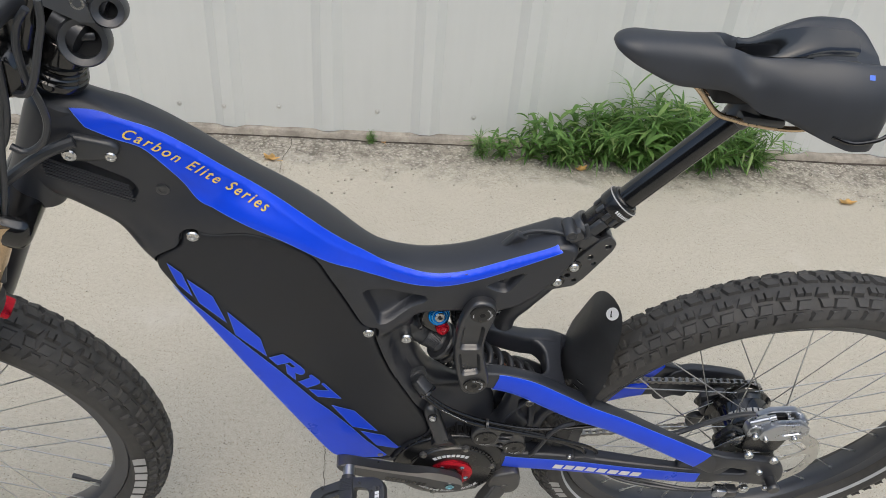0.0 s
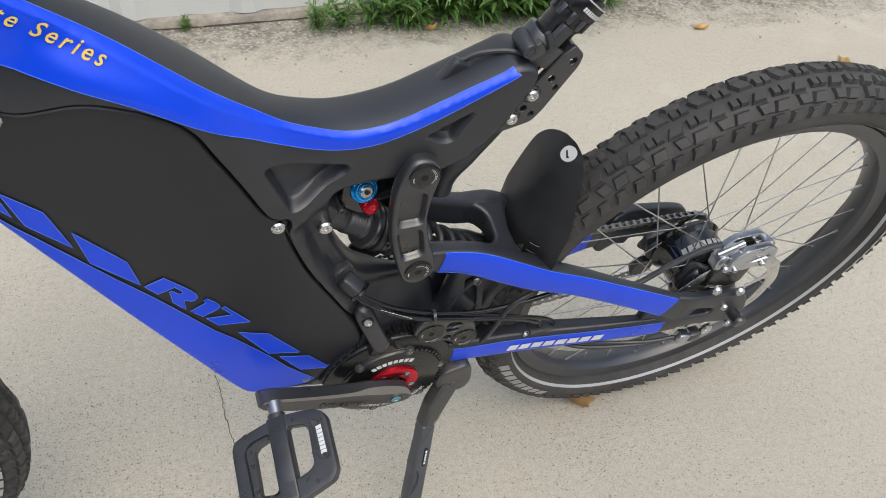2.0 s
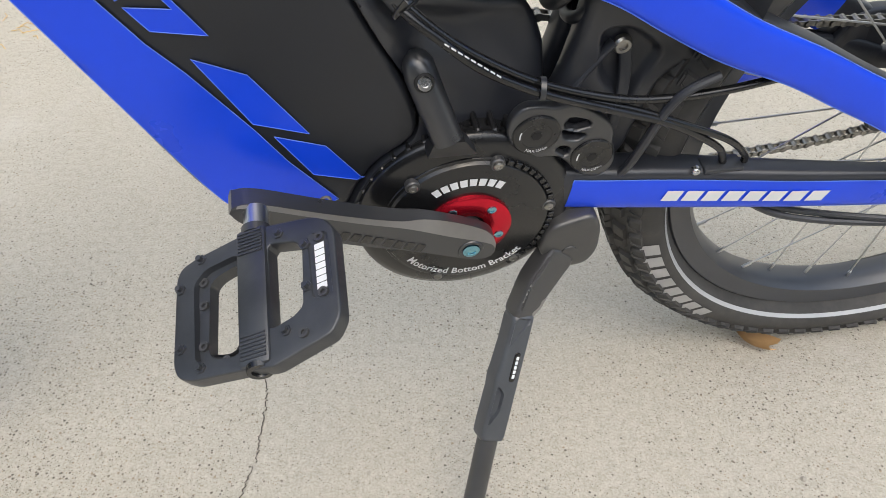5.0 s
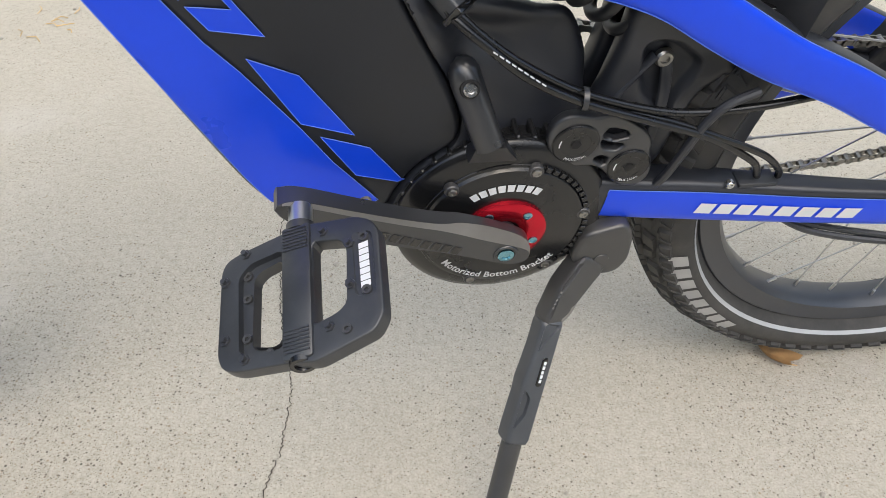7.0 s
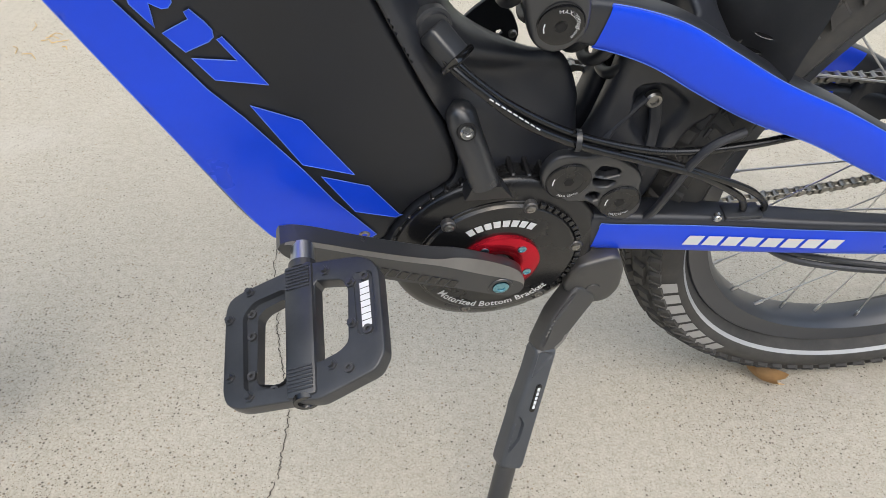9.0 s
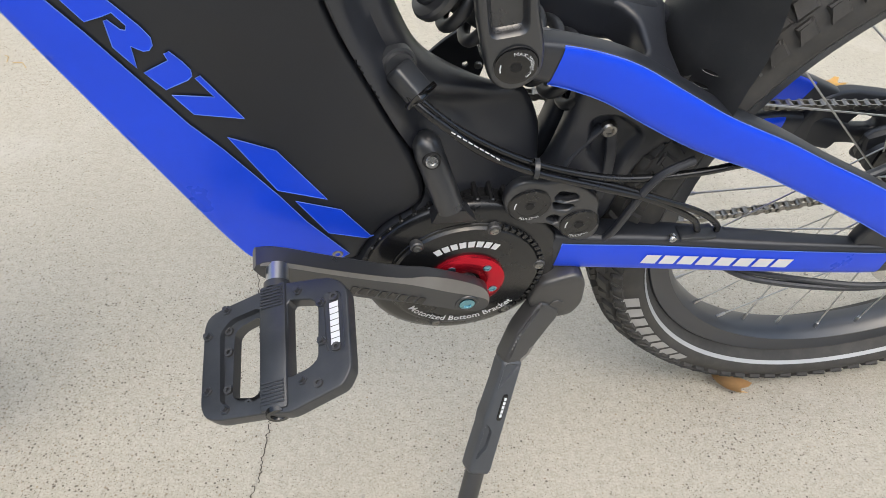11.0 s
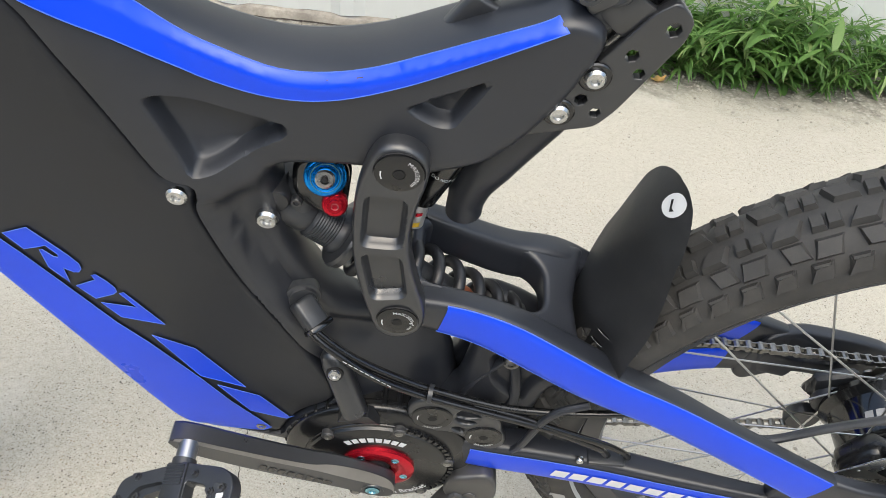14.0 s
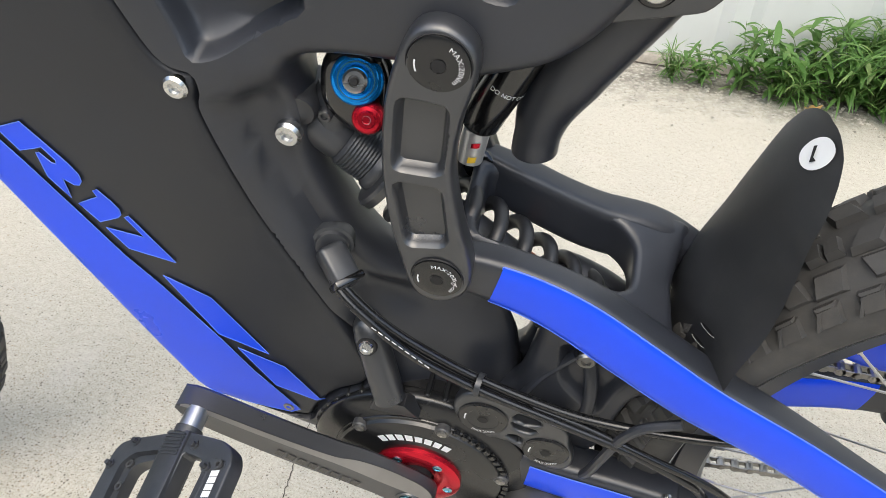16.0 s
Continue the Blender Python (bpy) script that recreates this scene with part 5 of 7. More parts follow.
# dropouts
drop_out = smooth_curve([(-0.150, 0.352), (-0.135, 0.387), (-0.115, 0.397), (-0.07, 0.392), (-0.02, 0.382), (0.014, 0.370), (0.030, 0.347), (0.035, 0.322), (0.028, 0.306), (0.006, 0.303), (-0.03, 0.313), (-0.07, 0.320), (-0.12, 0.318), (-0.145, 0.326)], 5, True)
drop_hole = rounded([(-0.092, 0.346), (-0.080, 0.366), (-0.034, 0.352), (-0.036, 0.340)], 0.006)
drop_shell = Shell(drop_out, 0.0075, 0.004, rim=0.003, holes=[drop_hole], step=0.005)
for s in (-1, 1):
    # the plate runs in behind the stays at its front end
    part("dropout", drop_shell.build(lambda u, w, v, s=s: (u, s * (0.088 - 0.014 * min(1.0, max(0.0, (-0.080 - u) / 0.055)) ** 1.5) + w, v)), M_BLACK, swing, angle=50)
for x, z, r in ((-0.055, 0.407, 0.0075), (-0.005, 0.388, 0.0075), (-0.016, 0.352, 0.006), (-0.023, 0.296, 0.010), (0.016, 0.297, 0.0055)):
    bolt(swing, x, -0.0955, z, r, 0.005, label="bright steel bolt")
part("axle_end", spin([(0, -0.118), (0.009, -0.118), (0.0105, -0.115), (0.0105, -0.112), (0.009, -0.110), (0.0085, -0.094), (0, -0.094)], (0.012, 0, 0.327), 20), M_ANOD, swing, "wheel axle end")

# disc brake caliper: two halves over the disc, with the pads' slot open above
cal_out = rounded([(-0.050, 0.444), (-0.047, 0.462), (-0.030, 0.476), (0.010, 0.478), (0.027, 0.466), (0.031, 0.450), (0.020, 0.438), (-0.014, 0.432), (-0.042, 0.434)], 0.003)
cal_dent = rounded([(-0.020, 0.464), (0.012, 0.466), (0.019, 0.452), (-0.012, 0.446)], 0.003)
cal_shell = Shell(cal_out, 0.0060, 0.0024, rim=0.0040, dents=[(cal_dent, 0.0022, 0.0012)], step=0.0035)
cal = part("caliper", cal_shell.build(at_y(-0.0825)), M_SILVER, bike, "polished silver disc brake caliper", angle=25)
part("caliper_half", cal_shell.build(at_y(-0.0575)), M_SILVER, cal, angle=25)
for x, z, turn, long in ((-0.039, 0.462, -38, 0.015), (0.0215, 0.464, 42, 0.012)):
    part("caliper_bridge", block((long, 0.018, 0.014), Matrix.Translation((x, -0.070, z)) @ Matrix.Rotation(radians(turn), 4, "Y"), 0.0025, segments=2), M_SILVER, cal)
for y in (-0.0745, -0.0655):
    part("brake_pad", block((0.036, 0.0028, 0.026), Matrix.Translation((-0.006, y, 0.456)), 0.0008), M_SHADE, cal, "dark brake pad")
    part("pad_tab", block((0.010, 0.0020, 0.010), Matrix.Translation((-0.004, y, 0.473)), 0.0006), M_STEEL, cal)
part("pad_pin", tube([(-0.004, -0.0900, 0.4735), (-0.004, -0.052, 0.4735)], 0.0023, 10), M_STEEL, cal, "steel pad pin")
part("hose_joint", tube([(-0.064, -0.072, 0.462), (-0.040, -0.074, 0.476), (-0.039, -0.074, 0.4765), (-0.030, -0.0745, 0.4815)], [0.0058, 0.0062, 0.0048, 0.0046], 16), M_SILVER, cal)
part("caliper_wing", Shell(rounded([(-0.066, 0.436), (-0.068, 0.458), (-0.060, 0.466), (-0.046, 0.460), (-0.044, 0.436)], 0.004), 0.009, 0.002, rim=0.007, step=0.004).build(at_y(-0.073)), M_SILVER, cal, angle=30)
for x, z, r in ((-0.058, 0.450, 0.0056), (-0.038, 0.442, 0.0042), (0.010, 0.442, 0.0046)):
    bolt(cal, x, -0.0885, z, r, 0.005, M_STEEL)
part("caliper_mount", Shell(rounded([(-0.058, 0.398), (-0.062, 0.436), (-0.030, 0.430), (0.012, 0.432), (0.006, 0.388), (-0.012, 0.380)], 0.007), 0.007, 0.003, rim=0.004, step=0.005).build(at_y(-0.073)), M_MOTOR, cal, "black caliper mount")

# hub gearing box, tensioner and cable on the far side of the disc
part("gear_box", block((0.055, 0.03, 0.05), Matrix.Translation((-0.060, -0.055, 0.385)) @ Matrix.Rotation(radians(30), 4, "Y"), 0.012, segments=3), M_MOTOR, bike, "black gear cable box on the hub")
part("gear_cable", tube(smooth_curve([(-0.215, -0.066, 0.424), (-0.19, -0.064, 0.422), (-0.165, -0.060, 0.418), (-0.126, -0.060, 0.444), (-0.086, -0.062, 0.468), (-0.058, -0.064, 0.474)], 7), 0.0042, 10), M_PLASTIC, bike, "black cable to the hub")
tens = part("chain_tensioner", spin([(0, -0.012), (0.020, -0.012), (0.0205, -0.006), (0.014, -0.004), (0.014, 0.004), (0.0205, 0.006), (0.020, 0.012), (0, 0.012)], (-0.052, 0.045, 0.340), 24), M_PLASTIC, bike, "black chain tensioner")
part("tensioner_arm", block((0.085, 0.012, 0.024), Matrix.Translation((-0.030, 0.058, 0.318)) @ Matrix.Rotation(radians(25), 4, "Y"), 0.006), M_ANOD, tens)
part("tensioner_arm", block((0.05, 0.02, 0.05), Matrix.Translation((-0.045, 0.052, 0.345)) @ Matrix.Rotation(radians(-20), 4, "Y"), 0.012), M_PLASTIC, tens)
part("pulley", spin([(0, -0.006), (0.018, -0.006), (0.0195, 0), (0.018, 0.006), (0, 0.006)], (-0.060, 0.045, 0.290), 24), M_PLASTIC, tens)

# sprocket, chainring and chain on the right
def toothed(x, z, y, r, teeth, inner):
    pts = []
    for k in range(teeth * 4):
        a = 2 * math.pi * k / (teeth * 4)
        pts.append(((r + (0.004 if k % 4 in (0, 1) else 0.0)) * math.cos(a) + x, (r + (0.004 if k % 4 in (0, 1) else 0.0)) * math.sin(a) + z))
    sh = Shell(np.array(pts), 0.0015, 0.001, rim=0.0008, holes=[circle2(x, z, inner, 40)], step=0.0045)
    return sh.build(at_y(y))


part("sprocket", toothed(0.0, 0.364, 0.046, 0.034, 17, 0.024), M_CHAIN, bike, "steel rear sprocket")
part("chainring", toothed(BB_X, BB_Z, 0.046, 0.076, 38, 0.055), M_ANOD, bike, "black chainring")


run = [(-0.058, 0.270), (-0.13, 0.258), (-0.27, 0.245), (-0.40, 0.240), (-0.50, 0.238)]
lower_run = even(np.array(run), 0.0127, False)
upper_run = even(np.array([(0.0, 0.400), (-0.10, 0.406), (-0.23, 0.413), (-0.40, 0.429), (-0.500, 0.446), (-0.530, 0.440), (-0.565, 0.410)]), 0.0127, False)
wrap = even(np.array([(0.034 * math.cos(a), 0.364 + 0.034 * math.sin(a)) for a in np.linspace(1.5, -1.7, 20)] + [(-0.03, 0.315), (-0.042, 0.300), (-0.042, 0.280), (-0.058, 0.270)]), 0.0127, False)
front_wrap = even(np.array([(BB_X + 0.077 * math.cos(a), BB_Z + 0.077 * math.sin(a)) for a in np.linspace(1.57, 4.71, 20)]), 0.0127, False)
chain = tagged(new("chain"), "oiled steel chain")
chain.parent = bike
outer = bmesh.new()
for s in (-1, 1):
    for dx in (-0.0063, 0.0063):
        spin([(0, -0.0005), (0.0042, -0.0005), (0.0042, 0.0005), (0, 0.0005)], (dx, s * 0.0036, 0), 10, bm=outer)
    block((0.0126, 0.001, 0.0058), Matrix.Translation((0, s * 0.0036, 0)), 0, bm=outer)
for dx in (-0.0063, 0.0063):
    spin([(0, -0.0045), (0.0019, -0.0045), (0.0019, 0.0045), (0, 0.0045)], (dx, 0, 0), 8, bm=outer)
    spin([(0.0038, -0.003), (0.0038, 0.003)], (dx, 0, 0), 10, bm=outer)
first = None
for line in (upper_run, lower_run, wrap, front_wrap):
    for i in range(len(line) - 1):
        (x0, z0), (x1, z1) = line[i], line[i + 1]
        m = Matrix.Translation(((x0 + x1) / 2, 0.046 + (0.0011 if i % 2 else 0), (z0 + z1) / 2)) @ Matrix.Rotation(-math.atan2(z1 - z0, x1 - x0), 4, "Y")
        if first is None:
            first = part("link", outer, M_CHAIN, chain)
            first.matrix_basis = m
        else:
            again(first, m)

# drilled chain guide above the chainring
guide_out = rounded([(-0.5585, 0.4700), (-0.5395, 0.4905), (-0.5245, 0.5030), (-0.5065, 0.4842), (-0.4990, 0.4665), (-0.5030, 0.4508), (-0.5215, 0.4412), (-0.5385, 0.4397)], 0.005)
chain_guide = part("chain_guide", Shell(guide_out, 0.0020, 0.0010, rim=0.0012, holes=[circle2(-0.5166, 0.4673, 0.0030, 14), circle2(-0.5320, 0.4493, 0.0030, 14)], step=0.004).build(at_y(0.0560)), M_SATIN, bike, "black drilled chain guide plate", angle=40)
bolt(chain_guide, -0.5054, 0.0535, 0.4668, 0.0036, 0.0025, M_CHAIN)

# mudguard: a bent plastic shield ahead of the tyre, with a rounded top
G_MID = 0.020
G_Z = [0.450, 0.480, 0.520, 0.550, 0.580, 0.610, 0.636, 0.648, 0.656]
G_X = [-0.3625, -0.3620, -0.3575, -0.3485, -0.3410, -0.3330, -0.3220, -0.3150, -0.3120]
G_WIDE = smooth_curve([(0.440, 0.076), (0.470, 0.079), (0.508, 0.0800), (0.5486, 0.0770), (0.5885, 0.0665), (0.615, 0.0550), (0.6335, 0.0420), (0.6440, 0.0300), (0.6505, 0.0200), (0.6545, 0.0110), (0.6558, 0.005)], 6)


def on_guard(v, z, out=0.0):
    """A place on the front of the shield: v across from its middle, z up; the sheet is folded softly round the tyre."""
    return (float(np.interp(z, G_Z, G_X)) + 0.56 * (math.sqrt(v * v + 0.0005) - 0.02236) - out, G_MID + v, z)


bm = bmesh.new()
rows = []
for i in range(37):
    z = 0.452 + 0.2037 * (1 - (1 - i / 36) ** 1.5)
    w = float(np.interp(z, G_WIDE[:, 0], G_WIDE[:, 1]))
    rows.append([bm.verts.new(on_guard(w * (k / 12 - 1) * (1.0 if k < 12 else 0.84) - 0.011 * min(1.0, max(0.0, (z - 0.600) / 0.055)) ** 1.3, z)) for k in range(25)])
for a, b in zip(rows, rows[1:]):
    for k in range(24):
        bm.faces.new((a[k], a[k + 1], b[k + 1], b[k]))
bmesh.ops.solidify(bm, geom=bm.faces[:], thickness=0.0014)
guard = part("mudguard", bm, M_GUARD, bike, "thin black plastic mudguard", angle=60)
bm = bmesh.new()
ring = [bm.verts.new(on_guard(-0.0218 + 0.0092 * math.cos(a), 0.6412 + 0.0094 * math.sin(a), 0.0012)) for a in np.linspace(0, 2 * math.pi, 24, endpoint=False)]
bm.faces.new(ring)
bmesh.ops.recalc_face_normals(bm, faces=bm.faces)
part("round_mark", bm, M_WHITE, guard, "round white sticker on the mudguard")
bm = bmesh.new()
vs = [bm.verts.new(on_guard(-0.0218 + a, 0.6412 + b, 0.0018)) for a, b in ((-0.0042, -0.0020), (-0.0022, -0.0048), (0.0046, 0.0016), (0.0034, 0.0030), (-0.0012, -0.0018))]
bm.faces.new(vs)
part("round_mark", bm, M_SHADE, guard, "dark tick on the sticker")
for z0, v0 in ((0.5020, -0.0480), (0.5160, -0.0500)):
    rim_line = [on_guard(v0 + 0.0065 * math.cos(a), z0 + 0.0016 * math.sin(a) - 0.0016 * math.cos(a), 0.0008) for a in np.linspace(0, 2 * math.pi, 20, endpoint=False)]
    # the sheet has no hole here: a near-black face paints the slot's shade
    b = bmesh.new()
    b.faces.new([b.verts.new(p) for p in rim_line])
    slot = part("strap_slot", b, M_SHADE, guard, "strap slot drawn as a dark patch on the mudguard")
    part("slot_edge", tube(rim_line[11:20], 0.00022, 5), M_GREY, slot, "pale cut edge of the slot")

# ---- rocker links ----
link_out = smooth_curve([(-0.533, 0.700), (-0.523, 0.711), (-0.508, 0.711), (-0.4965, 0.701), (-0.495, 0.685), (-0.502, 0.655), (-0.504, 0.625), (-0.498, 0.592), (-0.490, 0.562), (-0.492, 0.541), (-0.508, 0.530), (-0.525, 0.536), (-0.534, 0.560), (-0.542, 0.595), (-0.545, 0.632), (-0.542, 0.672)], 5, True)
well_1 = rounded([(-0.5365, 0.672), (-0.5065, 0.670), (-0.5090, 0.6245), (-0.5395, 0.6245)], 0.007)
well_2 = rounded([(-0.5395, 0.6185), (-0.5090, 0.6185), (-0.5030, 0.576), (-0.5310, 0.571)], 0.007)
link_shell = Shell(link_out, 0.0095, 0.004, rim=0.003, dents=[(well_1, 0.0075, 0.0040), (well_2, 0.0075, 0.0040)], step=0.004)


def link_at(s):
    # the lower end stands further out than the upper one
    return lambda u, w, v: (u, s * (0.0360 + (0.70 - v) * 0.090) + w, v)


for s in (-1, 1):
    link = part("rocker_link", link_shell.build(link_at(s)), M_ANOD, bike, "black machined rocker link with two wells", angle=40)
    for x, z, size, word, start in ((-0.514, 0.692, 0.0160, "MAX:20Nm", 62), (-0.510, 0.551, 0.0155, "MAX:200kgf-cm", 108)):
        yy = s * (0.0360 + (0.70 - z) * 0.090) + s * 0.0095
        prof = [(0.004, 0.003), (0.0042, -0.0012), (size * 0.55, -0.0012), (size * 0.9, -0.0014), (size, -0.0006), (size, 0.004)]
        cap = part("pivot_cap", spin([(r, y if s < 0 else -y) for r, y in prof], (x, yy, z), 40), M_MOTOR, link, "glossy black pivot bolt cap")
        part("cap_groove", spin([(size + 0.0002, -s * 0.0002), (size + 0.0009, s * 0.0003), (size + 0.0013, -s * 0.0004)], (x, yy, z), 40), M_SHADE, link)
        if s < 0:
            part("cap_lettering", round_text(word, 0.0040, x, z, size * 0.66, yy - 0.0018, start, spacing=1.05), M_WHITE, link, "white torque lettering")
            part("cap_mark", bars(6, 0.0011, 0.0009, 0.0, 0.0, lambda u, v, x=x, z=z, r=size * 0.72, yy=yy: (x + (r + v) * math.cos(3.5 - u / r), yy - 0.0018, z + (r + v) * math.sin(3.5 - u / r))), M_WHITE, link)
            part("hex_socket", spin([(0, -0.0016), (0.0042, -0.0016)], (x, yy, z), 6), M_SHADE, link)
    part("spindle", spin([(0.018, 0.0), (0.018, -s * 0.014)], (-0.514, s * 0.034, 0.690), 32), M_ANOD, link)

# lower pivot plate
pv_out = smooth_curve([(-0.4965, 0.404), (-0.495, 0.4187), (-0.4872, 0.4281), (-0.4773, 0.430), (-0.4604, 0.4272), (-0.4473, 0.4290), (-0.4291, 0.4185), (-0.4152, 0.4067), (-0.4095, 0.3969), (-0.4085, 0.3873), (-0.4030, 0.3697), (-0.4050, 0.3565), (-0.415, 0.3490), (-0.4317, 0.3544), (-0.4419, 0.3663), (-0.4515, 0.3743), (-0.4616, 0.3767), (-0.4737, 0.3764), (-0.4878, 0.3836)], 4, True)
slots = [rounded([(-0.4534, 0.4069), (-0.4487, 0.4159), (-0.4336, 0.4114), (-0.4293, 0.4051), (-0.4407, 0.4026)], 0.002), rounded([(-0.4536, 0.4036), (-0.4471, 0.4002), (-0.4317, 0.3975), (-0.4376, 0.3913), (-0.4501, 0.3933)], 0.002), rounded([(-0.4564, 0.3824), (-0.4506, 0.3875), (-0.4424, 0.3832), (-0.4443, 0.3746)], 0.002)]
pv_shell = Shell(pv_out, 0.005, 0.003, rim=0.002, holes=slots, step=0.0034)
pivots = part("pivot_plate", pv_shell.build(at_y(-0.0500)), M_ANOD, bike, "black lower pivot link with three slots", angle=40)
for x, z, r in ((-0.474, 0.4025, 0.0190), (-0.4243, 0.3742, 0.0178)):
    cap = part("pivot_cap", spin([(0.0040, 0.003), (0.0042, -0.001), (r * 0.62, -0.001), (r * 0.64, -0.0013), (r * 0.93, -0.0014), (r, -0.0004), (r, 0.004)], (x, -0.0555, z), 44), M_MOTOR, pivots, "glossy black pivot bolt cap")
    part("hex_socket", spin([(0, -0.0014), (0.0045, -0.0014)], (x, -0.0555, z), 6), M_SHADE, cap)
    part("cap_lettering", round_text("MAX:25Nm", 0.0040, x, z, r * 0.86, -0.0573, 240, inner=True), M_WHITE, cap, "white torque lettering")
    part("cap_mark", bars(5, 0.0014, 0.0011, 0.0, 0.0, lambda u, v, x=x, z=z, r=r: (x + (r * 0.68 + v) * math.cos(3.3 - u / (r * 0.68)), -0.0573, z + (r * 0.68 + v) * math.sin(3.3 - u / (r * 0.68)))), M_WHITE, cap)

# ---- shock ----
S0, S1 = Vector((-0.592, 0.0, 0.607)), Vector((-0.395, 0.0, 0.462))
sd = (S1 - S0).normalized()
s_turn = Matrix.Rotation(math.atan2(-sd.z, sd.x), 4, "Y") @ Matrix.Rotation(radians(-90), 4, "Z")
ribs = [(0.0172 + 0.0007 * (k % 2), 0.0135 + 0.0011 * k) for k in range(20)]
shock = part("shock_body", spin([(0, -0.016), (0.011, -0.016), (0.0155, -0.012), (0.0165, -0.006), (0.0165, 0.009), (0.0150, 0.012)] + ribs + [(0.0195, 0.0365), (0.0200, 0.0385), (0.0195, 0.0415), (0.0130, 0.0425), (0.0125, 0.15), (0.0055, 0.152), (0.0055, 0.235), (0, 0.235)], S0, 40, turn=s_turn), M_PLASTIC, bike, "black coil shock body")
turns, n = 7.3, 220
coil = []
for k in range(n + 1):
    f = k / n
    a = turns * 2 * math.pi * f + 0.6
    p = S0 + sd * (0.052 + 0.160 * f)
    side = Vector((0, 1, 0))
    up = sd.cross(side)
    coil.append(p + side * (0.0235 * math.cos(a)) + up * (0.0235 * math.sin(a)))
part("coil_spring", tube(coil, 0.0050, 12), M_SATIN, shock, "satin black steel coil spring")
part("bump_stop", spin([(0, 0.140), (0.011, 0.140), (0.012, 0.148), (0.012, 0.166), (0.009, 0.176), (0, 0.176)], S0, 24, turn=s_turn), M_COPPER, shock, "copper brown bump stop")
part("spring_collar", spin([(0.013, 0.040), (0.0275, 0.0415), (0.0290, 0.044), (0.0285, 0.049), (0.013, 0.050)], S0, 36, turn=s_turn), M_ANOD, shock, "black notched spring collar")
part("spring_seat", spin([(0.0, 0.210), (0.022, 0.210), (0.0245, 0.213), (0.0245, 0.219), (0.012, 0.222), (0, 0.222)], S0, 28, turn=s_turn), M_ANOD, shock)
part("eyelet", spin([(0.0, -0.02), (0.012, -0.02), (0.012, 0.02), (0.0, 0.02)], tuple(S1), 24), M_STEEL, shock)
part("mount_eye", spin([(0.0, -0.019), (0.009, -0.019), (0.0105, -0.016), (0.0105, 0.016), (0.0, 0.016)], (-0.603, 0.0, 0.629), 28), M_SATIN, shock, "black upper mount eye")
part("pivot_disc", spin([(0.0, -0.002), (0.0105, -0.002), (0.0115, 0.0), (0.0115, 0.004), (0.0, 0.004)], (-0.5014, 0.030, 0.569), 28), M_GLOSS, shock, "glossy black far pivot cap")
# the damper head carries the two dials on a rounded plate
head_out = smooth_curve([(-0.5870, 0.6640), (-0.5915, 0.6470), (-0.5900, 0.6310), (-0.5770, 0.6170), (-0.5640, 0.6120), (-0.5540, 0.6200), (-0.5510, 0.6370), (-0.5500, 0.6540), (-0.5560, 0.6700), (-0.5700, 0.6750)], 5, True)
part("shock_head", Shell(head_out, 0.0110, 0.008, rim=0.003, step=0.004).build(at_y(-0.0050)), M_GLOSS, shock, "glossy black damper head", angle=50)
part("shock_head", tube([(-0.584, 0.000, 0.640), (-0.590, 0.000, 0.618), (-0.588, 0.0, 0.604)], [0.0120, 0.0140, 0.0150], 20), M_PLASTIC, shock)
tip = Matrix.Rotation(radians(-24), 4, "X") @ Matrix.Rotation(radians(8), 4, "Z")
dial = [(0, -0.0040), (0.0035, -0.0040), (0.0042, -0.005), (0.0075, -0.005), (0.0085, -0.0042), (0.0088, -0.0034), (0.012, -0.0030), (0.0125, -0.0020), (0.0140, -0.0014), (0.0150, 0.0), (0.0150, 0.008)]
part("dial", spin(dial, (-0.5663, -0.0180, 0.6570), 40, turn=tip), M_BLUEMETAL, shock, "blue anodised damper dial")
part("dial_ring", spin([(0.0098, -0.0031), (0.0100, -0.0039), (0.0107, -0.0039), (0.0109, -0.0031)], (-0.5663, -0.0180, 0.6570), 40, turn=tip), M_TEAL, shock, "pale ring cut into the dial")
bolt(shock, -0.5659, -0.0222, 0.6590, 0.0070, 0.0030, turn=tip, label="steel bolt in the dial")
bolt(shock, -0.5657, -0.0248, 0.6600, 0.0024, 0.0012, M_SHADE, turn=tip, slot=False)
part("dial", spin([(r * 0.62, y) for r, y in dial], (-0.5597, -0.0235, 0.6355), 32, turn=tip), M_REDMETAL, shock, "red anodised damper dial")
bolt(shock, -0.5595, -0.0262, 0.6367, 0.0046, 0.002, turn=tip)
bolt(shock, -0.5888, -0.0140, 0.6265, 0.0045, 0.003, M_ANOD)
can_a, can_b = Vector((-0.5010, 0.004, 0.6235)), Vector((-0.4735, 0.004, 0.6830))
part("reservoir", tube([can_a, can_a.lerp(can_b, 0.05), can_a.lerp(can_b, 0.4), can_b], [0.0110, 0.0130, 0.0130, 0.0130], 32), M_GLOSS, shock, "glossy black damper reservoir")
cd = (can_b - can_a).normalized()


def on_can(u, v):
    a = math.pi * 1.5 + 0.55 - u / 0.0133
    side, up = Vector((0, 1, 0)), cd.cross(Vector((0, 1, 0))).normalized()
    p = can_a.lerp(can_b, 0.50) + cd * v
    return p + (side * math.sin(a) + up * math.cos(a)) * 0.0133


part("can_lettering", write("DO NOT OPEN", 0.0040, on_can), M_WHITE, shock, "white warning lettering")
lab_a, lab_b = Vector((-0.5045, 0.002, 0.5980)), Vector((-0.5005, 0.003, 0.6220))
part("can_label", tube([lab_a, lab_b], 0.0085, 24), M_LABEL, shock, "silver warning label")
ld = (lab_b - lab_a).normalized()
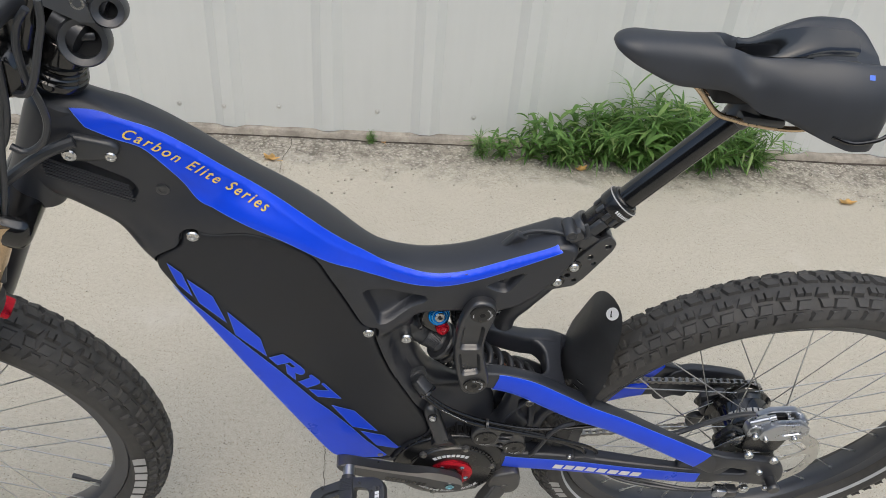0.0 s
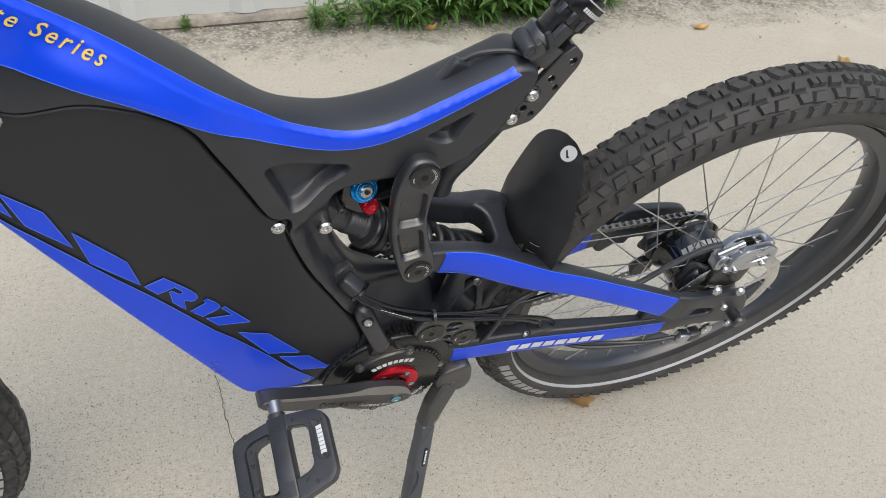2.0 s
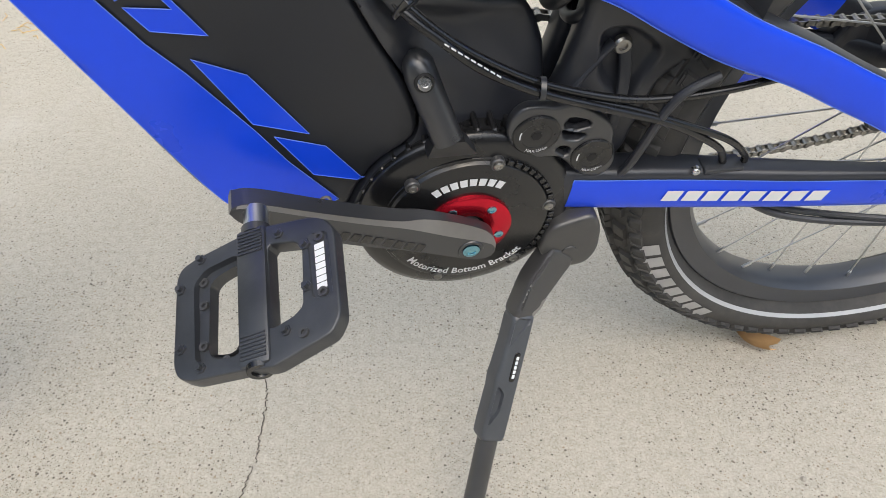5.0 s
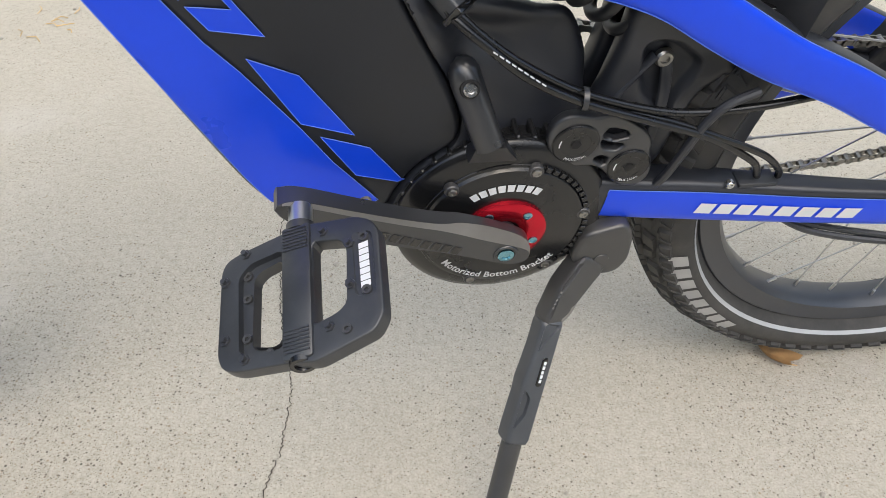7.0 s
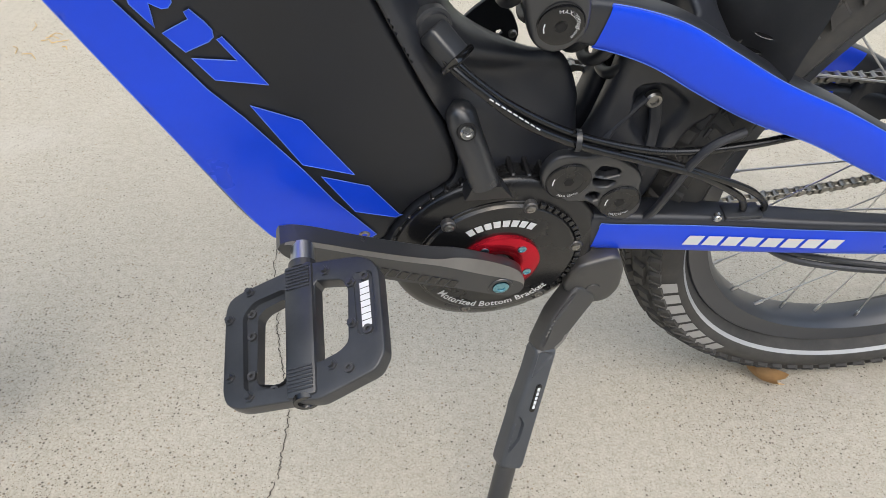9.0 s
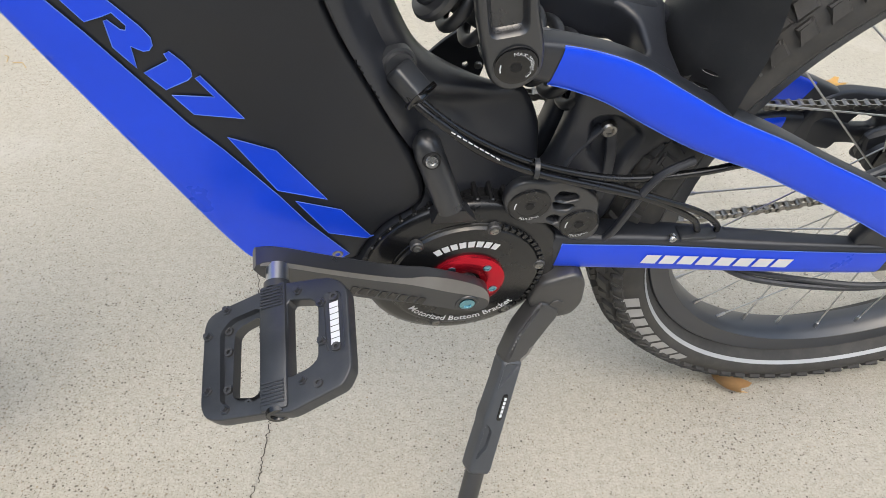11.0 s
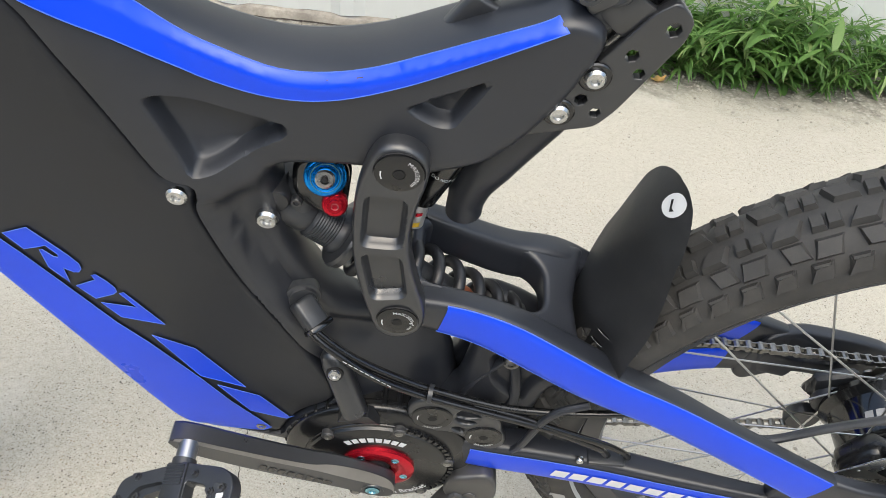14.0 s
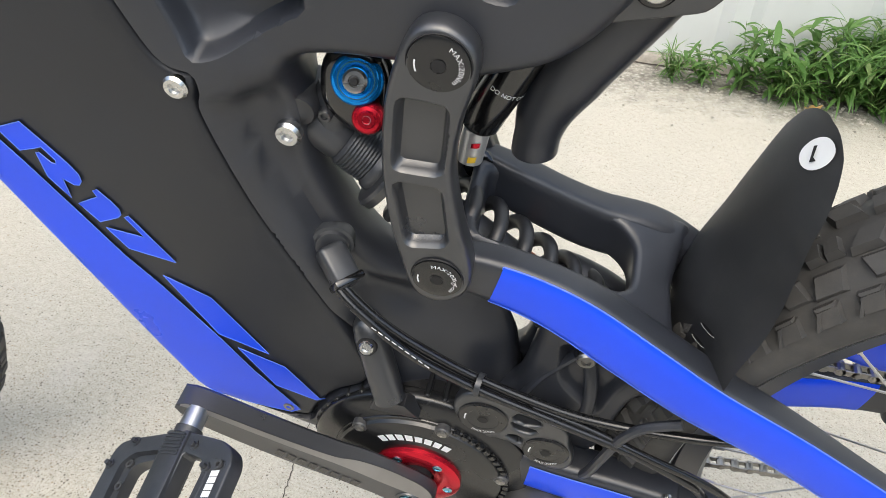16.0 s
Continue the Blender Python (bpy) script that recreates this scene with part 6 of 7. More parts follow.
for v0, v1, mat, tag in ((0.014, 0.0175, M_REDMETAL, "red block print on the label"), (0.0025, 0.0070, M_YELLOW, "yellow warning sign on the label")):
    b = bmesh.new()
    grid = [[b.verts.new(lab_a + ld * v + Vector((0.0089 * math.sin(a), -0.0089 * math.cos(a), 0))) for a in np.linspace(-0.05, 0.55, 6)] for v in (v0, v1)]
    for k in range(5):
        b.faces.new((grid[0][k], grid[0][k + 1], grid[1][k + 1], grid[1][k]))
    part("label_print", b, mat, shock, tag)

# ---- motor and crank ----
motor = part("motor", spin([(0, 0.05), (0.060, 0.05), (0.083, 0.044), (0.087, 0.036), (0.088, -0.040), (0.0900, -0.0410), (0.0915, -0.0430), (0.0915, -0.0490), (0.0900, -0.0515), (0.0830, -0.0550), (0.0725, -0.0570), (0.0, -0.0570)], (BB_X, 0, BB_Z), 72), M_MOTOR, bike, "black round motor casing at the bottom bracket")
first = None
for k in range(34):
    # cooling fins along the casing, in groups with bare stretches between them
    a = radians(36 + k * 4.3)
    if k % 2 or k in (6, 14, 16):
        continue
    m = Matrix.Translation((BB_X + 0.0888 * math.cos(a), -0.0045, BB_Z + 0.0888 * math.sin(a))) @ Matrix.Rotation(-a, 4, "Y")
    if first is None:
        first = part("cooling_fin", block((0.0090, 0.088, 0.0042), None, 0.0012, segments=1), M_MOTOR, motor)
        first.matrix_basis = m
    else:
        again(first, m)
first = None
for k in range(-9, 12):
    a = radians(6.0 * k)
    m = Matrix.Translation((BB_X + 0.0722 * math.cos(a), -0.0582, BB_Z + 0.0722 * math.sin(a))) @ Matrix.Rotation(-a, 4, "Y")
    if first is None:
        first = part("tooth", block((0.0046, 0.0056, 0.0050), None, 0.0004, segments=1), M_MOTOR, motor)
        first.matrix_basis = m
    else:
        again(first, m)
FACE = -0.0620
face = part("face_plate", spin([(0.0, FACE), (0.0665, FACE), (0.0685, FACE + 0.0008), (0.0700, FACE + 0.0034), (0.0722, FACE + 0.0040), (0.0728, FACE + 0.0050), (0.0728, FACE + 0.007), (0, FACE + 0.007)], (BB_X, 0, BB_Z), 72), M_MOTOR, motor, "black printed motor face plate")
part("plate_lettering", round_text("Motorized Bottom Bracket", 0.0104, BB_X, BB_Z, 0.0635, FACE - 0.0006, 216, inner=True, spacing=1.03, bold=0.0002), M_WHITE, motor, "white lettering round the plate")
each_bar("name_block", 8, 0.0058, 0.0078, 0.0, 0.0017, lambda u, v: (BB_X + (0.0470 + v) * math.cos(radians(127) - u / 0.05), FACE - 0.0006, BB_Z + (0.0470 + v) * math.sin(radians(127) - u / 0.05)), M_WHITE, motor, "white block mark")
red = part("red_ring", spin([(0.014, FACE - 0.0025), (0.0185, FACE - 0.0035), (0.0215, FACE - 0.0055), (0.0335, FACE - 0.0055), (0.0362, FACE - 0.0040), (0.0362, FACE + 0.001), (0.014, FACE + 0.001)], (BB_X, 0, BB_Z), 56), M_REDMETAL, motor, "red anodised ring behind the crank")
# five ears of the plate carry its screws
for deg, tag in ((74, 1), (11, 2), (-49, 3), (-109, 4), (133, 5)):
    a = radians(deg)
    px, pz = BB_X + 0.0690 * math.cos(a), BB_Z + 0.0690 * math.sin(a)
    part("screw_ear", spin([(0.0, FACE - 0.0004), (0.0054, FACE - 0.0004), (0.0062, FACE + 0.0006), (0.0062, FACE + 0.006), (0, FACE + 0.006)], (px, 0, pz), 20), M_STAND, motor)
    bolt(motor, px, FACE - 0.0006, pz, 0.0038, 0.0014, M_CHAIN)
for k in range(5):
    a = radians(52 - 72 * k)
    bolt(motor, BB_X + 0.0278 * math.cos(a), FACE - 0.0055, BB_Z + 0.0278 * math.sin(a), 0.0040, 0.0012, M_TEAL)
# spout that leads the wires into the motor
spout = part("wire_spout", tube([(-0.5660, -0.0300, 0.4700), (-0.5652, -0.0330, 0.4675), (-0.5640, -0.0362, 0.4640), (-0.5618, -0.0400, 0.4560), (-0.5435, -0.0590, 0.4090)], [0.0045, 0.0092, 0.0116, 0.0122, 0.0118], 28), M_ANOD, bike, "black wire cover tube over the motor", angle=50)
part("spout_recess", spin([(0.0, -0.0006), (0.0070, -0.0006), (0.0076, 0.002)], (-0.5612, -0.0520, 0.4580), 20, turn=Matrix.Rotation(radians(-28), 4, "X")), M_SHADE, spout)
bolt(spout, -0.5612, -0.0524, 0.4580, 0.0054, 0.0030, turn=Matrix.Rotation(radians(-28), 4, "X"), label="bright steel socket bolt")
part("spout_foot", skin(np.array([[(-0.5432 + a * 0.0115, -0.0585 + b * 0.0060, 0.4110) for a, b in ((-1, -1), (1, -1), (1, 1), (-1, 1))], [(-0.5410 + a * 0.0165, -0.0560 + b * 0.0080, 0.4010) for a, b in ((-1, -1), (1, -1), (1, 1), (-1, 1))], [(-0.5400 + a * 0.0190, -0.0520 + b * 0.0110, 0.3960) for a, b in ((-1, -1), (1, -1), (1, 1), (-1, 1))]])), M_SATIN, bike)

# crank arm: a deep bar with a bare chamfer along its upper outer edge
CR0, CR1 = np.array([-0.5245, 0.312]), np.array([-0.6905, 0.388])
L_ARM = float(np.linalg.norm(CR1 - CR0))
dirv = (CR1 - CR0) / L_ARM
nrm = np.array([-dirv[1], dirv[0]]) * -1
ARM = smooth_curve([(-0.0210, 0.0040, -0.0050, 0.0008), (-0.0160, 0.0135, -0.0105, 0.0040), (-0.004, 0.0195, -0.0145, 0.0085), (0.025, 0.0212, -0.0150, 0.0105), (0.052, 0.0200, -0.0155, 0.0085), (0.070, 0.0160, -0.0170, 0.0048), (0.10, 0.0128, -0.0185, 0.0040), (0.14, 0.0108, -0.0185, 0.0036), (0.172, 0.0100, -0.0165, 0.0034), (0.188, 0.0075, -0.0120, 0.0028), (0.1960, 0.0020, -0.0050, 0.0010)], 4)


def arm_at(along_arm, across, y):
    p = CR0 + dirv * along_arm + nrm * across
    return (p[0], y, p[1])


rings, strip = [], []
for s_, wt, wb, ch in ARM:
    f = min(1.0, max(0.0, s_ / L_ARM))
    yo, yi = -0.0868 - 0.0062 * f, -0.0690 - 0.0035 * f
    e = min(0.003, 0.25 * (wt - wb))
    rings.append([arm_at(s_, w, y) for y, w in ((yi - e, wb), (yo + e, wb), (yo, wb + e), (yo, wt - ch), (yo + 0.62 * ch, wt), (yi - e, wt), (yi, wt - e), (yi, wb + e))])
    strip.append((arm_at(s_, wt - ch + 0.0003, yo - 0.0003), arm_at(s_, wt + 0.0001, yo + 0.62 * ch - 0.0004)))
crank = part("crank_arm", skin(np.array(rings)), M_ANOD, bike, "black crank arm with a bare machined bevel", angle=24)
bm = bmesh.new()
rows = [[bm.verts.new(p) for p in pair] for pair in strip[1:-2]]
for a, b in zip(rows, rows[1:]):
    bm.faces.new((a[0], b[0], b[1], a[1]))
bmesh.ops.recalc_face_normals(bm, faces=bm.faces)
part("machined_edge", bm, M_BEVEL, crank, "bare machined bevel along the arm", angle=24)
part("crank_axle", spin([(0.0120, -0.05), (0.0145, -0.070), (0.0, -0.070)], (CR0[0], 0, CR0[1]), 32), M_ANOD, crank)
part("bolt_ring", spin([(0.0074, -0.0866), (0.0080, -0.0880), (0.0104, -0.0880), (0.0112, -0.0862)], (CR0[0], 0, CR0[1]), 32), M_ANOD, crank)
bolt(crank, CR0[0], -0.0876, CR0[1], 0.0070, 0.002, M_TEAL, "blue steel crank bolt")
for k in range(8):
    s0 = 0.112 - 0.0092 * k
    quad = [arm_at(s0 + a - 0.10 * b, -0.0110 + b, -0.0868 - 0.0062 * s0 / L_ARM - 0.0005) for a, b in ((0, 0), (-0.0066, 0), (-0.0066, 0.0085), (0, 0.0085))]
    b = bmesh.new()
    b.faces.new([b.verts.new(p) for p in quad])
    part("pressed_mark", b, M_GLOSS, crank, "block mark pressed into the arm")

# ---- pedal ----
PED_U, PED_V, PED_N = Vector((0.9143, -0.0799, 0.3972)), Vector((0.0260, 0.9899, 0.1392)), Vector((-0.4043, -0.1169, 0.9071))
pedal_m = Matrix.Translation((-0.6865, -0.1554, 0.3803)) @ Matrix((PED_U, PED_V, PED_N)).transposed().to_4x4()
# in the pedal's own plane: u along the bicycle, v towards it, w through the platform
PEDAL_OUT = rounded([(-0.0125, 0.0435), (-0.045, 0.0375), (-0.0565, 0.0335), (-0.0605, 0.0255), (-0.0615, -0.0390), (-0.0580, -0.0480), (-0.0480, -0.0525), (-0.010, -0.0555), (0.010, -0.0590), (0.0515, -0.0480), (0.0585, -0.0370), (0.0590, 0.0255), (0.0540, 0.0345), (0.0440, 0.0400), (0.0340, 0.0415), (0.009, 0.0450)], 0.004)
HOLE_A = rounded([(-0.0350, 0.0135), (-0.0300, 0.0185), (-0.0130, 0.0230), (-0.0140, -0.0385), (-0.0200, -0.0410), (-0.0360, -0.0370)], 0.0025)
HOLE_B = rounded([(0.0105, 0.0295), (0.0305, 0.0250), (0.0350, 0.0175), (0.0330, -0.0235), (0.0265, -0.0285), (0.0095, -0.0330)], 0.003)
RIM_A = rounded([(-0.0465, 0.0170), (-0.0375, 0.0260), (-0.0122, 0.0300), (-0.0128, -0.0450), (-0.0450, -0.0410)], 0.004)
TRAY_B = rounded([(0.0395, 0.0270), (0.0540, 0.0255), (0.0545, -0.0225), (0.0400, -0.0210)], 0.002)
ped_shell = Shell(PEDAL_OUT, 0.0070, 0.0013, rim=0.0052, holes=[HOLE_A, HOLE_B], dents=[(RIM_A, 0.0048, 0.0009), (TRAY_B, 0.0010, 0.0006)], step=0.0034)


def ped_to(u, w, v):
    return pedal_m @ Vector((u, v, w))


pedal = part("pedal", ped_shell.build(ped_to), M_NYLON, bike, "black nylon platform pedal", angle=28)
spine = bmesh.new()
block((0.0225, 0.101, 0.0190), pedal_m @ Matrix.Translation((-0.0015, -0.0045, 0.0)), 0.0030, bm=spine, segments=2)
part("pedal_spine", spine, M_NYLON, pedal)
first = None
for v0 in (0.0265, -0.0500):
    for k in range(7):
        m = pedal_m @ Matrix.Translation((-0.0015, v0 + k * 0.0026, 0.0096))
        if first is None:
            first = part("ridge", block((0.018, 0.0013, 0.0014), None, 0), M_NYLON, pedal)
            first.matrix_basis = m
        else:
            again(first, m)
pin = tube([(0, 0, -0.001), (0, 0, 0.0048)], 0.0021, 8)
tube([(0, 0, -0.001), (0, 0, 0.0016)], 0.0038, 6, bm=pin)
first = None
for u, v in ((-0.0405, -0.0457), (-0.0565, 0.0158), (-0.0555, -0.0285), (-0.0407, 0.0345), (0.0188, 0.0350), (0.0370, -0.0112), (0.0205, -0.0375), (0.0375, 0.0198)):
    m = pedal_m @ Matrix.Translation((u, v, 0.0066))
    if first is None:
        first = part("pin", pin, M_ANOD, pedal, "black steel grip pin")
        first.matrix_basis = m
    else:
        again(first, m)
sock = spin([(0.0014, 0.0003), (0.0017, -0.001), (0.0034, -0.0012), (0.0036, 0.0004)], n=12, turn=Matrix.Rotation(radians(-90), 4, "X"))
first = None
for u, v, w in ((0.0330, -0.0425, 0.0076), (0.0479, -0.0182, 0.0068), (0.0480, 0.0225, 0.0068), (-0.0410, 0.0185, 0.0030), (-0.0410, 0.0010, 0.0030), (-0.0410, -0.0290, 0.0030), (-0.0240, -0.0435, 0.0030)):
    m = pedal_m @ Matrix.Translation((u, v, w))
    if first is None:
        first = part("socket_screw", sock, M_STAND, pedal, "black socket screw")
        first.matrix_basis = m
    else:
        again(first, m)
each_bar("name_block", 7, 0.0043, 0.0070, 0.1, 0.0006, lambda u, v: ped_to(0.0440 + v, 0.0066, -0.0160 + u), M_WHITE, pedal, "white block mark")
part("pedal_axle", tube([pedal_m @ Vector((-0.0015, 0.0660, 0)), pedal_m @ Vector((-0.0015, 0.0440, 0))], 0.0088, 24), M_SILVER, pedal, "bright steel pedal axle")
part("axle_collar", tube([pedal_m @ Vector((-0.0015, 0.0500, 0)), pedal_m @ Vector((-0.0015, 0.0440, 0))], 0.0105, 24), M_ANOD, pedal)
part("end_cap", spin([(0.0, 0.0), (0.005, 0.0), (0.0055, -0.0015), (0.0085, -0.0015), (0.0092, 0.002)], tuple(pedal_m @ Vector((-0.0015, -0.0560, 0.0015))), 24), M_GLOSS, pedal, "glossy black axle end cap")

# ---- kickstand ----
stand = part("kickstand", Shell(rounded([(-0.452, 0.318), (-0.415, 0.318), (-0.403, 0.300), (-0.399, 0.262), (-0.408, 0.238), (-0.425, 0.234), (-0.452, 0.262)], 0.012), 0.012, 0.004, rim=0.006, step=0.005).build(at_y(-0.040)), M_STAND, bike, "dark grey alloy kickstand bracket")
part("stand_hinge", Shell(rounded([(-0.456, 0.268), (-0.450, 0.302), (-0.412, 0.314), (-0.402, 0.297), (-0.399, 0.264), (-0.407, 0.246), (-0.432, 0.243)], 0.011), 0.011, 0.004, rim=0.006, step=0.004).build(at_y(-0.056)), M_STAND, stand, "rounded hinge of the kickstand", angle=40)
part("hinge_pin", spin([(0, -0.0680), (0.0070, -0.0680), (0.0074, -0.0672), (0.0074, -0.060), (0, -0.060)], (-0.427, 0, 0.268), 28), M_STAND, stand)
K0, K1, K2, K3 = Vector((-0.438, -0.060, 0.262)), Vector((-0.4715, -0.088, 0.2150)), Vector((-0.5075, -0.158, 0.1118)), Vector((-0.546, -0.242, 0.014))


def down_leg(a, b):
    """Places on a leg from a to b: s down its length, w towards its far face, v across to the rear."""
    z = (b - a).normalized()
    y = Vector((0, 1, 0)) - z * z.y
    y.normalize()
    x = y.cross(z)
    x = x if x.x > 0 else -x
    return lambda s, w, v: tuple(a + z * s + y * w + x * v)


knee_at, sleeve_at = down_leg(K0, K1), down_leg(K1, K2)
kl, sl = (K1 - K0).length, (K2 - K1).length
part("stand_knee", Shell(rounded([(-0.006, -0.0120), (-0.004, 0.0155), (0.006, 0.0175), (0.012, 0.0160), (kl + 0.004, 0.0085), (kl + 0.006, -0.0100), (kl * 0.5, -0.0160)], 0.003), 0.0115, 0.0035, rim=0.007, dents=[(rounded([(0.004, -0.0125), (0.002, -0.0085), (kl * 0.6, -0.0115), (kl, -0.0062), (kl, -0.0085), (kl * 0.5, -0.0145)], 0.001), 0.0025, 0.0012)], step=0.004).build(knee_at), M_STAND, stand, angle=35)
part("worn_patch", Shell(rounded([(kl * 0.62, 0.0105), (kl * 0.70, 0.0070), (kl * 0.78, 0.0085), (kl * 0.92, 0.0045), (kl * 0.97, 0.0075), (kl * 0.80, 0.0108)], 0.0008), 0.0004, 0.0003, rim=0.0002, step=0.002).build(lambda s, w, v: knee_at(s, w - 0.0113, v)), M_BEVEL, stand, "bare metal chip on the knee")
leaf = rounded([(0.003, -0.0075), (0.003, 0.0085), (0.034, -0.0080)], 0.002)
pocket = rounded([(0.070, -0.0085), (0.079, -0.0010), (0.097, -0.0010), (0.113, -0.0095), (0.078, -0.0098)], 0.0012)
sleeve_shell = Shell(rounded([(0.0, -0.0105), (-0.002, 0.0115), (sl * 0.5, 0.0120), (sl, 0.0125), (sl, -0.0125), (0.114, -0.0128), (0.078, -0.0120), (0.066, -0.0132), (0.056, -0.0120), (0.030, -0.0105)], 0.0025), 0.0122, 0.004, rim=0.007, dents=[(leaf, 0.0022, 0.0012), (pocket, 0.0034, 0.0012)], step=0.004)
part("stand_sleeve", sleeve_shell.build(sleeve_at), M_SLEEVE, stand, "grey moulded sleeve of the kickstand", angle=35)
part("stand_badge", Shell(rounded([(0.036, -0.0005), (0.036, 0.0055), (0.066, 0.0055), (0.066, -0.0005)], 0.0028), 0.0006, 0.0004, rim=0.0002, step=0.002).build(lambda s, w, v: sleeve_at(s, w - 0.0122, v)), M_GLOSS, stand, "black oval badge")
part("stand_mark", bars(5, 0.0036, 0.0028, 0.0, 0.0010, lambda u, v: sleeve_at(0.040 + u, -0.0131, 0.0015 + v)), M_WHITE, stand, "white block marks on the badge")
part("stand_leg", tube([K2 + (K1 - K2) * 0.05, K3], 0.0102, 18), M_STAND, stand, "round lower leg of the kickstand")
part("stand_foot", tube([K3 + (K2 - K3) * 0.12, K3 + Vector((0, 0, 0))], [0.013, 0.016], 18), M_RUBBER, stand, "rubber foot of the kickstand")

# ---- cables along the frame ----
port_y = -0.027
port = part("cable_port", spin([(0, -0.006), (0.0110, -0.006), (0.0120, -0.0035), (0.0140, -0.0030), (0.0145, 0.0), (0.0145, 0.012), (0, 0.012)], (-0.588, port_y, 0.532), 32, turn=Matrix.Rotation(radians(14), 4, "Z") @ Matrix.Rotation(radians(-10), 4, "X")), M_PLASTIC, bike, "black rubber cable port")
boot_at = Vector((-0.580, -0.041, 0.5255))
part("port_boot", block((0.019, 0.017, 0.030), Matrix.Translation(boot_at) @ Vector((0.62, -0.55, -0.56)).to_track_quat("Z", "Y").to_matrix().to_4x4(), 0.0035, segments=3), M_PLASTIC, port)
part("boot_collar", block((0.0215, 0.0195, 0.005), Matrix.Translation(boot_at + Vector((0.62, -0.55, -0.56)) * 0.0115) @ Vector((0.62, -0.55, -0.56)).to_track_quat("Z", "Y").to_matrix().to_4x4(), 0.0015), M_GLOSS, port)
CABLES = [
    ([(-0.590, -0.032, 0.531), (-0.580, -0.048, 0.524), (-0.556, -0.056, 0.503), (-0.525, -0.058, 0.480), (-0.478, -0.057, 0.453), (-0.421, -0.057, 0.434), (-0.379, -0.056, 0.428), (-0.33, -0.056, 0.431), (-0.285, -0.055, 0.438), (-0.25, -0.06, 0.447)], 0.0042),
    ([(-0.589, -0.034, 0.528), (-0.577, -0.053, 0.517), (-0.553, -0.061, 0.498), (-0.523, -0.064, 0.474), (-0.478, -0.063, 0.449), (-0.421, -0.062, 0.427), (-0.368, -0.061, 0.406), (-0.318, -0.058, 0.374), (-0.303, -0.053, 0.352), (-0.300, -0.05, 0.346)], 0.0040),
    ([(-0.44, -0.058, 0.434), (-0.40, -0.058, 0.421), (-0.353, -0.060, 0.402), (-0.310, -0.058, 0.380), (-0.286, -0.054, 0.358), (-0.280, -0.051, 0.346)], 0.0038),
]
for pts, r in CABLES:
    part("cable", tube(smooth_curve(pts, 7), 0.82 * r, 12), M_MOTOR, bike, "glossy black cable clipped along the frame")
part("cable_print", bars(9, 0.004, 0.0016, 0.2, 0.0016, lambda u, v: tuple(Vector((-0.552, -0.0652, 0.4982)) + (Vector((-0.505, -0.0690, 0.4650)) - Vector((-0.552, -0.0652, 0.4982))).normalized() * u + Vector((0, 0, v)))), M_WHITE, bike, "white block print on the cable")
part("cable_tie", spin([(0.0078, -0.002), (0.0086, -0.002), (0.0086, 0.002), (0.0078, 0.002)], (-0.478, -0.060, 0.451), 16, turn=Matrix.Rotation(radians(80), 4, "Z"), shut=True), M_PLASTIC, bike)
part("cable_guide", block((0.036, 0.018, 0.005), Matrix.Translation((-0.302, -0.052, 0.3455)), 0.002), M_PLASTIC, bike, "black cable entry plate on the stay")
bolt(bike, -0.328, -0.058, 0.3475, 0.004, 0.003)
for dz, yy in ((0.0, -0.062), (0.005, -0.066)):
    part("cable", tube(smooth_curve([(-0.27, -0.05, 0.300), (-0.235, yy, 0.292 - dz), (-0.18, yy - 0.012, 0.286 - dz), (-0.12, -0.088, 0.286 - dz), (-0.075, -0.092, 0.287)], 7), 0.0032, 8), M_PLASTIC, bike, "black cable under the stay")
part("cable_clamp", block((0.022, 0.016, 0.020), Matrix.Translation((-0.062, -0.094, 0.287)) @ Matrix.Rotation(radians(10), 4, "Y"), 0.003), M_SILVER, bike, "silver cable end clamp")
part("clamp_block", block((0.020, 0.018, 0.018), Matrix.Translation((-0.042, -0.094, 0.286)), 0.003), M_ANOD, bike)

# ---- seat post and saddle ----
P1, P0 = Vector((-0.240, 0, 1.004)), Vector((-0.412, 0, 0.778))
pd = (P1 - P0).normalized()
post = part("seat_post", tube([P0, P1], 0.0150, 32), M_GLOSS, bike, "glossy black dropper seat post")
post_turn = Matrix.Rotation(math.atan2(pd.x, pd.z), 4, "Y") @ Matrix.Rotation(radians(90), 4, "X")
base = P0.lerp(P1, 0.345) - pd * 0.028
collar = part("post_collar", spin([(0.0150, 0.031), (0.0182, 0.031), (0.0192, 0.0295), (0.0194, 0.0280), (0.0218, 0.0270), (0.0226, 0.0250), (0.0226, 0.0100), (0.0215, 0.0080), (0.0200, 0.0060), (0.0200, -0.0040), (0.0180, -0.0070), (0.0180, -0.0620), (0.0, -0.0620)], tuple(base), 40, turn=post_turn), M_MOTOR, post, "black stepped post collar")
part("collar_line", spin([(0.0222, 0.0268), (0.0229, 0.0262), (0.0229, 0.0254)], tuple(base), 40, turn=post_turn), M_GREY, collar, "pale line round the collar")
post_up = pd.cross(Vector((0, 1, 0))).normalized()


def on_post(u, v, r):
    """A place on the post: u round its near side, v up its axis from the collar's foot."""
    a = u / r
    return base + pd * v + (Vector((0, -1, 0)) * math.cos(a) + post_up * math.sin(a)) * r


part("collar_print", bars(9, 0.0020, 0.0045, 0.0, 0.0009, lambda u, v: tuple(on_post(-0.014 + u, 0.0150 + v, 0.0229))), M_WHITE, collar, "white block print round the collar")
part("post_mark", bars(4, 0.0024, 0.0050, 0.2, 0.0010, lambda u, v: tuple(on_post(-0.010 + u, -0.0400 + v, 0.0183))), M_WHITE, collar, "white block mark on the post")
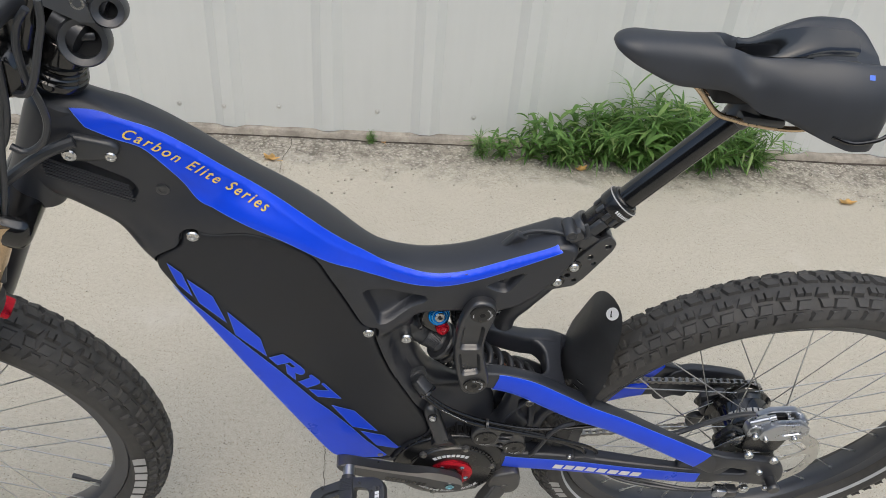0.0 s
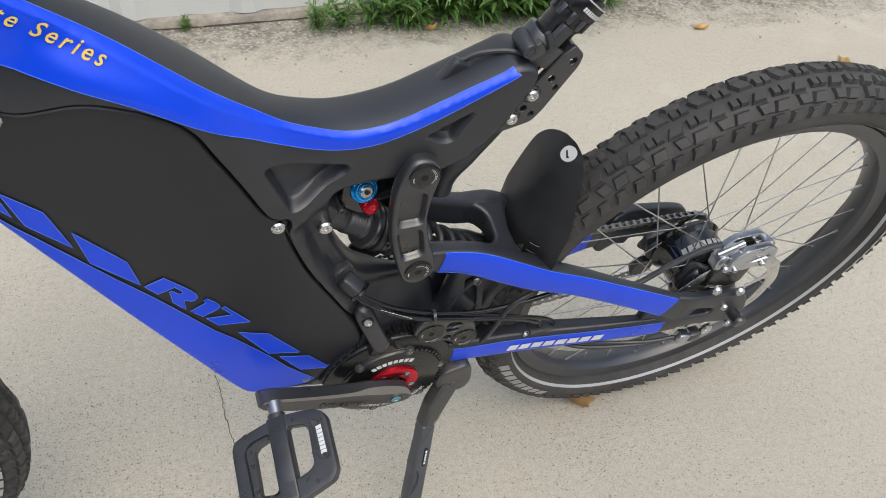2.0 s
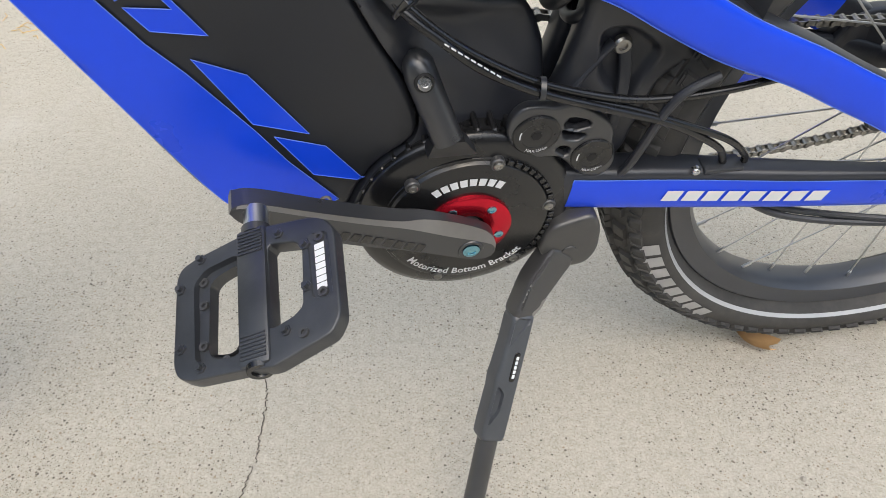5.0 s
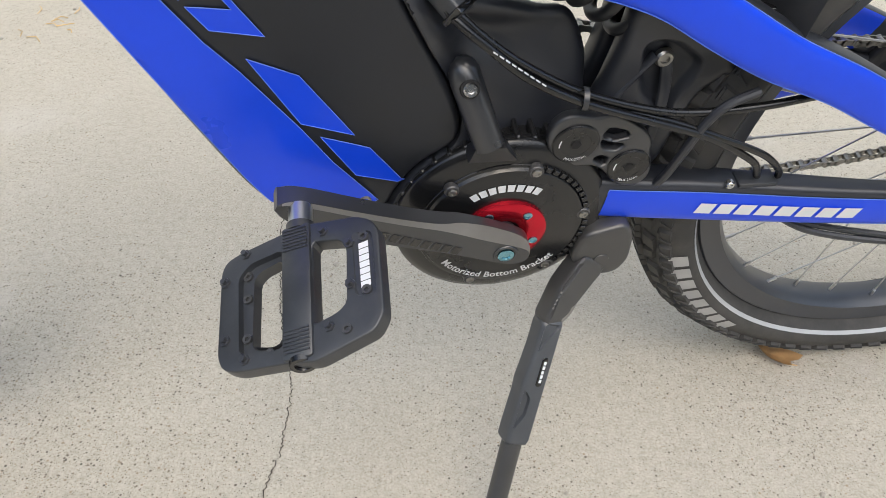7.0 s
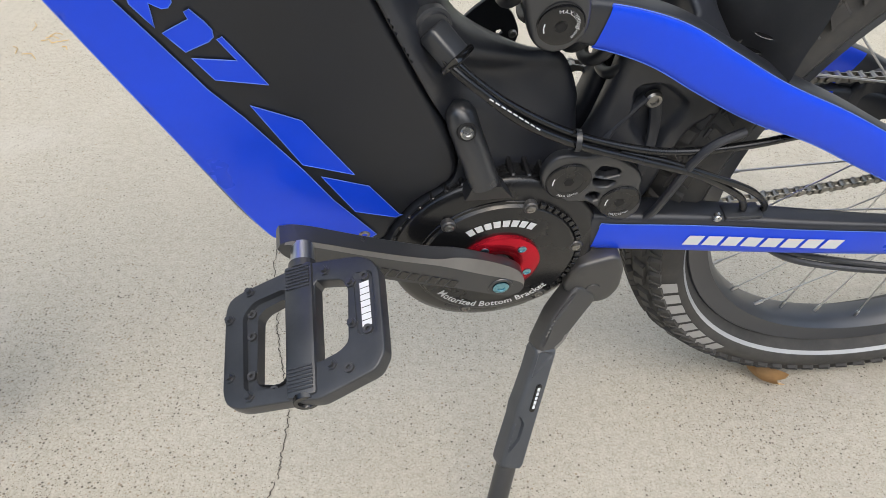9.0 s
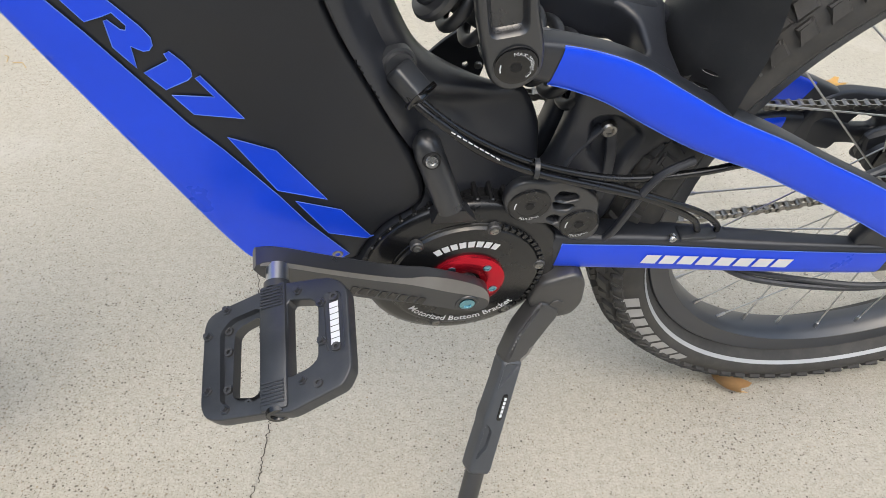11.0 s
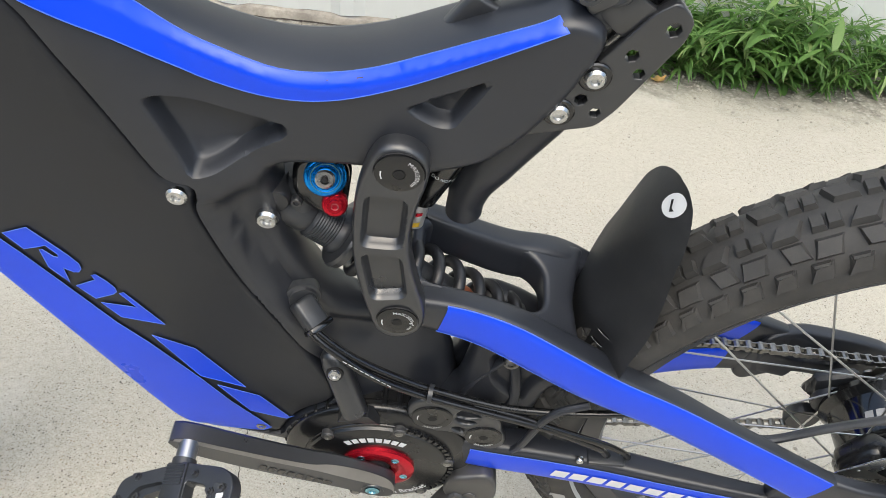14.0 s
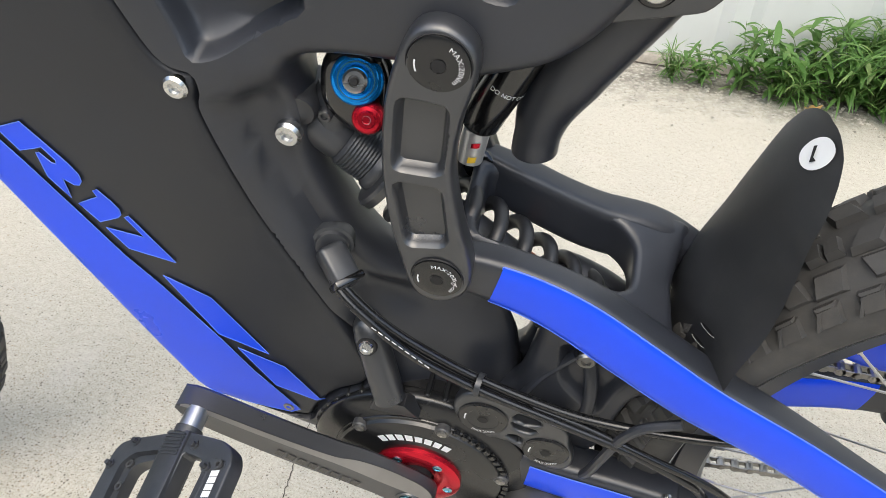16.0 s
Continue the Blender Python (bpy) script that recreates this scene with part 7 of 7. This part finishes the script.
for k in range(7):
    a = -1.9 + 0.62 * k
    at = base + pd * 0.003 + (Vector((0, -1, 0)) * math.cos(a) + post_up * math.sin(a)) * 0.0200
    part("collar_lug", block((0.0060, 0.0045, 0.0130), Matrix.Translation(at) @ Matrix.Rotation(math.atan2(pd.x, pd.z), 4, "Y") @ Matrix.Rotation(-a, 4, "Z"), 0.0014), M_ANOD, collar)
lean_post = Matrix.Rotation(math.atan2(pd.x, pd.z), 4, "Y")
part("post_ridge", block((0.0150, 0.0080, 0.0520), Matrix.Translation(on_post(0.006, -0.030, 0.0180)) @ lean_post, 0.0028, segments=3), M_PLASTIC, collar, "flat ridge down the post")
clamp = part("seat_clamp", spin([(0.0182, 0.012), (0.0225, 0.012), (0.0235, 0.0105), (0.0235, -0.0105), (0.0225, -0.012), (0.0182, -0.012)], tuple(P0.lerp(P1, 0.115)), 36, turn=post_turn), M_ANOD, bike, "black seat clamp")
part("clamp_barrel", spin([(0.0, -0.024), (0.0045, -0.024), (0.0050, -0.026), (0.0072, -0.026), (0.0082, -0.0245), (0.0082, 0.002), (0.0, 0.002)], (-0.4160, 0.0, 0.8160), 28), M_PLASTIC, clamp, "round barrel of the seat clamp")
part("clamp_lever", block((0.0200, 0.0100, 0.0150), Matrix.Translation((-0.4090, -0.0200, 0.8130)) @ Matrix.Rotation(radians(-35), 4, "Y"), 0.003), M_ANOD, clamp)
part("cable_fin", Shell(rounded([(-0.502, 0.762), (-0.478, 0.796), (-0.466, 0.790), (-0.452, 0.784)], 0.003), 0.006, 0.003, rim=0.002, step=0.004).build(at_y(0.004)), M_PLASTIC, bike, "small black cable fin on the top tube")
part("cable", tube(smooth_curve([(-0.478, 0.006, 0.785), (-0.455, 0.004, 0.797), (-0.43, -0.004, 0.803), (-0.41, -0.016, 0.806), (-0.395, -0.024, 0.815), (-0.40, -0.02, 0.832)], 7), 0.0028, 8), M_PLASTIC, bike, "thin black dropper cable")

# drilled bracket behind the seat mast
brk_out = rounded([(-0.440, 0.712), (-0.394, 0.724), (-0.384, 0.737), (-0.356, 0.790), (-0.354, 0.803), (-0.366, 0.815), (-0.378, 0.806), (-0.412, 0.757)], 0.004)
brk_holes = [circle2(-0.4065, 0.744, 0.0042, 18), circle2(-0.396, 0.735, 0.0036, 18), circle2(-0.3835, 0.778, 0.0042, 18), circle2(-0.3765, 0.766, 0.0038, 18), circle2(-0.3645, 0.797, 0.0046, 18)]
brk_shell = Shell(brk_out, 0.0035, 0.0015, rim=0.0025, holes=brk_holes, step=0.004)
bracket = part("drilled_bracket", brk_shell.build(at_y(-0.020)), M_ANOD, bike, "black drilled mounting bracket")
part("drilled_bracket", brk_shell.build(at_y(0.020)), M_ANOD, bike, "black drilled mounting bracket")
for x, z in ((-0.4185, 0.734), (-0.4017, 0.762)):
    part("washer", spin([(0.0, -0.0012), (0.0092, -0.0012), (0.0102, -0.0004), (0.0102, 0.002)], (x, -0.0240, z), 24), M_GLOSS, bracket, "black washer under the bolt")
    bolt(bracket, x, -0.0245, z, 0.0068, 0.004, label="bright steel bolt")
part("bracket_bar", block((0.012, 0.044, 0.016), Matrix.Translation((-0.3655, 0, 0.804)) @ Matrix.Rotation(radians(-50), 4, "Y"), 0.004), M_ANOD, bracket)


def saddle_half(t):
    """Half width of the saddle from nose (0) to tail (1)."""
    return float(np.interp(t, [0, 0.02, 0.06, 0.12, 0.30, 0.42, 0.52, 0.62, 0.72, 0.82, 0.90, 0.96, 1.0], [0.006, 0.013, 0.020, 0.025, 0.029, 0.034, 0.045, 0.063, 0.077, 0.083, 0.081, 0.072, 0.058]))


NX, NY = 60, 48
S_NOSE, S_TAIL = -0.420, -0.112


def step(t, a, b):
    return float(ease(np.array([(t - a) / (b - a)]))[0])


rings = []
for i in range(NX + 1):
    tt = 0.5 - 0.5 * math.cos(math.pi * (i + 0.4) / (NX + 0.8))
    x = S_NOSE + (S_TAIL - S_NOSE) * tt
    w = saddle_half(max(tt, 0.12))
    back = step(tt, 0.45, 0.85)
    crest = 1.0840 - 0.003 * math.sin(math.pi * min(1, tt * 1.6)) - 0.009 * step(tt, 0.38, 0.48) + 0.021 * step(tt, 0.50, 0.80)
    drop = 0.016 + 0.024 * step(tt, 0.0, 0.26) + 0.056 * back
    inner, outer = 0.006 + 0.010 * back, 0.016 + 0.038 * back
    ring = []
    for j in range(NY + 1):
        f = j / NY * 2 - 1
        y = w * math.sin(f * math.pi / 2)
        z = crest - drop * abs(f) ** 2.4
        gap = step(tt, 0.36, 0.43) * (1 - step(abs(y), inner, outer))
        # a groove leaves the channel between the nose and each lobe
        groove = math.exp(-((tt - 0.40 - 0.12 * abs(f)) / 0.055) ** 2) * step(abs(f), 0.30, 0.60)
        split = (1 - step(abs(y), 0.0, 0.022)) * step(tt, 0.86, 1.0)
        ring.append((x - 0.030 * split, y, z - 0.034 * gap - 0.009 * groove))
    # the cover turns in below its edge and closes under the shell
    for j in range(NY - 1, 0, -1):
        f = j / NY * 2 - 1
        y = w * 0.93 * math.sin(f * math.pi / 2)
        ring.append((x, y, crest - drop - 0.006 + (0.012 + 0.030 * back) * (1 - abs(f) ** 3)))
    # rounded nose and tail
    k = math.sqrt(max(0.0, 1 - max(0.0, 1 - tt / 0.10) ** 2)) * math.sqrt(max(0.0, 1 - 0.8 * max(0.0, (tt - 0.88) / 0.12) ** 2))
    mid = 1.072 - 0.012 * step(tt, 0.0, 0.2) - 0.012 * back
    rings.append([(px, py * k, mid + (pz - mid) * k) for px, py, pz in ring])
bm = skin(np.array(rings))
saddle = part("saddle", bm, M_SADDLE, bike, "black padded saddle with a split tail", angle=60)
for s in (-1, 1):
    part("saddle_seam", tube(smooth_curve([(-0.190, s * 0.0775, 1.016), (-0.168, s * 0.0835, 1.012), (-0.14, s * 0.0825, 1.017), (-0.122, s * 0.075, 1.026)], 6), 0.0022, 8), M_GLOSS, saddle)
    part("saddle_rail", tube(smooth_curve([(-0.335, s * 0.014, 1.040), (-0.319, s * 0.018, 1.028), (-0.294, s * 0.0215, 1.003), (-0.270, s * 0.022, 0.995), (-0.244, s * 0.022, 0.989), (-0.198, s * 0.022, 0.984), (-0.175, s * 0.025, 0.992), (-0.15, s * 0.030, 1.015)], 6), 0.0035, 12), M_RAIL, saddle, "bronze-coated saddle rail")
part("saddle_underside", block((0.10, 0.040, 0.022), Matrix.Translation((-0.250, 0, 1.022)), 0.006), M_SHADE, saddle)


def saddle_patch(i0, i1, j_of, lift):
    """A thin film on the saddle's upper face: rings i0..i1, points j_of(i) of each."""
    bm = bmesh.new()
    rows = [[bm.verts.new((rings[i][j][0], rings[i][j][1], rings[i][j][2] + lift)) for j in j_of(i)] for i in range(i0, i1 + 1)]
    for a, b in zip(rows, rows[1:]):
        for k in range(len(a) - 1):
            bm.faces.new((a[k], a[k + 1], b[k + 1], b[k]))
    bmesh.ops.recalc_face_normals(bm, faces=bm.faces)
    return bm


def ring_at(x):
    return min(range(NX + 1), key=lambda i: abs(rings[i][NY // 4][0] - x))


# glossy panels down both walls of the channel, and the mark on the near lobe
trim_a, trim_b = ring_at(-0.280), ring_at(-0.132)
for s in (-1, 1):
    part("saddle_trim", saddle_patch(trim_a, trim_b, lambda i, s=s: [NY // 2 + s * k for k in range(1, 8)], 0.0006), M_GLOSS, saddle, "glossy black trim in the channel", angle=60)
mark = ring_at(-0.168)
part("saddle_mark", saddle_patch(mark, mark + 1, lambda i: [11, 12], 0.0008), M_PIN, saddle, "small pale blue block mark")
head_clamp = part("rail_clamp", block((0.055, 0.050, 0.014), Matrix.Translation((-0.236, 0, 0.992)) @ Matrix.Rotation(radians(6), 4, "Y"), 0.005), M_ANOD, bike, "black saddle rail clamp")
part("post_head", tube([P1 - pd * 0.03, P1 - pd * 0.004], [0.0165, 0.0205], 24), M_ANOD, head_clamp)
